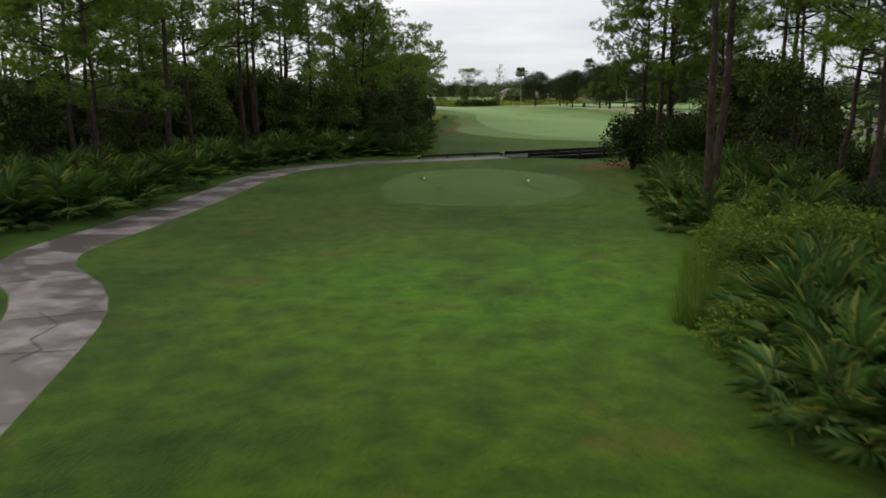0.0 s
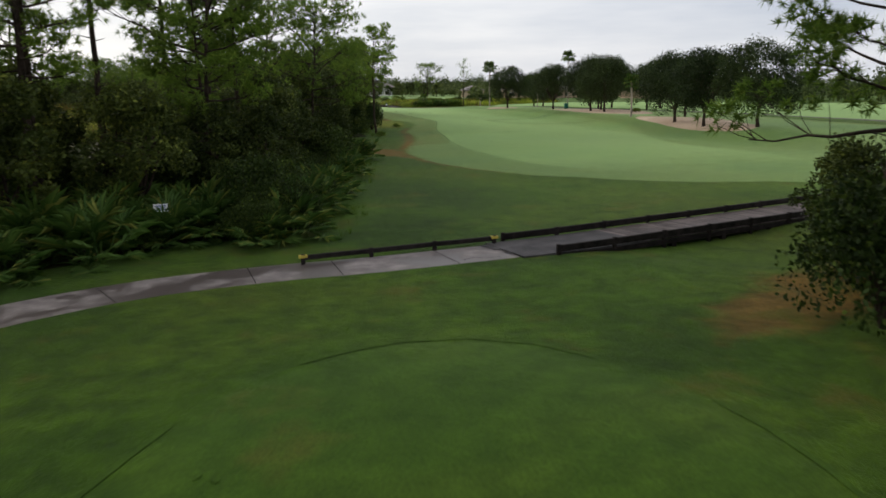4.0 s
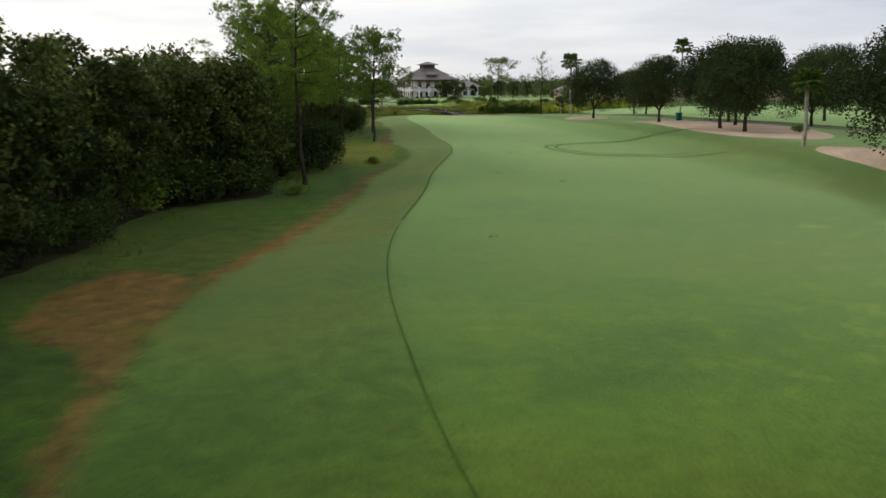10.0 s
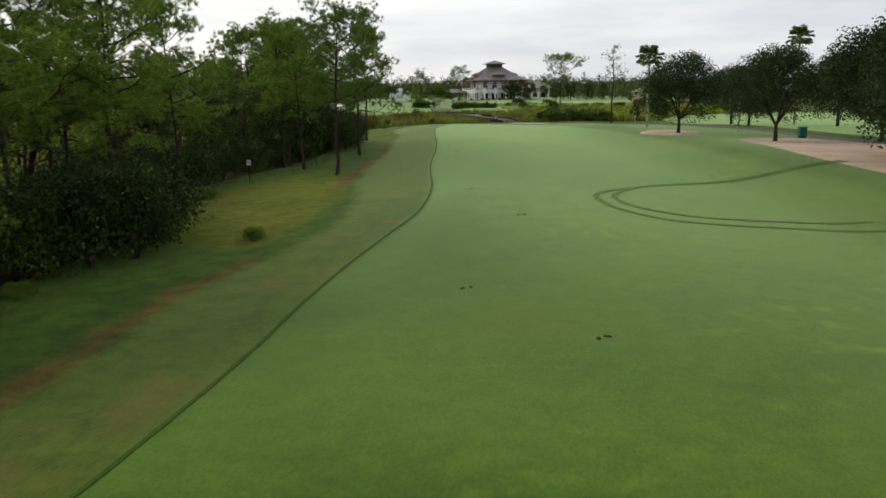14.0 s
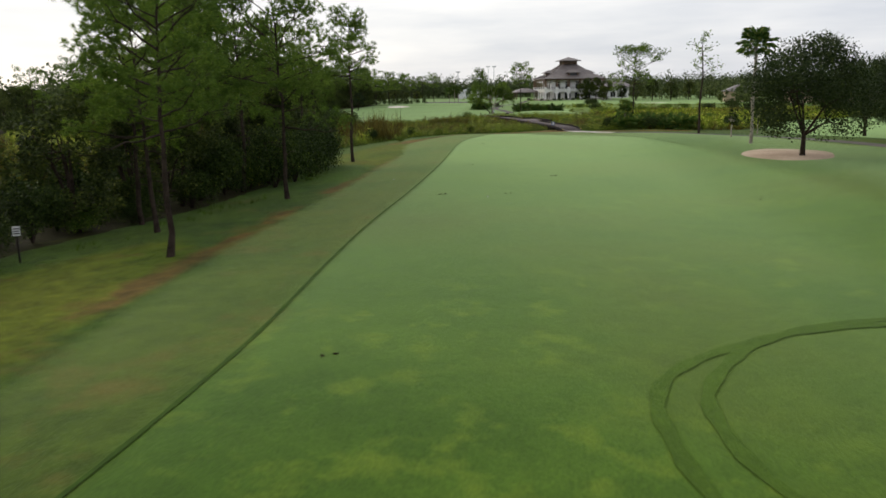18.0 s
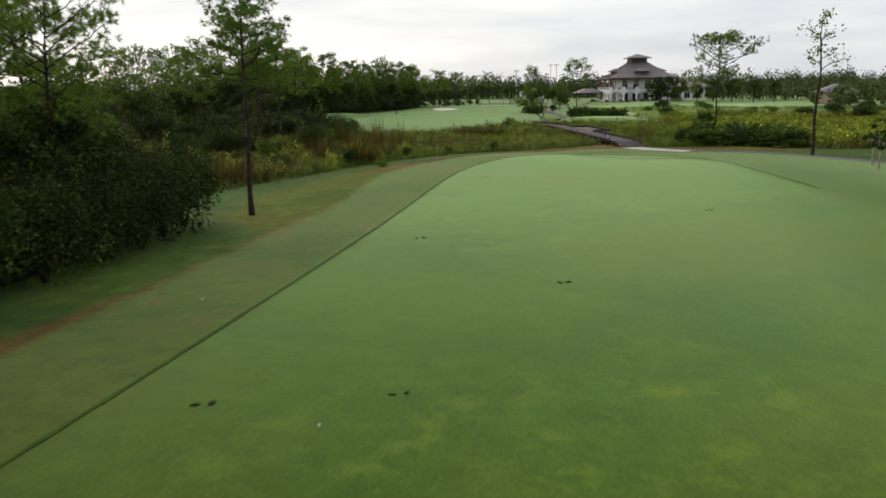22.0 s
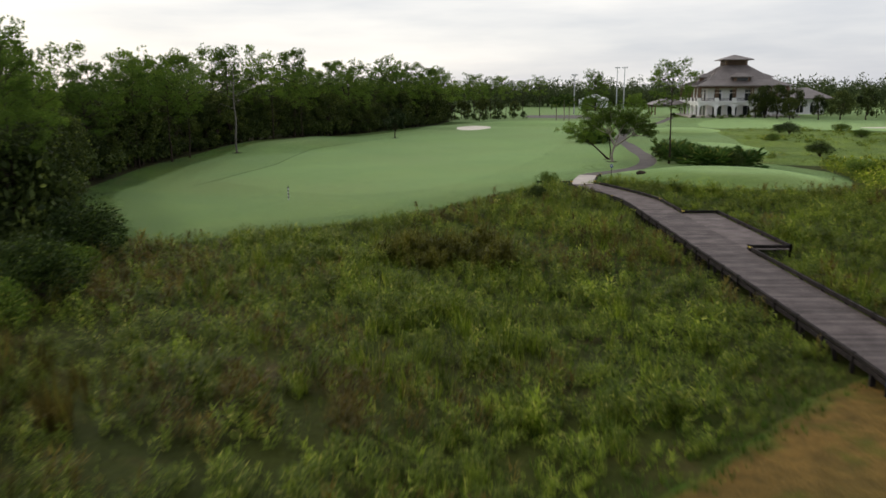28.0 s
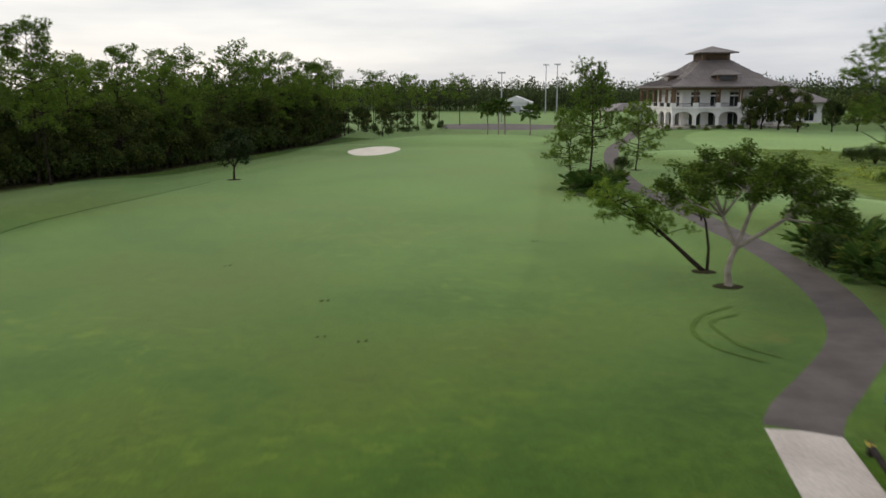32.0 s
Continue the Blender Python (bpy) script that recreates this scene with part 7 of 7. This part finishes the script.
# ---- small fixtures ----
def tee_marker(x, y):
    ob = thing("tee_marker", (x, y, gz(x, y)), "small white tee marker on the turf", "tee marker", "tee markers")
    bm = bmesh.new()
    bmesh.ops.create_uvsphere(bm, u_segments=12, v_segments=8, radius=0.08, matrix=Matrix.Translation((0, 0, 0.065)))
    part("ball", bm, WHITE, ob)
    part("spike", boxed((0.03, 0.03, 0.12), (0, 0, -0.02)), STEEL, ob)


for x, y in [(7.55, 49.1), (13.65, 46.8)]:
    tee_marker(x, y)
for x, y in [(41.9, 202.0), (34.8, 210.9), (41.8, 240.4), (43.3, 255.4)]:
    bm = bmesh.new()
    bmesh.ops.create_icosphere(bm, subdivisions=2, radius=0.03)
    ball = part("golf_ball", bm, WHITE, None)
    ball.matrix_basis = pose(x, y, gz(x, y) + 0.026)
    tagged(ball, "small white golf ball lying on the turf", "golf ball", "golf balls")


def sign_post(x, y, h, panel, label, colours, turn=0):
    ob = thing("sign", (x, y, gz(x, y)), label, "sign", turn=turn)
    part("post", boxed((0.07, 0.07, h), (0, 0.05, h / 2 - 0.1), bevel=0.006), TIMBER, ob)
    part("panel", boxed((panel[0], 0.03, panel[1]), (0, 0, h - panel[1] / 2), bevel=0.006), colours[0], ob)
    rows = 3
    for k in range(rows):
        part("lettering_bar", boxed((panel[0] * (0.75, 0.6, 0.7)[k], 0.012, panel[1] * 0.12), (0, -0.016, h - panel[1] * (0.25 + 0.25 * k))), colours[1], ob)


sign_post(4.5, 71.6, 1.7, (0.55, 0.32), "small white sign with dark lines at the thicket", (WHITE, BLUE), 10)
sign_post(22.4, 186.6, 1.6, (0.3, 0.42), "small white sign at the thicket's edge", (WHITE, TIMBER), 20)
sign_post(48.9, 295.6, 1.55, (0.5, 0.62), "blue and white notice beside the boardwalk", (BLUE, WHITE), 0)
sign_post(35.9, 366.3, 1.35, (0.34, 0.4), "small blue notice beside the path", (BLUE, WHITE), 0)
stake = thing("distance_post", (7.0, 338.2, gz(7, 338.2)), "black and white striped distance post", "post")
for k in range(8):
    bm = bmesh.new()
    bmesh.ops.create_cone(bm, cap_ends=True, segments=10, radius1=0.06, radius2=0.06, depth=0.16, matrix=Matrix.Translation((0, 0, 0.06 + 0.16 * k)))
    part("band", bm, (WHITE, BLACK)[k % 2], stake)
cooler = thing("water_cooler", (78, 214, gz(78, 214)), "teal drinks cooler box on a stand", "cooler")
part("case", boxed((0.8, 0.7, 1.0), (0, 0, 0.62), bevel=0.05), TEAL, cooler)
part("lid", boxed((0.86, 0.76, 0.1), (0, 0, 1.16), bevel=0.03), TEAL, cooler)
part("stand", boxed((0.7, 0.6, 0.16), (0, 0, 0.06)), TIMBER, cooler)
stump = bmesh.new()
bmesh.ops.create_icosphere(stump, subdivisions=3, radius=1.0, matrix=Matrix.Diagonal((0.55, 0.42, 0.3, 1)))
for v in stump.verts:
    v.co *= 1 + 0.14 * noise.noise(v.co * 4)
stump_ob = part("stump", stump, BARK, None)
stump_ob.matrix_basis = pose(39.4, 365.2, gz(39.4, 365.2) + 0.08)
tagged(stump_ob, "low dark weathered stump on the grass", "stump")


def light_pole(x, y, h):
    ob = thing("light_pole", (x, y, gz(x, y)), "tall grey sports floodlight pole", "light pole", "floodlight poles")
    bm = bmesh.new()
    bmesh.ops.create_cone(bm, cap_ends=True, segments=10, radius1=0.3, radius2=0.16, depth=h, matrix=Matrix.Translation((0, 0, h / 2 - 0.2)))
    part("shaft", bm, STEEL, ob)
    part("crossarm", boxed((2.6, 0.16, 0.16), (0, 0, h - 0.4)), STEEL, ob)
    for k in range(4):
        part("lamp_head", boxed((0.45, 0.5, 0.4), (-1.0 + 0.67 * k, -0.15, h - 0.1), bevel=0.05), STEEL, ob)


for x, y, h in [(19.7, 692, 21), (24.6, 662, 20.4), (6.5, 610, 16.4)]:
    light_pole(x, y, h)


# ---- clubhouse ----
def arcade(half, height, bays, thick):
    """One side of an arched wall, along x at y = -half."""
    bm = bmesh.new()
    w, pier, spring = 2 * half / bays, 0.75, height * 0.52
    prof = []
    for b in range(bays):
        x0 = -half + b * w
        prof += [(x0, 0.0, 0), (x0 + pier / 2, 0.0, 1)]
        r = (w - pier) / 2
        for k in range(9):
            t = math.pi * (1 - k / 8)
            prof.append((x0 + w / 2 + r * math.cos(t), spring + min(r, height * 0.34) * math.sin(t), 1))
        prof += [(x0 + w - pier / 2, 0.0, 1), (x0 + w, 0.0, 0)]
    for (xa, za, fa), (xb, zb, fb) in zip(prof, prof[1:]):
        if abs(xa - xb) < 1e-6:
            f = [(xa, -half, za), (xb, -half, zb), (xb, -half + thick, zb), (xa, -half + thick, za)]
            if abs(za - zb) > 1e-6:
                bm.faces.new([bm.verts.new(p) for p in f])
            continue
        for yy in (-half, -half + thick):
            bm.faces.new([bm.verts.new(p) for p in ((xa, yy, za), (xb, yy, zb), (xb, yy, height), (xa, yy, height))])
        bm.faces.new([bm.verts.new(p) for p in ((xa, -half, za), (xb, -half, zb), (xb, -half + thick, zb), (xa, -half + thick, za))])
    bmesh.ops.remove_doubles(bm, verts=bm.verts, dist=0.001)
    return bm


def hip(bm, lo, hi, z0, z1, at=(0, 0), thick=0.25):
    """A hipped skirt of roof between two rectangles, with a fascia."""
    (a, b), (c, d) = lo, hi
    x, y = at
    q = [[(x - a, y - b, z0), (x + a, y - b, z0), (x + a, y + b, z0), (x - a, y + b, z0)], [(x - c, y - d, z1), (x + c, y - d, z1), (x + c, y + d, z1), (x - c, y + d, z1)], [(x - a, y - b, z0 - thick), (x + a, y - b, z0 - thick), (x + a, y + b, z0 - thick), (x - a, y + b, z0 - thick)]]
    V = [[bm.verts.new(p) for p in r] for r in q]
    for k in range(4):
        j = (k + 1) % 4
        bm.faces.new((V[0][k], V[0][j], V[1][j], V[1][k]))
        bm.faces.new((V[2][k], V[2][j], V[0][j], V[0][k]))
    bm.faces.new(V[1]); bm.faces.new(V[2][::-1])
    return bm


def opening(parent, x, z, w, h, m, name="window"):
    """A glazed opening in a white frame, with a mullion, on a wall facing -y before the pose m."""
    win = part(name, boxed((w, 0.1, h), (x, 0, z + h / 2)), GLASS, parent, "dark glazing in a white frame")
    win.matrix_basis = m
    for size, at in (((w + 0.24, 0.16, 0.14), (x, 0, z + h + 0.05)), ((0.14, 0.16, h), (x - w / 2 - 0.05, 0, z + h / 2)), ((0.14, 0.16, h), (x + w / 2 + 0.05, 0, z + h / 2)), ((0.08, 0.14, h), (x, 0, z + h / 2))):
        part("window_frame", boxed(size, at), WHITE, win)


def seams(parent, lo, hi, z0, z1, count):
    """Raised seams of a metal roof, on all four slopes."""
    bm = bmesh.new()
    for side in range(4):
        m = Matrix.Rotation(side * math.pi / 2, 4, "Z")
        for k in range(count):
            u = -1 + 2 * (k + 0.5) / count
            a, b = Vector((u * lo, -lo, z0 + 0.03)), Vector((u * lo if abs(u * lo) < hi else math.copysign(hi, u), -hi, z1 + 0.03))
            if abs(u * lo) > hi:
                f = (lo - abs(u * lo)) / (lo - hi)
                b = Vector((u * lo, -lo + (lo - hi) * f, z0 + (z1 - z0) * f + 0.03))
            d = b - a
            q = d.to_track_quat("X", "Z").to_matrix().to_4x4()
            bmesh.ops.create_cube(bm, size=1.0, matrix=m @ Matrix.Translation((a + b) / 2) @ q @ Matrix.Diagonal((d.length, 0.07, 0.08, 1)))
    tagged(part("roof_ribbing", bm, ROOF, parent), kind="stuff")


def clubhouse(x, y):
    ob = thing("clubhouse", (x, y, gz(x, y) + 0.3), "white two-storey clubhouse with arcade, balconies and brown metal roof", "building")
    part("inner_wall", boxed((19, 19, 10), (0, 0, 4.95)), STUCCO, ob)
    for side in range(4):
        m = Matrix.Rotation(side * math.pi / 2, 4, "Z")
        arc = arcade(12.8, 4.5, 5, 0.5)
        part("arcade_wall", arc, STUCCO, ob, "white arched arcade wall").matrix_basis = m
        at = m @ Matrix.Translation((0, -9.56, 0))
        for k in range(4):
            opening(ob, -6.6 + 4.4 * k, 0.15, 2.6, 3.2, at, "glazed_door")
            opening(ob, -6.6 + 4.4 * k, 5.15, 2.0, 2.5, at, "balcony_door")
            opening(ob, -6.6 + 4.4 * k, 8.0, 2.0, 0.7, at)
        for k in range(6):
            cx = -12.5 + 5.0 * k
            part("pedestal", boxed((1.15, 0.75, 1.15), (cx, -12.5, 5.5), bevel=0.03), STUCCO, ob).matrix_basis = m
            for s in (-0.3, 0.3):
                part("column", boxed((0.34, 0.34, 3.6), (cx + s, -12.5, 7.85), bevel=0.02), WOOD, ob, "brown timber column").matrix_basis = m
            if k < 5:
                part("rail", boxed((3.86, 0.1, 0.1), (cx + 2.5, -12.6, 5.95)), BLACK, ob).matrix_basis = m
                bal = bmesh.new()
                for j in range(18):
                    box(bal, (0.05, 0.05, 0.9), (cx + 0.7 + j * 0.212, -12.6, 5.46))
                part("balustrade", bal, BLACK, ob).matrix_basis = m
        part("beam", boxed((25.6, 0.4, 0.45), (0, -12.5, 9.55)), WOOD, ob).matrix_basis = m
        dm = bmesh.new()
        box(dm, (4.4, 4.0, 1.9), (0, -8.4, 12.2))
        part("dormer_wall", dm, WOOD, ob).matrix_basis = m
        part("dormer_window", boxed((3.2, 0.1, 1.0), (0, -10.44, 12.3)), GLASS, ob).matrix_basis = m
        part("dormer_roof", hip(bmesh.new(), (3.0, 3.0), (1.2, 0.4), 13.2, 14.5, (0, -8.3)), ROOF, ob).matrix_basis = m
    part("balcony_floor", boxed((26.2, 26.2, 0.4), (0, 0, 4.7)), STUCCO, ob)
    part("ceiling", boxed((26.6, 26.6, 0.12), (0, 0, 9.86)), WOOD, ob)
    part("terrace", boxed((31, 31, 0.8), (0, 0, -0.3)), PALE, ob)
    part("lower_roof", hip(bmesh.new(), (13.6, 13.6), (9.2, 9.2), 10.2, 12.3), ROOF, ob)
    part("upper_roof", hip(bmesh.new(), (9.3, 9.3), (3.3, 3.3), 12.3, 17.2, thick=0.1), ROOF, ob)
    seams(ob, 13.6, 9.2, 10.2, 12.3, 34)
    seams(ob, 9.3, 3.3, 12.3, 17.2, 22)
    cup = part("cupola", boxed((6.4, 6.4, 2.2), (0, 0, 18.0)), WOOD, ob)
    for side in range(4):
        for k in range(5):
            part("louvre", boxed((5.0, 0.12, 0.12), (0, -3.24, 17.3 + 0.3 * k)), TIMBER, cup).matrix_basis = Matrix.Rotation(side * math.pi / 2, 4, "Z")
    part("cupola_roof", hip(bmesh.new(), (4.7, 4.7), (0.25, 0.25), 19.2, 20.9), ROOF, ob)
    wing = part("wing_wall", boxed((16, 14, 5.6), (20, 8, 2.8)), STUCCO, ob)
    part("wing_roof", hip(bmesh.new(), (10, 9), (5, 0.4), 5.7, 9.4, (20, 8)), ROOF, ob)
    for k in range(3):
        opening(wing, 16.5 + 4.2 * k, 0.6, 2.2, 2.6, Matrix.Translation((0, 0.96, 0)))
    part("side_porch_roof", hip(bmesh.new(), (5.6, 7), (1.5, 3), 3.7, 5.6, (-17.6, 9)), ROOF, ob, "dark low porch roof")
    ob.scale = (1.13, 1.13, 0.97)
    ob.rotation_euler = (0, 0, radians(10))
    for px, py in ((-22.4, 2.8), (-22.4, 15), (-13.4, 2.8), (-22.4, 9)):
        part("porch_post", boxed((0.35, 0.35, 3.7), (px, py, 1.75)), WOOD, ob)


clubhouse(65.2, 566)
for i, (x, y, s) in enumerate([(52, 545.5, 0.5), (55, 545, 0.45), (58, 545, 0.5), (61, 544.6, 0.45), (64, 544, 0.5), (69, 544, 0.7), (72, 543, 0.6), (47, 556, 0.6), (46, 562, 0.6), (60.5, 541, 0.5), (66.5, 541.4, 0.55)]):
    plant(BRIGHTS if i % 2 else SHRUBS, i, x, y, s, R.uniform(0, 360), tall=0.8, group="hedge plants round the clubhouse")
for i, (x, y, s) in enumerate([(70.6, 541, 1.15), (73.6, 543, 1.45), (77, 541, 1.5), (82, 543, 1.35), (89, 541, 1.1), (80, 536, 1.0), (96, 545, 1.3), (104, 548, 1.4), (112, 544, 1.3), (121, 548, 1.3)]):
    plant(WOODTREES, i, x, y, s, R.uniform(0, 360), group="trees round the clubhouse")
for i in range(34):
    x, y = R.uniform(62, 126), R.uniform(300, 478)
    if inside([x], [y], MARSH_A)[0]:
        plant(BRIGHTS if i % 3 else SHRUBS, i, x, y, R.uniform(0.7, 1.6), R.uniform(0, 360), tall=0.75, group="marsh bushes")
for i, (x, y) in enumerate([(4, 251), (-3, 257), (8, 262), (14, 270), (18, 277), (21, 283), (-8, 250), (-14, 262), (3, 267), (12, 256), (-20, 255), (-28, 262), (17, 262), (1, 245), (9, 246), (-36, 250), (30, 345)]):
    plant(BRIGHTS if i % 2 else SHRUBS, i, x, y, R.uniform(0.45, 0.85), R.uniform(0, 360), tall=0.75, group="marsh bushes")


def far_house(x, y, w, d, h, turn, wall, label):
    ob = thing("house", (x, y, gz(x, y)), label, "house", "far houses", turn=turn)
    part("wall", boxed((w, d, h), (0, 0, h / 2)), wall, ob)
    part("roof", hip(bmesh.new(), (w / 2 + 0.7, d / 2 + 0.7), (w / 2 - d * 0.36, 0.3), h + 0.2, h + d * 0.24), ROOF, ob)
    for k in range(3):
        win = part("window", boxed((w * 0.14, 0.1, h * 0.4), (w * (-0.3 + 0.3 * k), -d / 2 - 0.03, h * 0.5)), GLASS, ob)
        part("window_frame", boxed((w * 0.17, 0.08, 0.16), (w * (-0.3 + 0.3 * k), -d / 2 - 0.04, h * 0.72)), WHITE, win)


for k, (x, y) in enumerate([(150, 470), (168, 452), (186, 476), (206, 440), (132, 500), (222, 470), (196, 410)]):
    far_house(x, y, 18, 12, 4.2, 20 * k, SAND, "low tan house with grey roof in the distance")
shed = thing("white_hall", (5, 735, 0), "white gabled hall with a pale blue front", "building")
part("wall", boxed((15, 20, 4.6), (0, 0, 2.3)), WHITE, shed)
gb = bmesh.new()
gv = [gb.verts.new(p) for p in ((-8.2, -10.6, 4.4), (8.2, -10.6, 4.4), (0, -10.6, 7.6), (-8.2, 10.6, 4.4), (8.2, 10.6, 4.4), (0, 10.6, 7.6))]
for f in ((0, 1, 2), (3, 5, 4), (0, 2, 5, 3), (1, 4, 5, 2), (0, 3, 4, 1)):
    gb.faces.new([gv[k] for k in f])
part("roof", gb, WHITE, shed)
part("door", boxed((5, 0.2, 3), (0, -10.1, 1.5)), STEEL, shed)

bush_mass("clubhouse_garden", "low bright garden shrubs before the clubhouse", np.column_stack([np.linspace(44, 84, 34), 549.5 + 2.2 * np.sin(np.arange(34) * 2.3)]), 71, 0.22, 0.5, 2.2, 2.0, 160, 0.4, BRIGHT)
# ---- distant woods ----
rf = np.random.default_rng(77)


def far_tree(rng, H, R0, cards, size, pine):
    zc = H * (0.56 if pine else 0.5)
    d = unit(rng, cards)
    C = d * rng.uniform(0.4, 1.0, (cards, 1)) * [R0, R0, H * 0.46] + [0, 0, zc]
    C[:, :2] += np.sin(np.arange(cards) * 1.7)[:, None] * R0 * 0.25
    return join([tube([(0, 0, -0.3), (0.1, 0, H * 0.5), (0, 0, H * 0.85)], [0.22, 0.16, 0.06], 4), leaf_cards(rng, C, size, d)])


def far_wood(name, label, n, places, H, cards=70, size=1.5):
    P = places(n)
    P = np.column_stack([P, ground_z(P[:, 0], P[:, 1])])
    pieces = []
    for k in range(6):
        V, T = far_tree(rf, H * (0.8, 1.0, 1.15, 0.7, 0.95, 1.1)[k], H * (0.36, 0.26, 0.26, 0.4, 0.34, 0.24)[k], cards, size, k % 2)
        pieces.append(scatter(P[k::6], V, T, rf, 0.8, 1.2, 0.9, 1.15, 0.0))
    V, T = join(pieces)
    tagged(new(name, tri_mesh(name, V, T, HAZED_FARLEAF)), label, "woods", kind="stuff")


def band(x0, y0, x1, y1, depth):
    def places(n):
        t = rf.uniform(0, 1, n)
        return np.column_stack([x0 + (x1 - x0) * t + rf.uniform(-depth, depth, n), y0 + (y1 - y0) * t + rf.uniform(-depth, depth, n)])
    return places


def far_ring(n):
    a, r = rf.uniform(0, 2 * np.pi, n), rf.uniform(650, 1000, n)
    return np.column_stack([30 + np.cos(a) * r, 300 + np.sin(a) * r])


far_wood("far_woods_north", "distant mixed woodland behind the course", 1100, band(-200, 790, 330, 770, 40), 13.5, 90, 1.1)
far_wood("far_woods_northwest", "distant pine woodland", 300, band(-330, 700, -60, 660, 35), 13, 80, 1.1)
far_wood("far_woods_west", "distant pine woodland across open marsh", 420, band(-190, -60, -170, 320, 25), 12, 80, 1.0)
far_wood("far_woods_east", "distant woodland beyond the far fairway", 420, band(225, 40, 215, 400, 22), 10, 80, 1.0)
far_wood("far_woods_northeast", "distant woodland and gardens", 420, band(120, 590, 330, 575, 25), 8, 80, 0.9)
far_wood("woods_by_houses", "garden trees among far houses", 60, band(125, 480, 230, 430, 14), 7)
far_wood("north_wood_interior", "dense interior of the northern wood", 260, band(-108, 335, -62, 545, 26), 10.5, 130, 0.9)
far_wood("west_wood_interior", "dense interior of the western wood", 90, lambda n: fill(WOODS_L, n, 4.2, 41, (-44, -25, -15, 128)), 7.5, 150, 0.6)
far_wood("east_wood_interior", "dense interior of the eastern wood", 120, lambda n: fill(WOODS_R, n, 4.6, 42, (30, -28, 108, 56)), 8, 140, 0.6)
far_wood("far_woods_ring", "distant woodland at the horizon", 1100, far_ring, 14, 70, 1.8)
